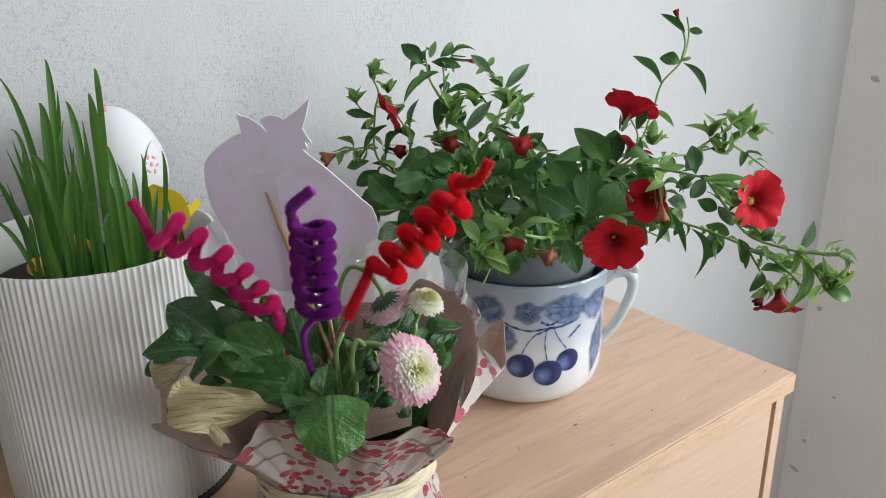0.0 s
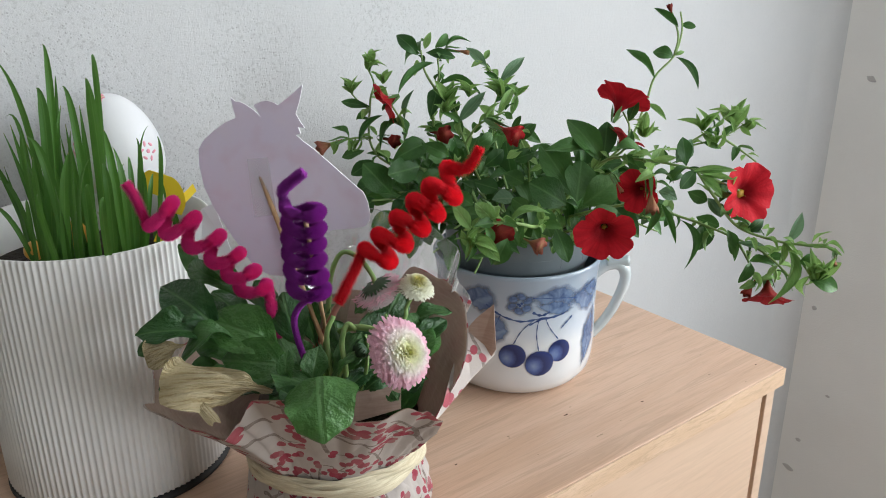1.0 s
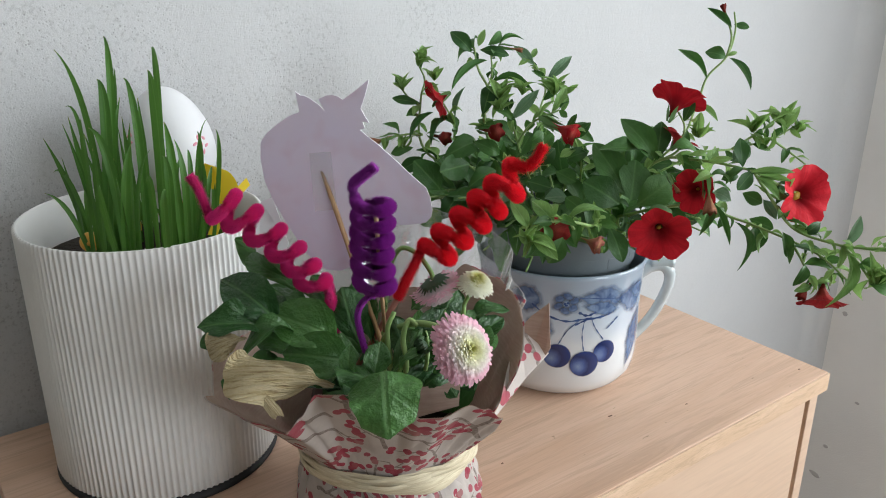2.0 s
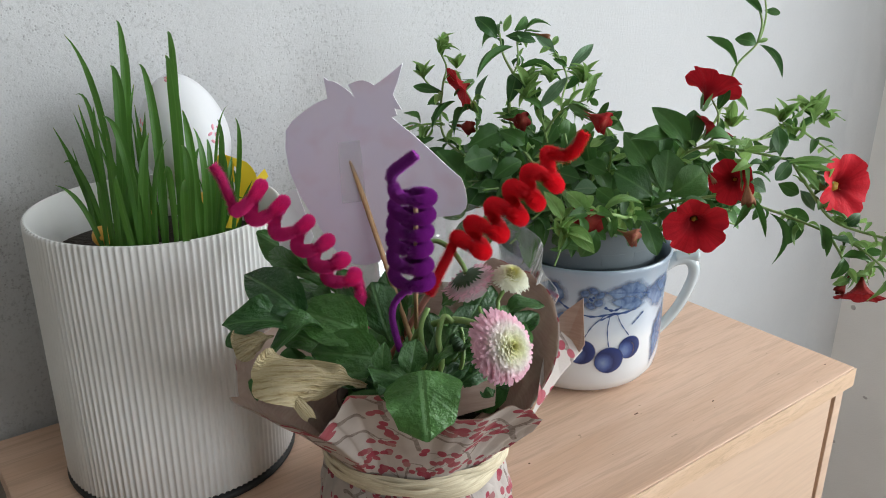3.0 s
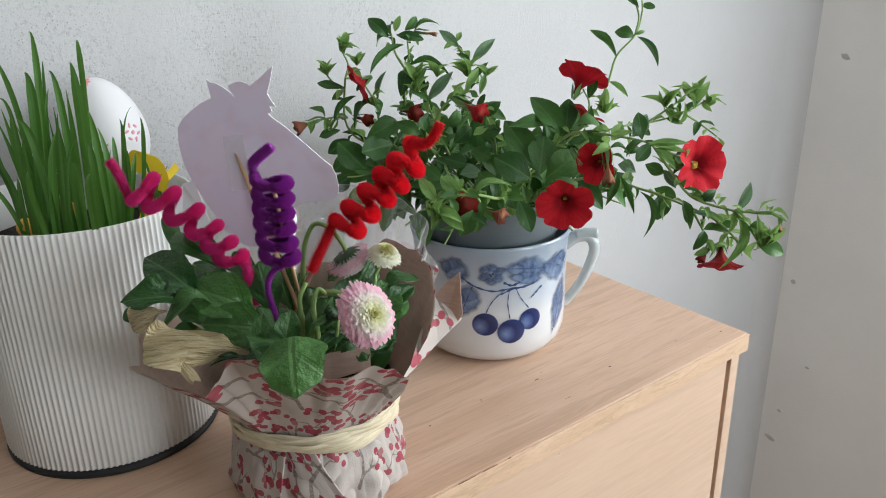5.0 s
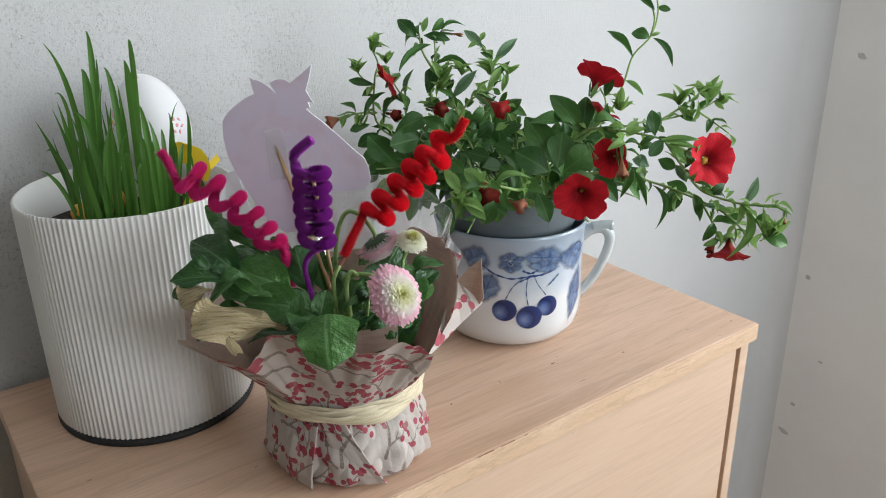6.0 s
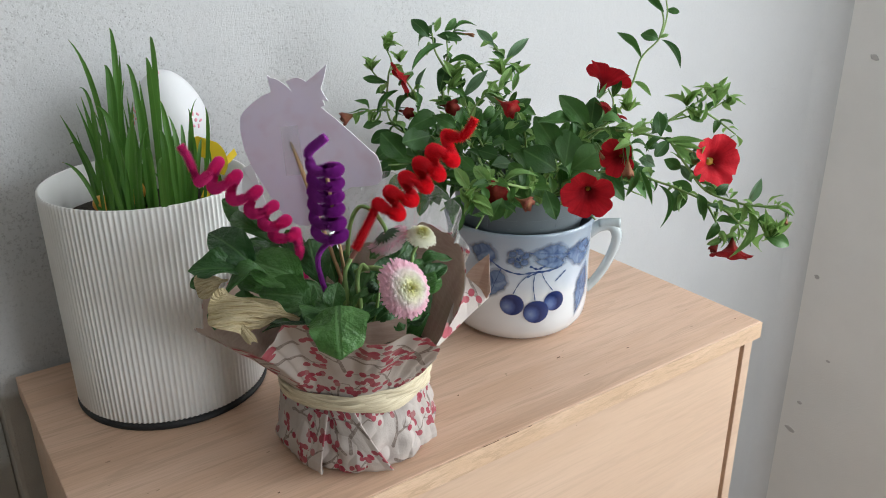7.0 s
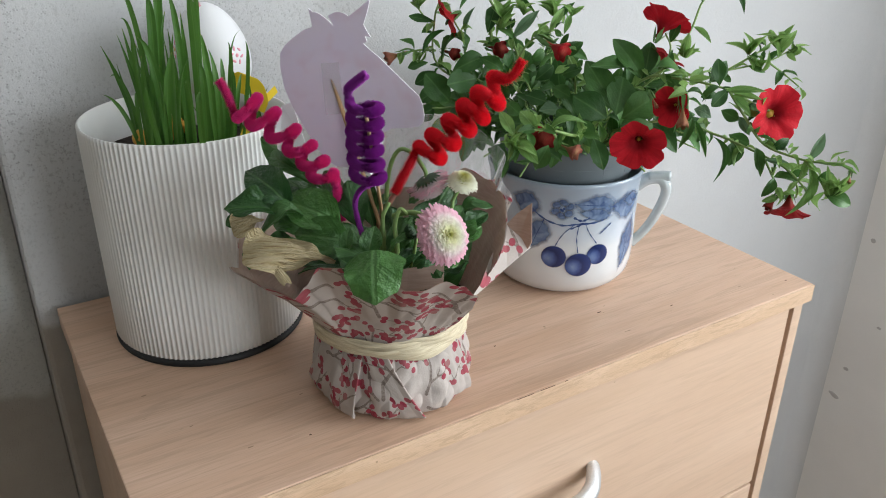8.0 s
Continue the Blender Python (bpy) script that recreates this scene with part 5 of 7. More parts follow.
def tri_wave(x):
    return abs((x % 1.0) * 2 - 1) * 2 - 1


def paper_wrap():
    w = thing("paper_wrap", POT, "berry-printed wrapping paper gathered round a flower pot", "wrapping paper")
    n = 240
    body = [(0.0655, 0.0006), (0.0705, 0.0012), (0.0742, 0.006), (0.0752, 0.015), (0.0735, 0.028), (0.0705, 0.041), (0.067, 0.053), (0.0648, 0.062), (0.0640, 0.070)]
    zz = [(k / 24) ** 1.05 for k in range(25)]
    fine = []
    for q in zz:
        z = 0.0006 + q * 0.0694
        for (r0, z0), (r1, z1) in zip(body, body[1:]):
            if z <= z1 + 1e-9:
                fine.append((r0 + (r1 - r0) * max(0.0, z - z0) / (z1 - z0), z))
                break
    body_keys, body = body, fine
    ups = [k / 12 for k in range(1, 13)]

    last = len(body) - 1

    def point(deg, k, inset):
        a = radians(deg)
        crease = tri_wave(deg / 51.0 + 0.2) * 0.75 + tri_wave(deg / 23.0) * 0.15
        rough = noise.noise(Vector((math.cos(a) * 3, math.sin(a) * 3, k * 0.12)))
        if k <= last:
            whole = min(int(k), last - 1)
            (ra, za), (rb, zb) = body[whole], body[whole + 1]
            r, z = ra + (rb - ra) * (k - whole), za + (zb - za) * (k - whole)
            facet = math.cos(math.pi / 9) / math.cos((a % (2 * math.pi / 9)) - math.pi / 9)
            r *= (1 + 0.036 * crease * (0.4 + 0.6 * min(1, k / 8)) + 0.035 * rough) * (1 + (facet - 0.98) * (1 - k / 24))
            r += 0.006 * (abs(noise.noise(Vector((math.cos(a) * 4.2, math.sin(a) * 4.2, z * 46)))) - 0.25)
        else:
            t = (k - last) / 12
            re, ze = collar_at(deg)
            r0, z0 = body[-1]
            r = r0 + (re - r0) * t ** 1.05
            z = z0 + (ze - z0) * (t ** 0.9)
            r *= 1 + 0.028 * crease * (1 - t) + 0.03 * rough * (0.3 + 0.5 * t)
            r += 0.005 * t * (1.1 - t) * (abs(noise.noise(Vector((math.cos(a) * 4, math.sin(a) * 4, t * 3)))) - 0.25) * 2
            z += 0.004 * t * noise.noise(Vector((math.cos(a) * 5, math.sin(a) * 5, 7)))
        r -= inset
        return Vector((r * math.cos(a), r * math.sin(a), z))

    bm = bmesh.new()
    uv = bm.loops.layers.uv.new("map")
    layer = bm.verts.layers.float_color.new("print")
    spot = {}
    # the print asks for a fine mesh on the side that faces the room
    fine = [1.5 * i for i in range(100)] + [150 + 0.375 * i for i in range(520)] + [345 + 1.5 * i for i in range(10)]
    fine_rows = [k / 3 for k in range(last * 3)] + [last + k / 10 for k in range(121)]
    plain, plain_rows = [360.0 * i / n for i in range(n)], list(range(last + 13))
    for inset, slot, turns, levels in ((0.0, 0, fine, fine_rows), (0.0011, 1, plain, plain_rows)):
        cols = len(turns)
        grid, run = [], [0.0] * cols
        for k in levels:
            row = [bm.verts.new(point(deg, k, inset)) for deg in turns]
            if grid:
                run = [d + (p.co - q.co).length for d, p, q in zip(run, row, grid[-1])]
            for i, vert in enumerate(row):
                spot[vert] = (0.554 * turns[i] / 360.0, run[i])
            grid.append(row)
        for k in range(len(grid) - 1):
            for i in range(cols):
                j = (i + 1) % cols
                f = bm.faces.new((grid[k][i], grid[k][j], grid[k + 1][j], grid[k + 1][i]))
                f.material_index = slot
                for lp in f.loops:
                    lp[uv].uv = spot[lp.vert]
    ink_print(bm, layer, lambda vert: spot[vert])
    part("sheet", bm, [M_PRINT, M_KRAFT], w, "berry print outside and kraft inside")
    # loose overlapping pleats
    def body_r(z):
        for (r0, z0), (r1, z1) in zip(body_keys, body_keys[1:]):
            if z <= z1:
                return r0 + (r1 - r0) * max(0.0, z - z0) / (z1 - z0)
        return body_keys[-1][0]

    section = [(-20, -0.003), (-11, 0.0008), (-4, 0.0022), (0, 0.0052), (0.6, 0.0046), (-1.0, -0.002)]
    for deg, slant, z0, z1 in ((264, -25, 0.002, 0.064), (305, -6, 0.010, 0.066), (216, 4, 0.003, 0.060)):
        bm = bmesh.new()
        uv = bm.loops.layers.uv.new("map")
        layer = bm.verts.layers.float_color.new("print")
        spot, vs = {}, []
        for k in range(81):
            t = k / 80
            z = z0 + (z1 - z0) * t
            row = []
            for (d0, l0), (d1, l1) in zip(section, section[1:]):
                steps = max(1, round(abs(d1 - d0) * 2.4))
                for q in range(steps):
                    d, lift = d0 + (d1 - d0) * q / steps, (l0 + (l1 - l0) * q / steps) * (1 - 0.45 * t)
                    a = radians(deg + slant * t + d)
                    rr = body_r(z) * 1.012 + lift + 0.0008 * noise.noise(Vector((d * 0.2, z * 90, deg)))
                    row.append(bm.verts.new((rr * math.cos(a), rr * math.sin(a), z)))
                    spot[row[-1]] = (radians(deg + d) * 0.088 + 0.05, z + 0.03)
            vs.append(row)
        for below, above in zip(vs, vs[1:]):
            for i in range(len(below) - 1):
                f = bm.faces.new((below[i], below[i + 1], above[i + 1], above[i]))
                for lp in f.loops:
                    lp[uv].uv = spot[lp.vert]
        ink_print(bm, layer, lambda vert: spot[vert])
        part("pleat", bm, M_PRINT, w)

    # the turned-over corner of the sheet
    def folded(corners, m, name):
        ps = [Vector(q) - POT for q in corners]
        middle = sum(ps, Vector()) / len(ps)
        n = (ps[1] - ps[0]).cross(ps[2] - ps[0]).normalized() * 0.0004
        bm = bmesh.new()
        uv = bm.loops.layers.uv.new("map")
        layer = bm.verts.layers.float_color.new("print")
        a, b = [bm.verts.new(q + n) for q in ps], [bm.verts.new(q - n) for q in ps]
        fs = [bm.faces.new(a), bm.faces.new(list(reversed(b)))] + [bm.faces.new((a[i], b[i], b[(i + 1) % len(ps)], a[(i + 1) % len(ps)])) for i in range(len(ps))]
        bmesh.ops.triangulate(bm, faces=fs)
        for _ in range(2):
            bmesh.ops.subdivide_edges(bm, edges=bm.edges[:], cuts=5, use_grid_fill=True)
        for f in bm.faces:
            for lp in f.loops:
                lp[uv].uv = (lp.vert.co.dot(ASIDE), lp.vert.co.dot(ALOFT))
        ink_print(bm, layer, lambda vert: ((vert.co - middle).dot(ASIDE) + 0.391, (vert.co - middle).dot(ALOFT) + 0.084))
        part(name, bm, m, w, smooth=False)

    folded(((0.3337, 0.4136, 0.9238), (0.3483, 0.4212, 0.9294), (0.3729, 0.4432, 0.9375), (0.4065, 0.4678, 0.9529), (0.4156, 0.4619, 0.9402), (0.4190, 0.4471, 0.9358), (0.3887, 0.4396, 0.9276), (0.3562, 0.4247, 0.9243)), M_PRINT, "folded_corner")
    folded(((0.4059, 0.4687, 0.9506), (0.4139, 0.4625, 0.9630), (0.4225, 0.4531, 0.9749), (0.4205, 0.4496, 0.9602), (0.4181, 0.4446, 0.9415), (0.4148, 0.4468, 0.9343), (0.4131, 0.4587, 0.9387)), M_KRAFT, "folded_corner")

    # the inner sheet's edge standing behind the front of the collar
    folded(((0.2650, 0.4553, 0.9431), (0.2809, 0.4490, 0.9465), (0.2933, 0.4437, 0.9492), (0.3052, 0.4374, 0.9504), (0.3189, 0.4304, 0.9529), (0.3173, 0.4292, 0.9343), (0.2909, 0.4416, 0.9287), (0.2637, 0.4551, 0.9270)), M_KRAFT, "inner_sheet")


paper_wrap()


def raffia():
    r = thing("raffia_tie", POT + Vector((0, 0, 0.068)), "pale raffia ribbon tied round wrapping paper", "ribbon")
    for k, (dz, rad, wide, ph) in enumerate(((-0.0065, 0.0688, 0.0036, 0.3), (-0.002, 0.0692, 0.004, 1.3), (0.0025, 0.0694, 0.0038, 2.2), (0.0065, 0.0702, 0.003, 3.4), (0.000, 0.0708, 0.0026, 4.4), (0.005, 0.0706, 0.002, 5.2))):
        bm = bmesh.new()
        rows = []
        for i in range(97):
            a = 2 * math.pi * i / 96
            z = dz + 0.0022 * math.sin(2 * a + ph) + 0.0014 * math.sin(5 * a + 2 * ph) + 0.003 * math.cos(a + 2.2)
            rr = rad + 0.0012 * math.sin(7 * a + ph)
            w = wide * (1 + 0.25 * math.sin(3 * a + ph))
            rows.append([bm.verts.new(((rr + d) * math.cos(a), (rr + d) * math.sin(a), z + h)) for h, d in ((-w, -0.0005), (-w * 0.3, 0.0005), (w * 0.35, 0.0002), (w, -0.0004))])
        for a, b in zip(rows, rows[1:]):
            for i in range(3):
                bm.faces.new((a[i], b[i], b[i + 1], a[i + 1]))
        part("strand", bm, M_RAFFIA, r)


raffia()

# clear film
M_FILM = bpy.data.materials.new("clear_film")
M_FILM.use_nodes = True
t = M_FILM.node_tree
t.nodes.remove(t.nodes["Principled BSDF"])
clear, gloss = t.nodes.new("ShaderNodeBsdfTransparent"), t.nodes.new("ShaderNodeBsdfGlossy")
clear.inputs["Color"].default_value = (0.955, 0.95, 0.945, 1)
gloss.inputs["Roughness"].default_value = 0.16
fres, mx = t.nodes.new("ShaderNodeFresnel"), t.nodes.new("ShaderNodeMixShader")
fres.inputs["IOR"].default_value = 1.3
wr = t.nodes.new("ShaderNodeBump")
wr.inputs["Strength"].default_value, wr.inputs["Distance"].default_value = 0.6, 0.004
wn2 = t.nodes.new("ShaderNodeTexNoise")
wn2.inputs["Scale"].default_value = 45
link(M_FILM, coords(M_FILM, scale=(1, 1, 0.35)), wn2.inputs["Vector"])
link(M_FILM, wn2.outputs["Fac"], wr.inputs["Height"])
link(M_FILM, wr.outputs[0], gloss.inputs["Normal"])
link(M_FILM, calc(M_FILM, "ADD", fres.outputs[0], 0.22), mx.inputs[0])
link(M_FILM, clear.outputs[0], mx.inputs[1])
link(M_FILM, gloss.outputs[0], mx.inputs[2])
link(M_FILM, mx.outputs[0], t.nodes["Material Output"].inputs["Surface"])

M_FILM_RIM = mat("film_cut_edge", (0.75, 0.75, 0.75), 0.15)
bsdf(M_FILM_RIM).inputs["Alpha"].default_value = 0.45


def film():
    f = thing("cellophane_wrap", POT + Vector((0, 0, 0.07)), "clear crinkled cellophane inside the paper collar", "wrapping")
    n = 36
    for lo, hi, grow in ((-24, 88, 0.0),):
      bm = bmesh.new()
      rows = []
      for k in range(9):
        t = k / 8
        row = []
        for i in range(n + 1):
            deg = lo + (hi - lo) * i / n
            a = radians(deg)
            top = 0.145 + 0.012 * math.sin(2.3 * a + 0.5) - 0.05 * max(0, abs(deg - 78) / 120) ** 2
            r = 0.058 + grow + (0.062 - 0.016 * max(0.0, -deg / 24)) * t ** 0.8 + 0.004 * t * math.sin(9 * a) + 0.003 * t * math.sin(17 * a + 2 * t)
            row.append(bm.verts.new((r * math.cos(a), r * math.sin(a), top * t)))
        rows.append(row)
      for a, b in zip(rows, rows[1:]):
        for i in range(n):
            bm.faces.new((a[i], a[i + 1], b[i + 1], b[i]))
      rim = [q.co.copy() for q in (rows[-1] if lo > 0 else [r[0] for r in rows[4:-1]] + rows[-1])]
      sheet = part("film_sheet", bm, M_FILM, f)
      sheet.visible_shadow = False
      bm = bmesh.new()
      tube(bm, rim, 0.00022, 0.00022, 5)
      part("film_rim", bm, M_FILM_RIM, sheet)

    # silver glitter on the film
    r2 = random.Random(8)
    verts, faces = [], []
    spot = Vector((0.3268, 0.5206, 1.0232)) - f.location
    for _ in range(220):
        q = spot + ASIDE * r2.gauss(0, 0.009) + ALOFT * r2.gauss(0, 0.0095) + TOWARD * r2.gauss(0, 0.002)
        a, b = (Vector([r2.gauss(0, 1) for _ in range(3)]).normalized() * r2.uniform(0.0004, 0.0011) for _ in range(2))
        k = len(verts)
        verts += [q - a, q + b, q + a]
        faces.append((k, k + 1, k + 2))
    me = bpy.data.meshes.new("glitter")
    me.from_pydata(verts, [], faces)
    me.materials.append(mat("silver_glitter", (0.9, 0.92, 0.92), 0.25, 0.6))
    g = tagged(new("glitter", me), "silver glitter specks", kind="stuff")
    g.parent = f


film()


def inner_pot():
    p = thing("flower_pot", POT + Vector((0, 0, 0.003)), "brown plastic flower pot hidden in wrapping paper", "plant pot")
    bm = bmesh.new()
    lathe(bm, [(0.002, 0.0), (0.052, 0.0), (0.057, 0.1), (0.0585, 0.101), (0.0585, 0.104), (0.056, 0.104), (0.05, 0.02), (0.002, 0.02)], 48)
    part("body", bm, mat("brown_plastic", (0.13, 0.07, 0.045), 0.5), p)
    bm = bmesh.new()
    lathe(bm, [(0.0555, 0.093), (0.03, 0.097), (0.002, 0.099)], 32)
    part("soil", bm, M_SOIL, p, "dark potting soil")


inner_pot()


# ---- daisies ----
M_PINK_DAISY = petal_skin("pink_daisy_petal", [(0.0, (0.72, 0.72, 0.22)), (0.12, (0.86, 0.87, 0.52)), (0.40, (0.93, 0.94, 0.78)), (0.62, (0.94, 0.86, 0.84)), (0.76, (0.92, 0.62, 0.70)), (1.0, (0.90, 0.54, 0.66))], 0.42, 0.6, False)
M_WHITE_DAISY = petal_skin("cream_daisy_petal", [(0.0, (0.62, 0.60, 0.12)), (0.3, (0.74, 0.73, 0.38)), (0.6, (0.88, 0.88, 0.72)), (1.0, (0.86, 0.86, 0.74))], 0.38, 0.6, False)
M_SIDE_DAISY = petal_skin("striped_daisy_petal", [(0.0, (0.9, 0.88, 0.86)), (0.6, (0.92, 0.86, 0.87)), (1.0, (0.88, 0.52, 0.64))], 0.55, 0.6, False)
M_SEPAL = mat("dark_green_sepal", (0.03, 0.075, 0.03), 0.6)


def daisy(parent, at, normal, radius, material, label, droop=0.0, aspect=1.0, rings=11, cup=1.0):
    """A double daisy of many narrow petals, of radius one, looking along z."""
    bm = bmesh.new()
    r2 = random.Random(int(radius * 1e5))
    for k in range(rings):
        t = k / (rings - 1)
        count = int(26 + 46 * t)
        for i in range(count):
            a = 2 * math.pi * (i + 0.5 * (k % 2) + r2.uniform(-0.25, 0.25)) / count
            el = radians(74 - 80 * t - 38 * droop * t * t + r2.uniform(-9, 9))
            r0 = 0.05 + 0.42 * t
            ln = (0.26 + 0.3 * t) * r2.uniform(0.85, 1.12)
            w = 0.030 + 0.018 * t
            c, s = math.cos(a), math.sin(a)
            base_z = 0.30 * (1 - t ** 2) - 0.16 * t
            prev = None
            for q, (f, bend, ww) in enumerate(((0, 0, 0.6), (0.55, 0.05, 1.0), (0.88, 0.03, 1.05), (1.0, 0.0, 0.6))):
                r = r0 + ln * f * math.cos(el)
                z = base_z + ln * f * math.sin(el) + bend
                pair = [bm.verts.new((r * c - g * w * ww * s, r * s + g * w * ww * c, z)) for g in (-1, 1)]
                if prev:
                    bm.faces.new((prev[0], prev[1], pair[1], pair[0]))
                prev = pair
    bmesh.ops.create_icosphere(bm, subdivisions=2, radius=0.42, matrix=Matrix.Translation((0, 0, -0.06)) @ Matrix.Diagonal((1, 1, 0.6, 1)))
    f = part("flower_head", bm, material, parent, label)
    f.matrix_basis = Matrix.Translation(-parent.location) @ facing(at, normal, 0.3) @ Matrix.Diagonal((radius, radius * aspect, radius, 1))
    bm = bmesh.new()
    for i in range(26):
        a = 2 * math.pi * i / 26
        c, s = math.cos(a), math.sin(a)
        prev = None
        for r, z, w in ((0.08, -0.42, 0.06), (0.36 * cup, -0.36, 0.085 * cup), ((0.58 + 0.05 * (i % 2)) * cup, -0.22 - 0.04 * (i % 3) + 0.1 * (cup - 1), 0.02)):
            pair = [bm.verts.new((r * c - g * w * s, r * s + g * w * c, z)) for g in (-1, 1)]
            if prev:
                bm.faces.new((prev[0], prev[1], pair[1], pair[0]))
            prev = pair
    part("calyx", bm, M_SEPAL, f, smooth=False)


def daisy_bud(parent, at, normal, size):
    """A closed bud wrapped in narrow dark sepals."""
    bm = bmesh.new()
    lathe(bm, [(0.05, -0.5), (0.42, -0.42), (0.62, -0.1), (0.55, 0.25), (0.3, 0.42), (0.05, 0.46)], 18)
    for ring, lift in ((0, 0.0), (1, 0.16)):
        for i in range(13):
            a = 2 * math.pi * (i + 0.5 * ring) / 13
            c, q = math.cos(a), math.sin(a)
            prev = None
            for r, z, w in ((0.45, -0.42 + lift, 0.10), (0.70, -0.05 + lift, 0.13), (0.74, 0.25 + lift, 0.09), (0.62 + 0.12 * (i % 2), 0.52 + lift, 0.02)):
                pair = [bm.verts.new((r * c - g * w * q, r * q + g * w * c, z)) for g in (-1, 1)]
                if prev:
                    bm.faces.new((prev[0], prev[1], pair[1], pair[0]))
                prev = pair
    b = part("flower_bud", bm, M_SEPAL, parent, "closed dark green daisy bud", smooth=False)
    b.matrix_basis = Matrix.Translation(-parent.location) @ facing(at, normal, 0.2) @ Matrix.Scale(size, 4)


def daisies():
    d = thing("daisy_plant", POT + Vector((0, 0, 0.095)), "potted double daisies with pink and cream flowers", "plant")
    F = TOWARD
    heart = POT + Vector((0, 0, 0.098))
    daisy(d, (0.3060, 0.4086, 0.9892), F * .85 + ASIDE * .42 + ALOFT * .1, .0205, M_PINK_DAISY, "pink double daisy with a pale yellow heart", .4, 1.2)
    daisy(d, (0.3509, 0.4548, 1.0084), F * .55 + ALOFT * .75 + ASIDE * .2, .0132, M_WHITE_DAISY, "small cream double daisy")
    daisy(d, (0.3322, 0.4756, 1.0018), -ALOFT * .72 + ASIDE * .42 - F * .34, .0185, M_SIDE_DAISY, "nodding pink and white daisy seen from behind", -0.25, cup=1.15)
    S = lambda *pts, r=0.0018: stem(d, pts, r, r * 0.85)
    daisy_bud(d, (0.2955, 0.4433, 0.9805), ASIDE * .7 + ALOFT * .5 + F * .4, .0085)
    S(heart, (0.2838, 0.4523, 0.9616), (0.2941, 0.4455, 0.9782), r=.0018)
    S(heart, (0.2917, 0.4847, 0.9663), (0.2928, 0.4565, 0.9915), (0.3004, 0.4340, 0.9973), (0.3066, 0.4182, 0.9878), r=.0026)
    S(heart + Vector((.02, .01, 0)), (0.3429, 0.4654, 0.9750), (0.3475, 0.4630, 0.9903), (0.3519, 0.4589, 1.0019))
    S(heart + Vector((-.01, .0, 0)), (0.3078, 0.5066, 0.9805), (0.3118, 0.5056, 1.0112), (0.3205, 0.5040, 1.0260), (0.3281, 0.4946, 1.0235), (0.3322, 0.4838, 1.0130), (0.3322, 0.4797, 1.0072), r=.0021)
    S(heart, (0.2857, 0.4471, 0.9620), (0.2841, 0.4474, 0.9872), (0.2898, 0.4490, 0.9988), (0.2937, 0.4445, 0.9954), r=.002)
    S(heart, (0.2827, 0.4603, 0.9576), (0.2815, 0.4626, 0.9874), (0.2883, 0.4639, 0.9999), r=.002)
    L = lambda b, t, w, kinds=SPOON, face=None, label="": leaf(d, b, t, w, kinds, face, label)
    L((0.2536, 0.4239, 0.9838), (0.2392, 0.3974, 0.9564), .047, BROAD, F + ALOFT * .3, "broad glossy leaf hanging over the paper")
    L((0.2247, 0.5072, 0.9849), (0.1773, 0.5228, 1.0020), .023, SPOON[:1], F + ALOFT * .7)
    L((0.2302, 0.5155, 0.9848), (0.2026, 0.5402, 1.0206), .030, SPOON, F + ALOFT * .4)
    L((0.2321, 0.4930, 0.9859), (0.1935, 0.5027, 0.9886), .019, SPOON, ALOFT + F * .5)
    L((0.2728, 0.5451, 0.9833), (0.2307, 0.5867, 1.0310), .024, SPOON, F + ASIDE * .4)
    L((0.2517, 0.5457, 1.0052), (0.2283, 0.5704, 1.0200), .016, SPOON, F)
    L((0.2570, 0.4874, 0.9750), (0.2210, 0.5013, 1.0045), .034, SPOON[1:2], F * .8 + ALOFT * .3)
    L((0.2579, 0.4703, 0.9686), (0.2194, 0.4790, 0.9838), .032, SPOON, F + ALOFT * .2)
    L((0.2742, 0.4862, 0.9707), (0.2671, 0.4969, 1.0091), .028, SPOON, F)
    L((0.2787, 0.5097, 0.9712), (0.2640, 0.5380, 1.0072), .02, SPOON, F)
    L((0.2964, 0.5037, 0.9579), (0.2907, 0.5176, 1.0047), .022, SPOON, F)
    L((0.2597, 0.4377, 0.9589), (0.2370, 0.4465, 0.9840), .018, SPOON, F + ALOFT)
    L((0.2581, 0.4429, 0.9671), (0.2642, 0.4439, 0.9916), .018, SPOON, F)
    L((0.1934, 0.5065, 0.9720), (0.1806, 0.4947, 0.9567), .012, SPOON, F)
    L((0.3342, 0.4808, 0.9666), (0.3508, 0.4764, 0.9955), .027, SPOON, F)
    L((0.3530, 0.4694, 0.9710), (0.3743, 0.4488, 0.9873), .015, SPOON, F + ALOFT)
    L((0.3099, 0.4693, 0.9617), (0.3267, 0.4588, 0.9919), .024, SPOON, F)
    L((0.2917, 0.4570, 0.9639), (0.3096, 0.4412, 0.9850), .022, SPOON, F + ALOFT)
    L((0.2916, 0.4483, 0.9597), (0.2872, 0.4626, 0.9957), .017, SPOON, F)
    L((0.2784, 0.4524, 0.9621), (0.2945, 0.4419, 0.9913), .02, SPOON, F)
    L((0.3220, 0.4540, 0.9484), (0.3618, 0.4561, 0.9838), .03, SPOON, F)
    L((0.2380, 0.4706, 0.9669), (0.2022, 0.4854, 0.9717), .026, SPOON[2:], ALOFT + F * .5)
    L((0.2381, 0.4602, 0.9620), (0.1761, 0.4729, 0.9866), .040, DRY[:1], F * .8 + ALOFT * .45 + ASIDE * .25, "withered straw-coloured leaf")
    L((0.1922, 0.5187, 0.9927), (0.1739, 0.5187, 0.9851), .011, SPOON, F)
    L((0.1947, 0.4736, 0.9691), (0.1906, 0.4557, 0.9646), .008, DRY, F)
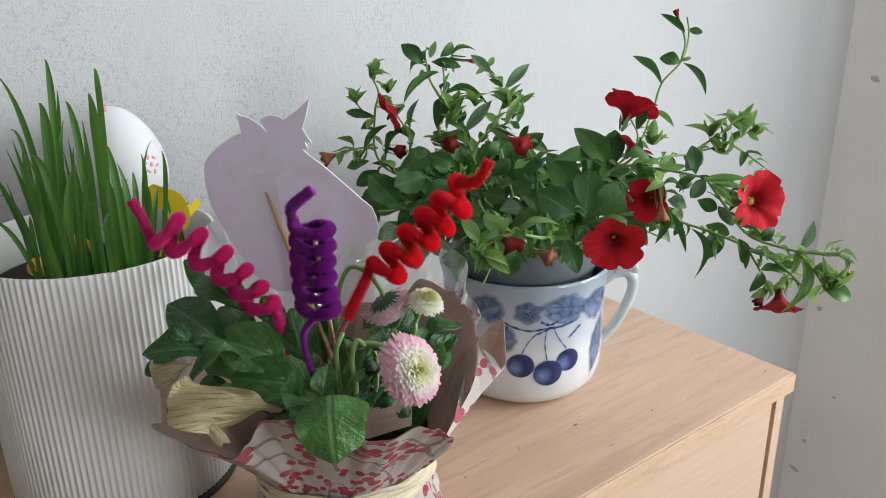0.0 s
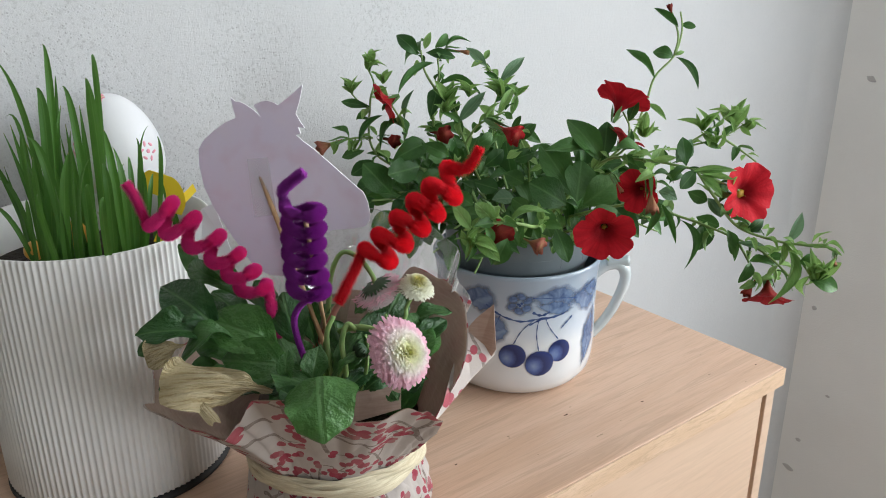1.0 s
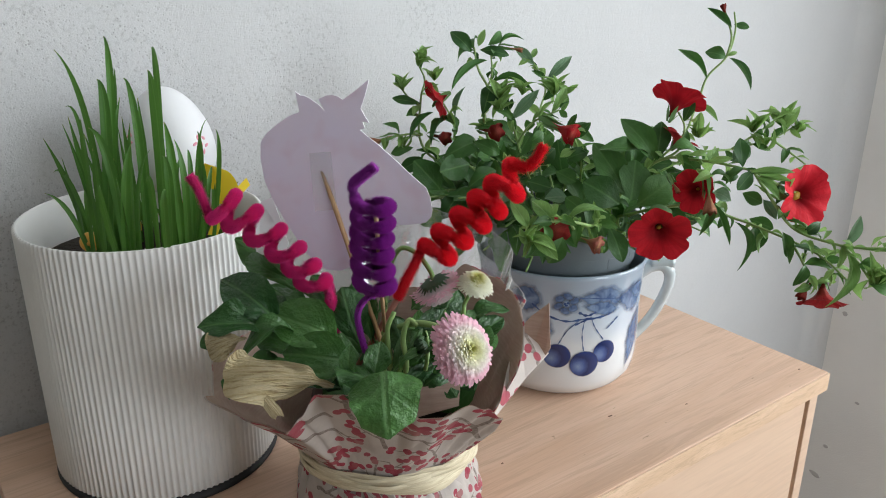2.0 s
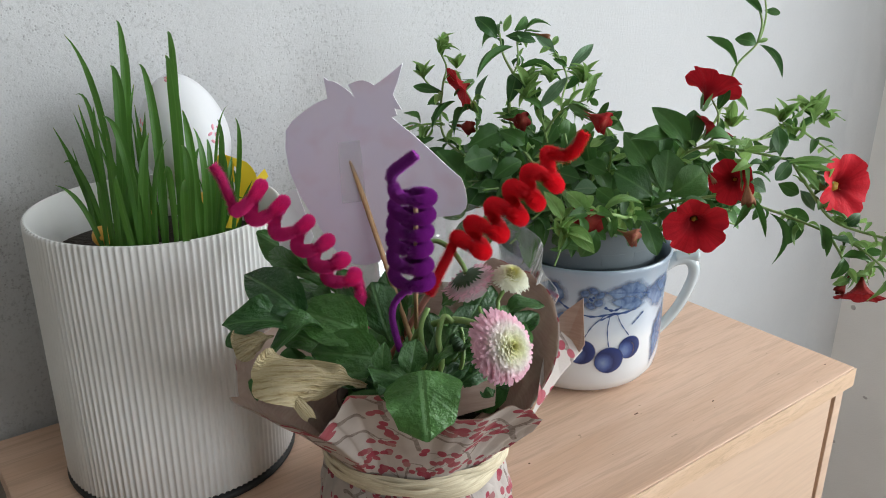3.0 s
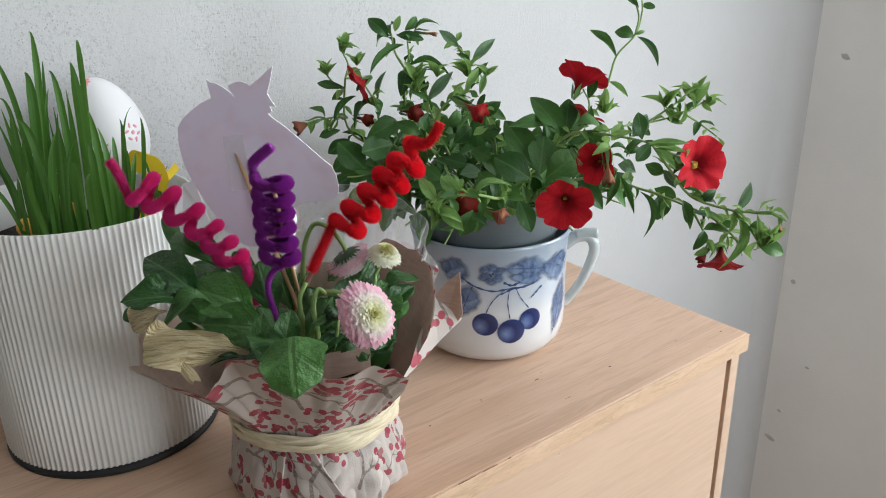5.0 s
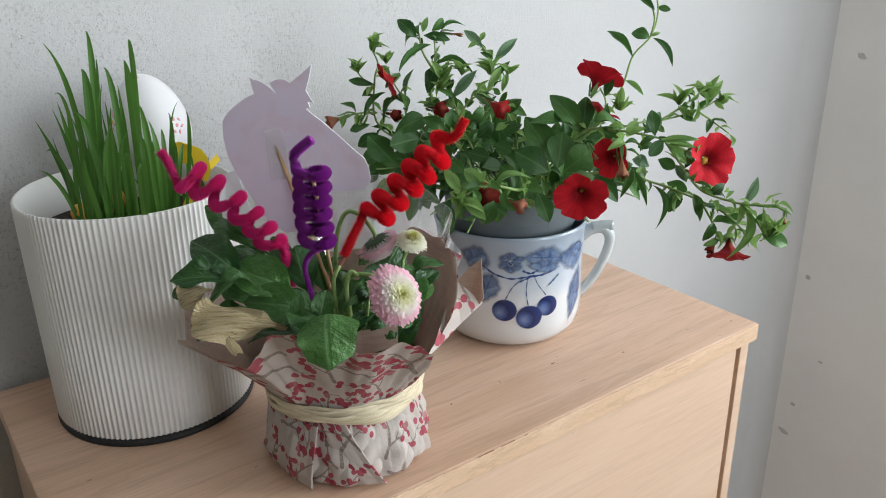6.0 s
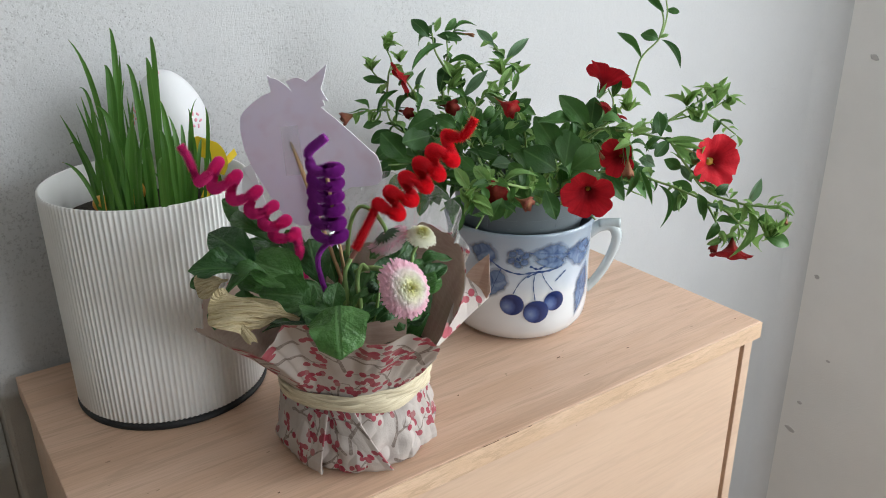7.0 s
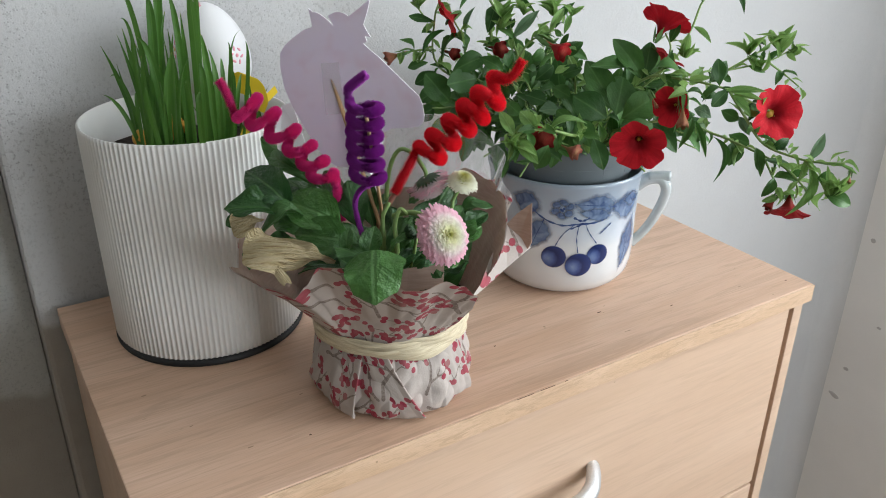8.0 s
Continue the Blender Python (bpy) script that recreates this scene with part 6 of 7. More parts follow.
    L((0.2005, 0.5066, 0.9890), (0.1757, 0.5093, 0.9876), .023, DRY[:1], F + ALOFT * .3, "curled dry brown leaf")
    for b, t, w in (((0.2900, 0.4537, 0.9683), (0.2985, 0.4421, 0.9842), .010), ((0.2999, 0.4563, 0.9746), (0.3083, 0.4492, 0.9859), .009), ((0.3026, 0.4501, 0.9660), (0.3071, 0.4378, 0.9745), .009), ((0.2775, 0.4430, 0.9686), (0.2848, 0.4392, 0.9851), .009), ((0.2484, 0.4519, 0.9713), (0.2434, 0.4509, 0.9886), .013),
                    ((0.2468, 0.4361, 0.9636), (0.2339, 0.4374, 0.9743), .014), ((0.2580, 0.4602, 0.9750), (0.2687, 0.4509, 0.9853), .014), ((0.3177, 0.4547, 0.9702), (0.3275, 0.4561, 0.9875), .012), ((0.3008, 0.5095, 0.9760), (0.3134, 0.5059, 0.9872), .010), ((0.3236, 0.4952, 0.9803), (0.3311, 0.4881, 0.9903), .013)):
        L(b, t, w)
    for i in range(34):
        a = rnd.uniform(0, 2 * math.pi)
        away = Vector((math.cos(a), math.sin(a), 0))
        b = heart + away * rnd.uniform(0.008, 0.035)
        t = b + away * rnd.uniform(0.015, 0.045) + Vector((0, 0, rnd.uniform(0.015, 0.06)))
        L(b, t, rnd.uniform(.014, .026))
    kept = rnd.getstate()
    for b, t, w in (((0.2849, 0.4469, 0.9471), (0.2977, 0.4386, 0.9678), .013), ((0.2969, 0.4448, 0.9468), (0.3105, 0.4355, 0.9613), .014), ((0.3043, 0.4439, 0.9422), (0.3041, 0.4490, 0.9660), .010), ((0.3152, 0.4436, 0.9442), (0.3311, 0.4295, 0.9523), .014),
                    ((0.3222, 0.4419, 0.9374), (0.3446, 0.4364, 0.9591), .016), ((0.3360, 0.4494, 0.9460), (0.3598, 0.4453, 0.9724), .020), ((0.2957, 0.4509, 0.9575), (0.2955, 0.4549, 0.9788), .010), ((0.3135, 0.4491, 0.9529), (0.3126, 0.4269, 0.9468), .013), ((0.3486, 0.4546, 0.9616), (0.3707, 0.4479, 0.9801), .017)):
        L(b, t, w, SPOON, F + ALOFT * 0.5)
    for b, t, w in (((0.2485, 0.4899, 0.9577), (0.2312, 0.5116, 0.9746), 0.026), ((0.2402, 0.5022, 0.9630), (0.2171, 0.5266, 0.9831), 0.026), ((0.2403, 0.5225, 0.9681), (0.2226, 0.5477, 0.9968), 0.028), ((0.2583, 0.5282, 0.9711), (0.2426, 0.5591, 1.0009), 0.026), ((0.2507, 0.4736, 0.9634), (0.2264, 0.4725, 0.9641), 0.02), ((0.2250, 0.5011, 0.9606), (0.2052, 0.5129, 0.9694), 0.02), ((0.2646, 0.5107, 0.9654), (0.2639, 0.5355, 0.9928), 0.022), ((0.2601, 0.4534, 0.9685), (0.2380, 0.4486, 0.9630), 0.02)):
        L(b, t, w, SPOON, F * .7 + ALOFT * .5)
    S(heart + Vector((.01, -.01, 0)), (0.2983, 0.4435, 0.9597), (0.3015, 0.4439, 0.9787), (0.3023, 0.4479, 0.9880), r=.0017)
    S(heart + Vector((.015, -.005, 0)), (0.3125, 0.4387, 0.9573), (0.3234, 0.4492, 0.9809), (0.3267, 0.4588, 0.9919), r=.0015)
    rnd.setstate(kept)


daisies()


# ---- chenille coils ----
def fuzz(name, shade):
    m = mat(name, shade, 0.85)
    g = m.node_tree.nodes.new("ShaderNodeNewGeometry")
    isle = g.outputs["Random Per Island"]
    colour(m, ramp(m, isle, [(0.0, tuple(x * 0.62 for x in shade)), (0.55, shade), (1.0, tuple(min(1, x * 1.25 + 0.006) for x in shade))]))
    bsdf(m).inputs["Sheen Weight"].default_value = 0.5
    see_through(m, 0.28, tuple(min(1, x * 1.15) for x in shade))
    bsdf(m).inputs["Sheen Roughness"].default_value = 0.4
    bsdf(m).inputs["Sheen Tint"].default_value = (*[min(1, x * 2 + 0.1) for x in shade], 1)
    return m


def coil_line(lead, axis, rims, opens, turns, hand, tail, level=0.0):
    """A line that leads in, winds round a bent axis and runs out along tail. rims and opens give the
    sideways and the forward radius at the first and the last turn; hand is the sense of winding;
    level flattens the rings."""
    mids = spline(axis, 12)
    pts = [Vector(q) for q in lead]
    steps = int(turns * 12)
    for i in range(steps + 1):
        t = i / steps
        at = min(max(t + level / (2 * math.pi * turns) * math.sin(2 * math.pi * turns * t), 0), 1) * (len(mids) - 1)
        k = min(int(at), len(mids) - 2)
        mid = mids[k].lerp(mids[k + 1], at - k)
        ph = math.pi + hand * 2 * math.pi * turns * t
        wob = 1 + 0.05 * math.sin(5.1 * t * turns)
        pts.append(mid + rims[0].lerp(rims[1], t) * (math.cos(ph) * wob) + opens[0].lerp(opens[1], t) * (math.sin(ph) * wob))
    return pts + [Vector(q) for q in tail]


def chenille(label, shade, line, thick, tail=1.0):
    at = line[-1]
    ob = thing("pipe_cleaner", at, label, "pipe cleaner", "coiled pipe cleaners in the bouquet")
    m = fuzz("chenille_fuzz", shade)
    pts = spline([p - at for p in line], 3)
    bm = bmesh.new()
    tube(bm, pts, thick * 0.27, thick * 0.27 * tail, 8)
    part("core", bm, m, ob)
    r2 = random.Random(int(shade[0] * 1000))
    verts, faces = [], []
    length = 0.0
    for a, b in zip(pts, pts[1:]):
        d = b - a
        ln = d.length
        if ln < 1e-6:
            continue
        d.normalize()
        u = d.orthogonal().normalized()
        w = d.cross(u)
        slim = tail if (a - pts[-1]).length < 0.045 and a.z < pts[0].z - 0.085 else 1.0
        for _ in range(int(ln * 330000)):
            p = a.lerp(b, r2.random())
            an = r2.uniform(0, 2 * math.pi)
            out = (u * math.cos(an) + w * math.sin(an) + d * r2.uniform(-0.35, 0.35)).normalized()
            tip = p + out * thick * slim * 0.5 * r2.triangular(0.7, 1.12, 1.0)
            side = out.cross(d).normalized() * 0.00017
            q = p + out * thick * slim * 0.2
            k = len(verts)
            verts += [q - side, q + side, tip]
            faces.append((k, k + 1, k + 2))
    me = bpy.data.meshes.new("fuzz")
    me.from_pydata(verts, [], faces)
    me.materials.append(m)
    pile = tagged(new("fuzz", me), kind="stuff")
    pile.parent = ob
    return ob


chenille("coiled bright pink pipe cleaner stuck in the bouquet", (0.92, 0.05, 0.33), coil_line(
    [(0.1952, 0.5674, 1.0857), (0.1982, 0.5635, 1.0784), (0.2003, 0.5588, 1.0677)], [(0.2086, 0.5544, 1.0676), (0.2170, 0.5493, 1.0599), (0.2285, 0.5419, 1.0496), (0.2399, 0.5339, 1.0385), (0.2481, 0.5268, 1.0282), (0.2539, 0.5205, 1.0181), (0.2576, 0.5155, 1.0095)],
    (ASIDE * .0055 + ALOFT * .0098, ASIDE * .0082 + ALOFT * .0022), (TOWARD * .0095 + ASIDE * .0036 - ALOFT * .0024, TOWARD * .0080 + ASIDE * .0022 - ALOFT * .0044), 5.6, -1,
    [(0.2629, 0.5073, 1.0083), (0.2634, 0.5045, 0.9969), (0.2710, 0.5153, 0.9713)]), .0098, 0.95)
chenille("coiled purple pipe cleaner wound on a skewer", (0.31, 0.028, 0.35), coil_line(
    [(0.2553, 0.4307, 1.1118), (0.2508, 0.4351, 1.1069), (0.2460, 0.4411, 1.0998)], [(0.2544, 0.4327, 1.0929), (0.2550, 0.4349, 1.0806), (0.2556, 0.4371, 1.0688), (0.2569, 0.4387, 1.0572), (0.2583, 0.4398, 1.0446), (0.2594, 0.4410, 1.0327)],
    (ASIDE * .0102, ASIDE * .0102), (TOWARD * .0092 - ALOFT * .0040, TOWARD * .0092 - ALOFT * .0038), 5.6, -1,
    [(0.2577, 0.4519, 1.0199), (0.2545, 0.4547, 1.0094), (0.2554, 0.4537, 0.9980), (0.2583, 0.4524, 0.9836)], 1.0), .0084, 0.58)
chenille("coiled red pipe cleaner wound on a skewer", (0.93, 0.018, 0.042), coil_line(
    [(0.3881, 0.4318, 1.1064), (0.3826, 0.4333, 1.0968), (0.3766, 0.4363, 1.0919)], [(0.3738, 0.4393, 1.0864), (0.3670, 0.4459, 1.0771), (0.3612, 0.4518, 1.0682), (0.3562, 0.4573, 1.0609), (0.3502, 0.4626, 1.0515), (0.3434, 0.4684, 1.0429), (0.3366, 0.4736, 1.0334), (0.3318, 0.4784, 1.0264)],
    (ASIDE * .0058 - ALOFT * .0078, ASIDE * .0074 - ALOFT * .0072), (TOWARD * .0092 + ALOFT * .0008, TOWARD * .0092 - ALOFT * .0012), 5.0, 1,
    [(0.3213, 0.4853, 1.0220), (0.3152, 0.4859, 1.0124), (0.3057, 0.4868, 0.9967)]), .0114)

M_SKEWER = mat("bamboo_skewer", (0.5, 0.31, 0.16), 0.55)
colour(M_SKEWER, ramp(M_SKEWER, grain(M_SKEWER, coords(M_SKEWER, scale=(90, 90, 4)), 8, 3), [(0.3, (0.42, 0.24, 0.12)), (0.7, (0.58, 0.38, 0.21))]))


def skewer(label, a, b, r, shade=M_SKEWER):
    a, b = Vector(a), Vector(b)
    ob = thing("skewer", b, label, "skewer")
    bm = bmesh.new()
    tube(bm, [a - b, (a - b) * 0.5, Vector((0, 0, 0))], r, r, 10)
    part("rod", bm, shade, ob)


M_SKEWER_RED = mat("stained_skewer", (0.34, 0.13, 0.09), 0.55)
skewer("thin bamboo skewer taped behind a paper horse", (0.2766, 0.5342, 1.0839), (0.3019, 0.4907, 0.9397), .0018)
skewer("bamboo skewer inside a red pipe cleaner", (0.3083, 0.4874, 0.9984), (0.2883, 0.5173, 0.9332), .0022, M_SKEWER_RED)
skewer("bamboo skewer inside a purple pipe cleaner", (0.2521, 0.4265, 1.0865), (0.2924, 0.4829, 0.9771), .0014)

# ---- paper horse ----
M_CARD = mat("lavender_white_card", (0.72, 0.67, 0.76), 0.75)
cv = coords(M_CARD)
tint = mixed(M_CARD, ramp(M_CARD, grain(M_CARD, cv, 24, 3), [(0.4, (0, 0, 0)), (0.7, (1, 1, 1))]), (0.84, 0.79, 0.86), (0.81, 0.79, 0.90))
colour(M_CARD, mixed(M_CARD, calc(M_CARD, "MULTIPLY", ramp(M_CARD, grain(M_CARD, cv, 38, 2), [(0.52, (0, 0, 0)), (0.66, (1, 1, 1))]), 0.5), tint, (0.76, 0.60, 0.66)))
see_through(M_CARD, 0.35, (0.84, 0.76, 0.88))
M_CARD_EDGE = mat("white_card_edge", (0.82, 0.82, 0.84), 0.7)
M_TAPE = bpy.data.materials.new("clear_tape")
M_TAPE.use_nodes = True
tt = M_TAPE.node_tree
tm, tc = tt.nodes.new("ShaderNodeMixShader"), tt.nodes.new("ShaderNodeBsdfTransparent")
tt.nodes["Principled BSDF"].inputs["Roughness"].default_value = 0.2
tm.inputs[0].default_value = 0.16
link(M_TAPE, tc.outputs[0], tm.inputs[1])
link(M_TAPE, tt.nodes["Principled BSDF"].outputs[0], tm.inputs[2])
link(M_TAPE, tm.outputs[0], tt.nodes["Material Output"].inputs["Surface"])


def paper_horse():
    # millimetres across and up the sheet, from the foot of the neck
    upper = [(-14.7, 112.4), (-15.7, 119.0), (-16.7, 126.1), (-13.2, 123.5), (-10.2, 123.6), (-6.6, 122.0), (-2.6, 119.5), (0.9, 117.0), (3.9, 113.6), (2.0, 117.9),
               (-0.4, 121.8), (5.7, 124.6), (10.1, 125.2), (14.2, 124.1), (17.3, 122.4), (25.5, 128.3), (36.2, 136.8), (33.3, 126.9), (29.5, 117.2), (32.2, 112.1),
               (35.1, 107.8), (30.4, 108.5), (31.8, 104.1), (28.4, 102.7), (32.3, 99.3), (40.7, 93.4)]
    lower = [(53.8, 82.4), (67.0, 70.9), (73.6, 65.8), (76.4, 59.0), (77.7, 50.3), (76.8, 45.1), (73.2, 41.0), (66.9, 39.1), (49.8, 36.4), (36.9, 29.1),
               (25.7, 15.9), (16.6, 1.1), (8.0, -2.8), (-1.9, -3.2), (-9.3, -0.7), (-18.5, 8.7), (-31.3, 29.4), (-40.3, 46.0), (-45.8, 60.8), (-47.4, 76.9),
               (-46.0, 89.2), (-40.9, 95.9), (-32.4, 102.7), (-23.0, 109.0)]
    base = Vector((0.2797, 0.5345, 1.0124))
    across, rise = Vector((0.6116, -0.7912, 0.0000)), Vector((-0.0423, -0.0327, 0.9986))
    ring = [base + (across * x + rise * y) * 0.001 for x, y in upper + lower]
    ob = thing("paper_horse", base, "horse head cut from lavender white card on a stick", "paper cutout")
    n = across.cross(rise)
    bm = bmesh.new()
    front = [bm.verts.new(p - base + n * 0.0004) for p in ring]
    back = [bm.verts.new(p - base - n * 0.0004) for p in ring]
    fs = [bm.faces.new(front), bm.faces.new(list(reversed(back)))]
    bm.normal_update()
    bmesh.ops.triangulate(bm, faces=fs, ngon_method="EAR_CLIP")
    k = len(ring)
    for i in range(k):
        f = bm.faces.new((front[i], back[i], back[(i + 1) % k], front[(i + 1) % k]))
        f.material_index = 1
    part("card", bm, [M_CARD, M_CARD_EDGE], ob, smooth=False)
    bm = bmesh.new()
    a, b, c, e = (Vector(q) - base + n * 0.0022 for q in ((0.2712, 0.5397, 1.0964), (0.2810, 0.5274, 1.0987), (0.2841, 0.5269, 1.0572), (0.2734, 0.5402, 1.0540)))
    bm.faces.new([bm.verts.new(q) for q in (a, b, c, e)])
    ext = bmesh.ops.extrude_face_region(bm, geom=list(bm.faces))
    for vtx in (g for g in ext["geom"] if isinstance(g, bmesh.types.BMVert)):
        vtx.co += n * 0.0002
    part("tape", bm, M_TAPE, ob, "strip of clear tape", smooth=False)


paper_horse()
M_LABEL = mat("white_label_card", (0.8, 0.8, 0.83), 0.6)


def plant_label():
    pts = [Vector(q) for q in ((0.2424, 0.5843, 1.0424), (0.2515, 0.5833, 1.0537), (0.2589, 0.5794, 1.0568), (0.2613, 0.5623, 1.0255), (0.2507, 0.5650, 1.0020), (0.2422, 0.5757, 1.0112))]
    ob = thing("plant_label", pts[4], "plain white plant label between the pots", "plant label")
    n = TOWARD * 0.0006
    bm = bmesh.new()
    a = [bm.verts.new(p - pts[4] + n) for p in pts]
    b = [bm.verts.new(p - pts[4] - n) for p in pts]
    bm.faces.new(a), bm.faces.new(list(reversed(b)))
    for i in range(6):
        bm.faces.new((a[i], b[i], b[(i + 1) % 6], a[(i + 1) % 6]))
    part("card", bm, M_LABEL, ob, smooth=False)


plant_label()


# ---- grass, egg and ribbon in the planter ----
def blade(parent, foot, mid, tip, width, turn=0.0):
    """One bent blade of grass, folded along its rib, from its foot past mid to its tip."""
    foot, mid, tip = Vector(foot), Vector(mid), Vector(tip)
    bend = mid * 2 - (foot + tip) * 0.5
    face = TOWARD + ASIDE * rnd.uniform(-0.5, 0.5)
    bm = bmesh.new()
    rows = []
    for k in range(13):
        t = k / 12
        p = foot * (1 - t) ** 2 + bend * (2 * t * (1 - t)) + tip * t * t
        d = ((bend - foot) * (1 - t) + (tip - bend) * t).normalized()
        side = (Matrix.Rotation(turn * (t - 0.4), 3, d) @ d.cross(face)).normalized()
        n = side.cross(d)
        w = width * 0.5 * (0.62 + 0.38 * math.sin(math.pi * min(1, 0.1 + t))) * min(1.0, (1.02 - t) / 0.34) ** 0.75
        rows.append([bm.verts.new(p - foot + side * (w * q) + n * (abs(q) * w * 0.28)) for q in (-1, -0.5, 0, 0.5, 1)])
    for a, b in zip(rows, rows[1:]):
        for i in range(4):
            bm.faces.new((a[i], a[i + 1], b[i + 1], b[i]))
    uv = bm.loops.layers.uv.new("blade")
    for k, row in enumerate(rows):
        for q, vtx in zip((-0.5, -0.25, 0, 0.25, 0.5), row):
            for lp in vtx.link_loops:
                lp[uv].uv = (q, k / 12)
    part("blade", bm, M_BLADE, parent).location = foot - parent.location


def grass():
    soil = thing("planter_soil", (0.2006, 0.7069, 0.985), "dark soil with straw inside the white planter", "soil")
    bm = bmesh.new()
    lathe(bm, [(0.0895, -0.006), (0.0895, 0.0), (0.05, 0.004), (0.002, 0.006)], 40)
    part("surface", bm, M_SOIL, soil)
    g = thing("grass_tuft", (0.2006, 0.7069, 0.985), "tuft of tall green wheat grass in a white planter", "grass")
    B = lambda b, m, t, w: blade(g, b, m, t, w, rnd.uniform(-0.9, 0.9))
    B((0.1669, 0.6980, 0.9870), (0.1702, 0.7130, 1.0977), (0.1617, 0.7515, 1.1524), 0.0052)
    B((0.1698, 0.6959, 0.9870), (0.1853, 0.6957, 1.1207), (0.1910, 0.7175, 1.1637), 0.0056)
    B((0.1638, 0.6879, 0.9870), (0.1758, 0.6840, 1.0992), (0.1783, 0.7021, 1.1338), 0.0082)
    B((0.1787, 0.7142, 0.9870), (0.1910, 0.7101, 1.1030), (0.1979, 0.7249, 1.1384), 0.0039)
    B((0.1873, 0.6582, 0.9870), (0.1915, 0.6601, 1.1009), (0.1916, 0.6799, 1.1365), 0.0056)
    B((0.2016, 0.6601, 0.9870), (0.2130, 0.6691, 1.1211), (0.2197, 0.6964, 1.1550), 0.0060)
    B((0.1923, 0.6297, 0.9870), (0.1978, 0.6307, 1.1049), (0.2006, 0.6484, 1.1453), 0.0090)
    B((0.1646, 0.7246, 0.9870), (0.1677, 0.7273, 1.0855), (0.1629, 0.7507, 1.1071), 0.0034)
    B((0.1556, 0.6939, 0.9870), (0.1450, 0.7005, 1.0325), (0.1328, 0.7232, 1.0468), 0.0039)
    B((0.1619, 0.7017, 0.9870), (0.1532, 0.7193, 1.0492), (0.1468, 0.7501, 1.0560), 0.0039)
    B((0.1603, 0.6905, 0.9870), (0.1594, 0.6899, 1.0758), (0.1627, 0.7012, 1.1061), 0.0056)
    B((0.1684, 0.6473, 0.9870), (0.1661, 0.6478, 1.0757), (0.1592, 0.6665, 1.1053), 0.0069)
    B((0.2099, 0.6295, 0.9870), (0.2180, 0.6096, 1.0723), (0.2222, 0.6202, 1.1033), 0.0047)
    B((0.2224, 0.6448, 0.9870), (0.2271, 0.6401, 1.0746), (0.2404, 0.6440, 1.1072), 0.0030)
    B((0.2261, 0.6332, 0.9870), (0.2380, 0.6259, 1.0681), (0.2442, 0.6412, 1.0982), 0.0039)
    B((0.2125, 0.6298, 0.9870), (0.2152, 0.6240, 1.0649), (0.2188, 0.6351, 1.0872), 0.0043)
    B((0.1636, 0.6384, 0.9870), (0.1684, 0.6274, 1.0627), (0.1770, 0.6285, 1.0980), 0.0065)
    B((0.2065, 0.6317, 0.9870), (0.2056, 0.6311, 1.0749), (0.2066, 0.6441, 1.1077), 0.0060)
    B((0.2073, 0.6292, 0.9870), (0.2063, 0.6120, 1.0641), (0.2048, 0.6205, 1.0995), 0.0052)
    B((0.2154, 0.6303, 0.9870), (0.2192, 0.6087, 1.0626), (0.2206, 0.6213, 1.0827), 0.0047)
    B((0.1874, 0.6300, 0.9870), (0.1840, 0.6159, 1.0625), (0.1827, 0.6244, 1.0700), 0.0056)
    B((0.1733, 0.7058, 0.9870), (0.1793, 0.7001, 1.0603), (0.1936, 0.7032, 1.1187), 0.0065)
    B((0.1811, 0.6752, 0.9870), (0.1849, 0.6711, 1.0602), (0.1921, 0.6795, 1.1026), 0.0069)
    B((0.1953, 0.6291, 0.9870), (0.1958, 0.6135, 1.0657), (0.1973, 0.6260, 1.0869), 0.0060)
    B((0.1797, 0.6514, 0.9870), (0.1831, 0.6476, 1.0555), (0.1967, 0.6513, 1.0871), 0.0052)
    B((0.1579, 0.6674, 0.9870), (0.1591, 0.6653, 1.0560), (0.1623, 0.6766, 1.0877), 0.0056)
    B((0.1990, 0.6868, 0.9870), (0.2029, 0.6889, 1.0638), (0.2076, 0.7054, 1.1167), 0.0056)
    B((0.2062, 0.6443, 0.9870), (0.2078, 0.6419, 1.0523), (0.2185, 0.6477, 1.0795), 0.0052)
    B((0.2169, 0.6306, 0.9870), (0.2242, 0.6174, 1.0548), (0.2325, 0.6250, 1.0742), 0.0039)
    B((0.1534, 0.6831, 0.9870), (0.1537, 0.6817, 1.0380), (0.1558, 0.6938, 1.0523), 0.0039)
    B((0.1695, 0.6354, 0.9870), (0.1657, 0.6294, 1.0483), (0.1659, 0.6367, 1.0732), 0.0060)
    B((0.1935, 0.6292, 0.9870), (0.1862, 0.6019, 1.0509), (0.1902, 0.6064, 1.0682), 0.0052)
    B((0.1637, 0.6382, 0.9870), (0.1529, 0.6264, 1.0515), (0.1536, 0.6334, 1.0712), 0.0052)
    # shorter blades that fill the tuft
    left, right = Vector((0.1500, 0.7130, 0.987)), Vector((0.2450, 0.6530, 0.987))
    for i in range(34):
        u = rnd.random()
        foot = left.lerp(right, u) + Vector((0.5925, 0.8056, 0)) * rnd.uniform(-0.012, 0.045)
        tall = rnd.uniform(0.055, 0.125) * (1.08 - 0.42 * u)
        lean = ASIDE * rnd.gauss(-0.004, 0.011) + Vector((0.5925, 0.8056, 0)) * rnd.uniform(-0.004, 0.012)
        tip = foot + lean + Vector((0, 0, tall))
        blade(g, foot, foot + lean * 0.3 + Vector((0, 0, tall * 0.52)), tip, rnd.uniform(0.0042, 0.0066), rnd.uniform(-0.9, 0.9))


grass()

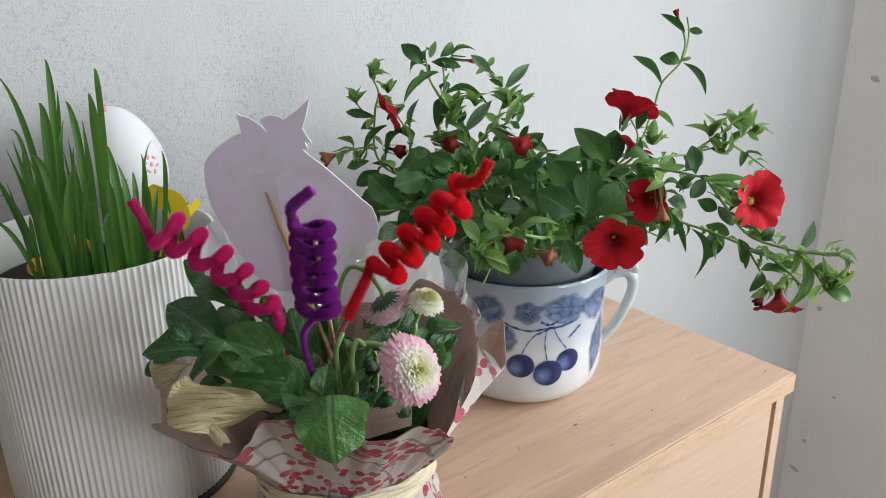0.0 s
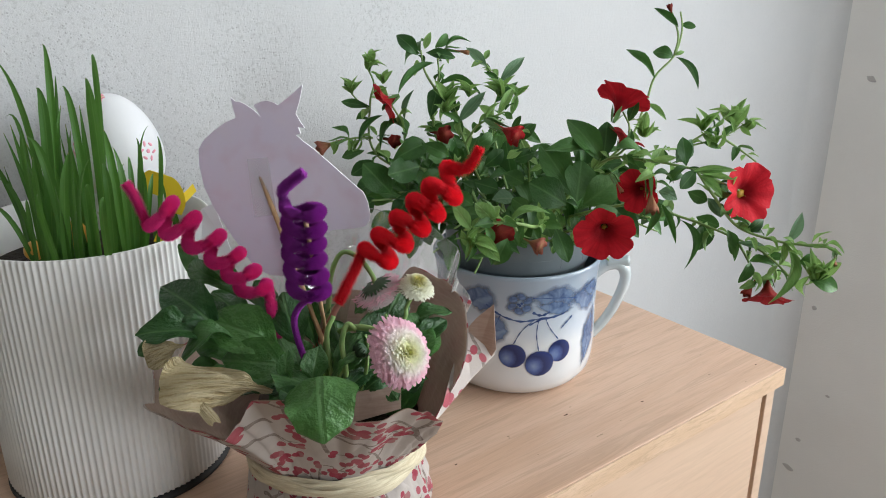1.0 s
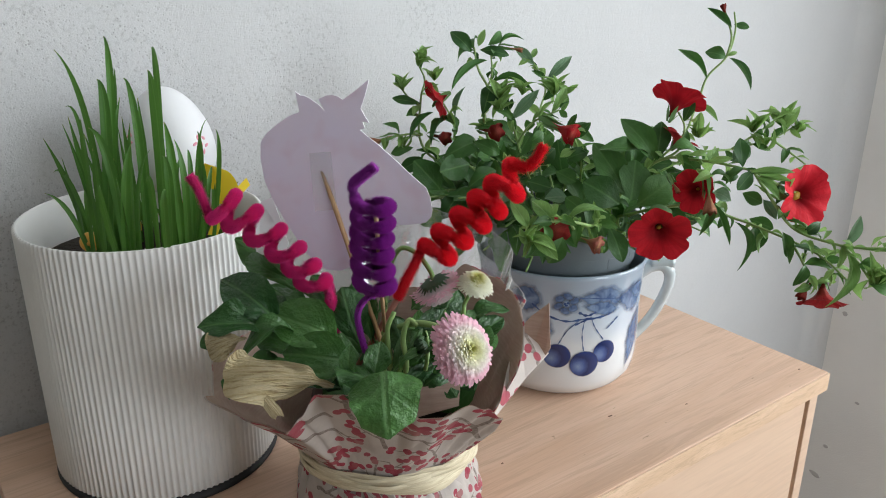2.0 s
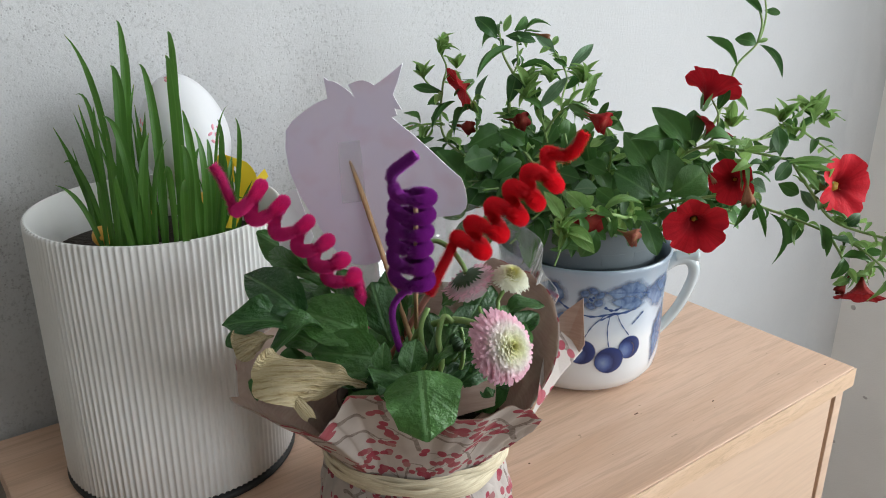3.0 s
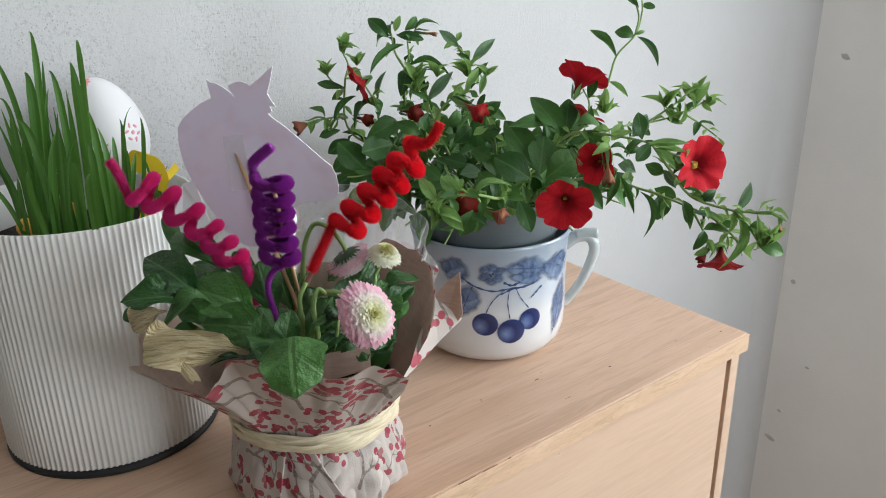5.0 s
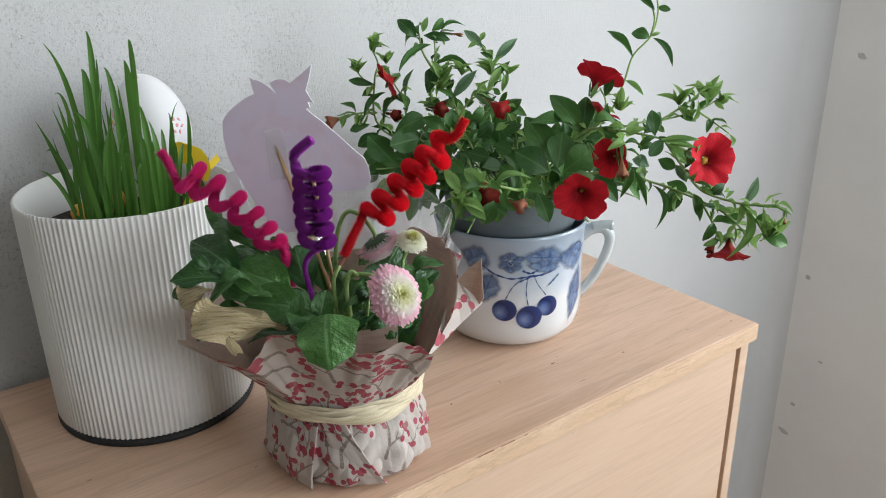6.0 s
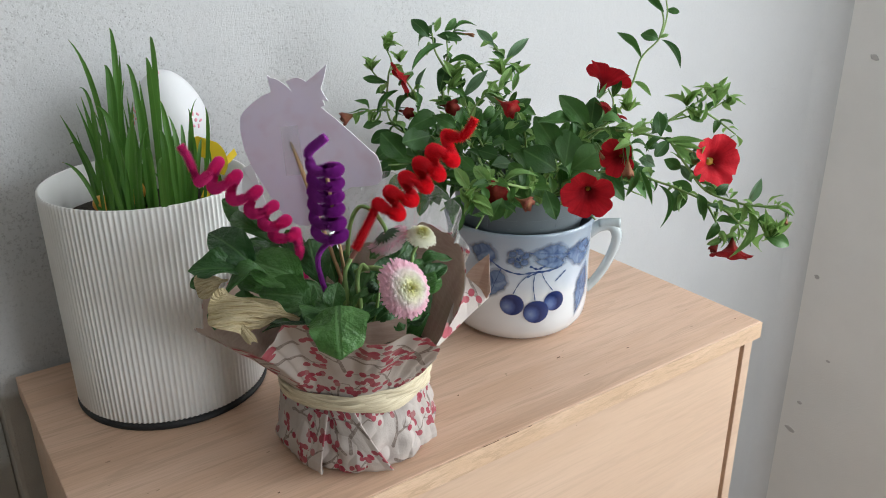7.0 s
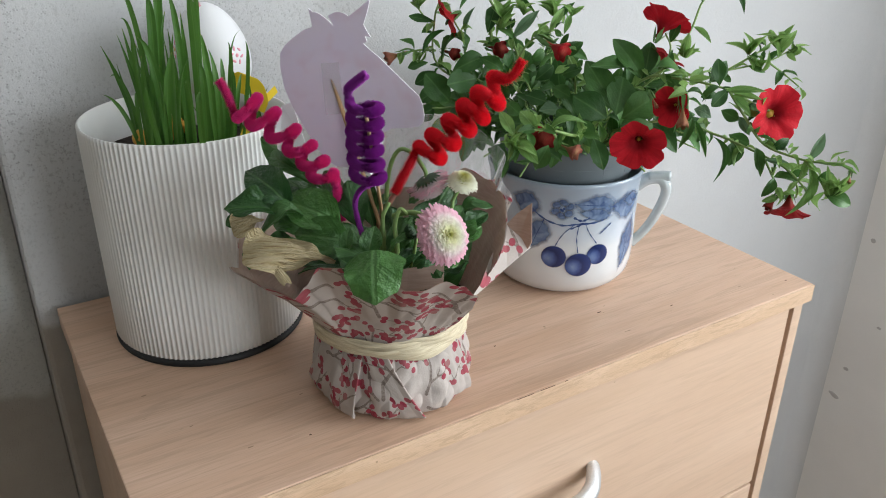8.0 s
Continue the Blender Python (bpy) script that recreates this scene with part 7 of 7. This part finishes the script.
M_EGG = mat("pearl_white_foam", (0.80, 0.80, 0.82), 0.42)
eg = grain(M_EGG, coords(M_EGG), 70, 3)
bump(M_EGG, eg, 0.25, 0.001)
M_EGG_PINK = mat("pink_egg_paint", (0.82, 0.34, 0.42), 0.5)
M_EGG_GOLD = mat("yellow_egg_paint", (0.75, 0.5, 0.1), 0.5)
M_RIBBON = mat("yellow_satin", (0.95, 0.70, 0.03), 0.4)
bsdf(M_RIBBON).inputs["Sheen Weight"].default_value = 0.4
see_through(M_RIBBON, 0.2, (0.8, 0.5, 0.02))
M_ORANGE = mat("orange_shell", (0.72, 0.36, 0.05), 0.5)


def egg():
    mid = Vector((0.2481, 0.7609, 1.0657))
    ob = thing("easter_egg", mid, "white foam easter egg with pink painted flowers", "easter egg")
    turn = Matrix.Rotation(radians(9), 4, TOWARD)
    shape = lambda a: (0.0368 * math.sin(a) * (1 - 0.14 * math.cos(a)), 0.0495 * math.cos(a))
    bm = bmesh.new()
    lathe(bm, [shape(max(0.02, min(math.pi - 0.02, math.pi * (1 - k / 28)))) for k in range(29)], 48)
    part("shell", bm, M_EGG, ob).matrix_basis = turn
    right, front = ASIDE, Vector((-0.584, -0.811, 0))

    def dot(az, polar, size, m, long=1.6, lean=0.0):
        r, z = shape(polar)
        d = front * math.cos(az) + right * math.sin(az)
        p = d * r + Vector((0, 0, z))
        nrm = (d * math.sin(polar) + Vector((0, 0, math.cos(polar) * 0.7))).normalized()
        b2 = bmesh.new()
        bmesh.ops.create_icosphere(b2, subdivisions=2, radius=1)
        b2.transform(Matrix.Translation(p) @ nrm.to_track_quat("Z", "Y").to_matrix().to_4x4() @ Matrix.Rotation(lean, 4, "Z") @ Matrix.Diagonal((size, size * long, 0.0006, 1)))
        part("painted_petal", b2, m, ob).matrix_basis = turn

    for az, polar in ((0.98, 1.62), (-1.0, 1.35), (0.05, 0.28)):
        for k in range(6):
            a = 2 * math.pi * k / 6 + 0.3
            dot(az + 0.17 * math.cos(a), polar + 0.14 * math.sin(a), 0.0013, M_EGG_PINK, 2.0, a + 1.57)
        dot(az, polar, 0.002, M_EGG_GOLD if polar < 1.5 else M_EGG_PINK, 1.0)
    bm = bmesh.new()
    tube(bm, [Vector((0, 0, -0.042)), Vector((0, 0, -0.06)), Vector((0, 0, 0.987 - mid.z))], 0.0016, 0.0016, 8)
    part("stick", bm, M_SKEWER, ob)


egg()


def ribbon_strip(bm, pts, across, wide):
    line = spline(pts, 8)
    prev = None
    for i, p in enumerate(line):
        w = Vector(across).normalized() * wide * 0.5
        pair = [bm.verts.new(p - w), bm.verts.new(p + w)]
        if prev:
            bm.faces.new((prev[0], prev[1], pair[1], pair[0]))
        prev = pair


def ribbon():
    o = Vector((0.2485, 0.6721, 1.0276))
    ob = thing("ribbon_bow", o, "yellow satin ribbon bow on the egg stick", "ribbon")
    for name, pts, across, wide in (("loop", ((0.2468, 0.6772, 1.0435), (0.2473, 0.6774, 1.0555), (0.2527, 0.6724, 1.0612), (0.2580, 0.6651, 1.0542), (0.2590, 0.6604, 1.0408), (0.2550, 0.6620, 1.0300)), ASIDE * .9 - ALOFT * .3, .0165),
                                    ("tail", ((0.2542, 0.6664, 1.0324), (0.2664, 0.6676, 1.0367), (0.2790, 0.6695, 1.0453)), ALOFT * .8 - ASIDE * .4, .007),
                                    ("tail", ((0.2522, 0.6664, 1.0294), (0.2465, 0.6604, 1.0197), (0.2394, 0.6565, 1.0097)), ASIDE, .008)):
        bm = bmesh.new()
        ribbon_strip(bm, [Vector(q) - o for q in pts], across, wide)
        part(name, bm, M_RIBBON, ob)


ribbon()


def small_egg(at, r, lean):
    ob = thing("small_egg", at, "small orange decorative egg in the planter", "egg", "orange eggs in the planter")
    bm = bmesh.new()
    lathe(bm, [(r * math.sin(a) * (1 - 0.12 * math.cos(a)), 1.3 * r * math.cos(a)) for a in (max(0.02, math.pi * (1 - k / 14)) for k in range(15))], 24)
    bm.transform(Matrix.Rotation(lean, 4, "X"))
    part("shell", bm, M_ORANGE, ob)


for q, r, lean in (((0.1565, 0.7021, 1.0078), .008, 1.2), ((0.1940, 0.7331, 1.0044), .012, .9), ((0.2367, 0.7065, 1.0128), .012, .4)):
    q = Vector(q)
    q.z = max(q.z, 0.995)
    small_egg(q, r, lean)
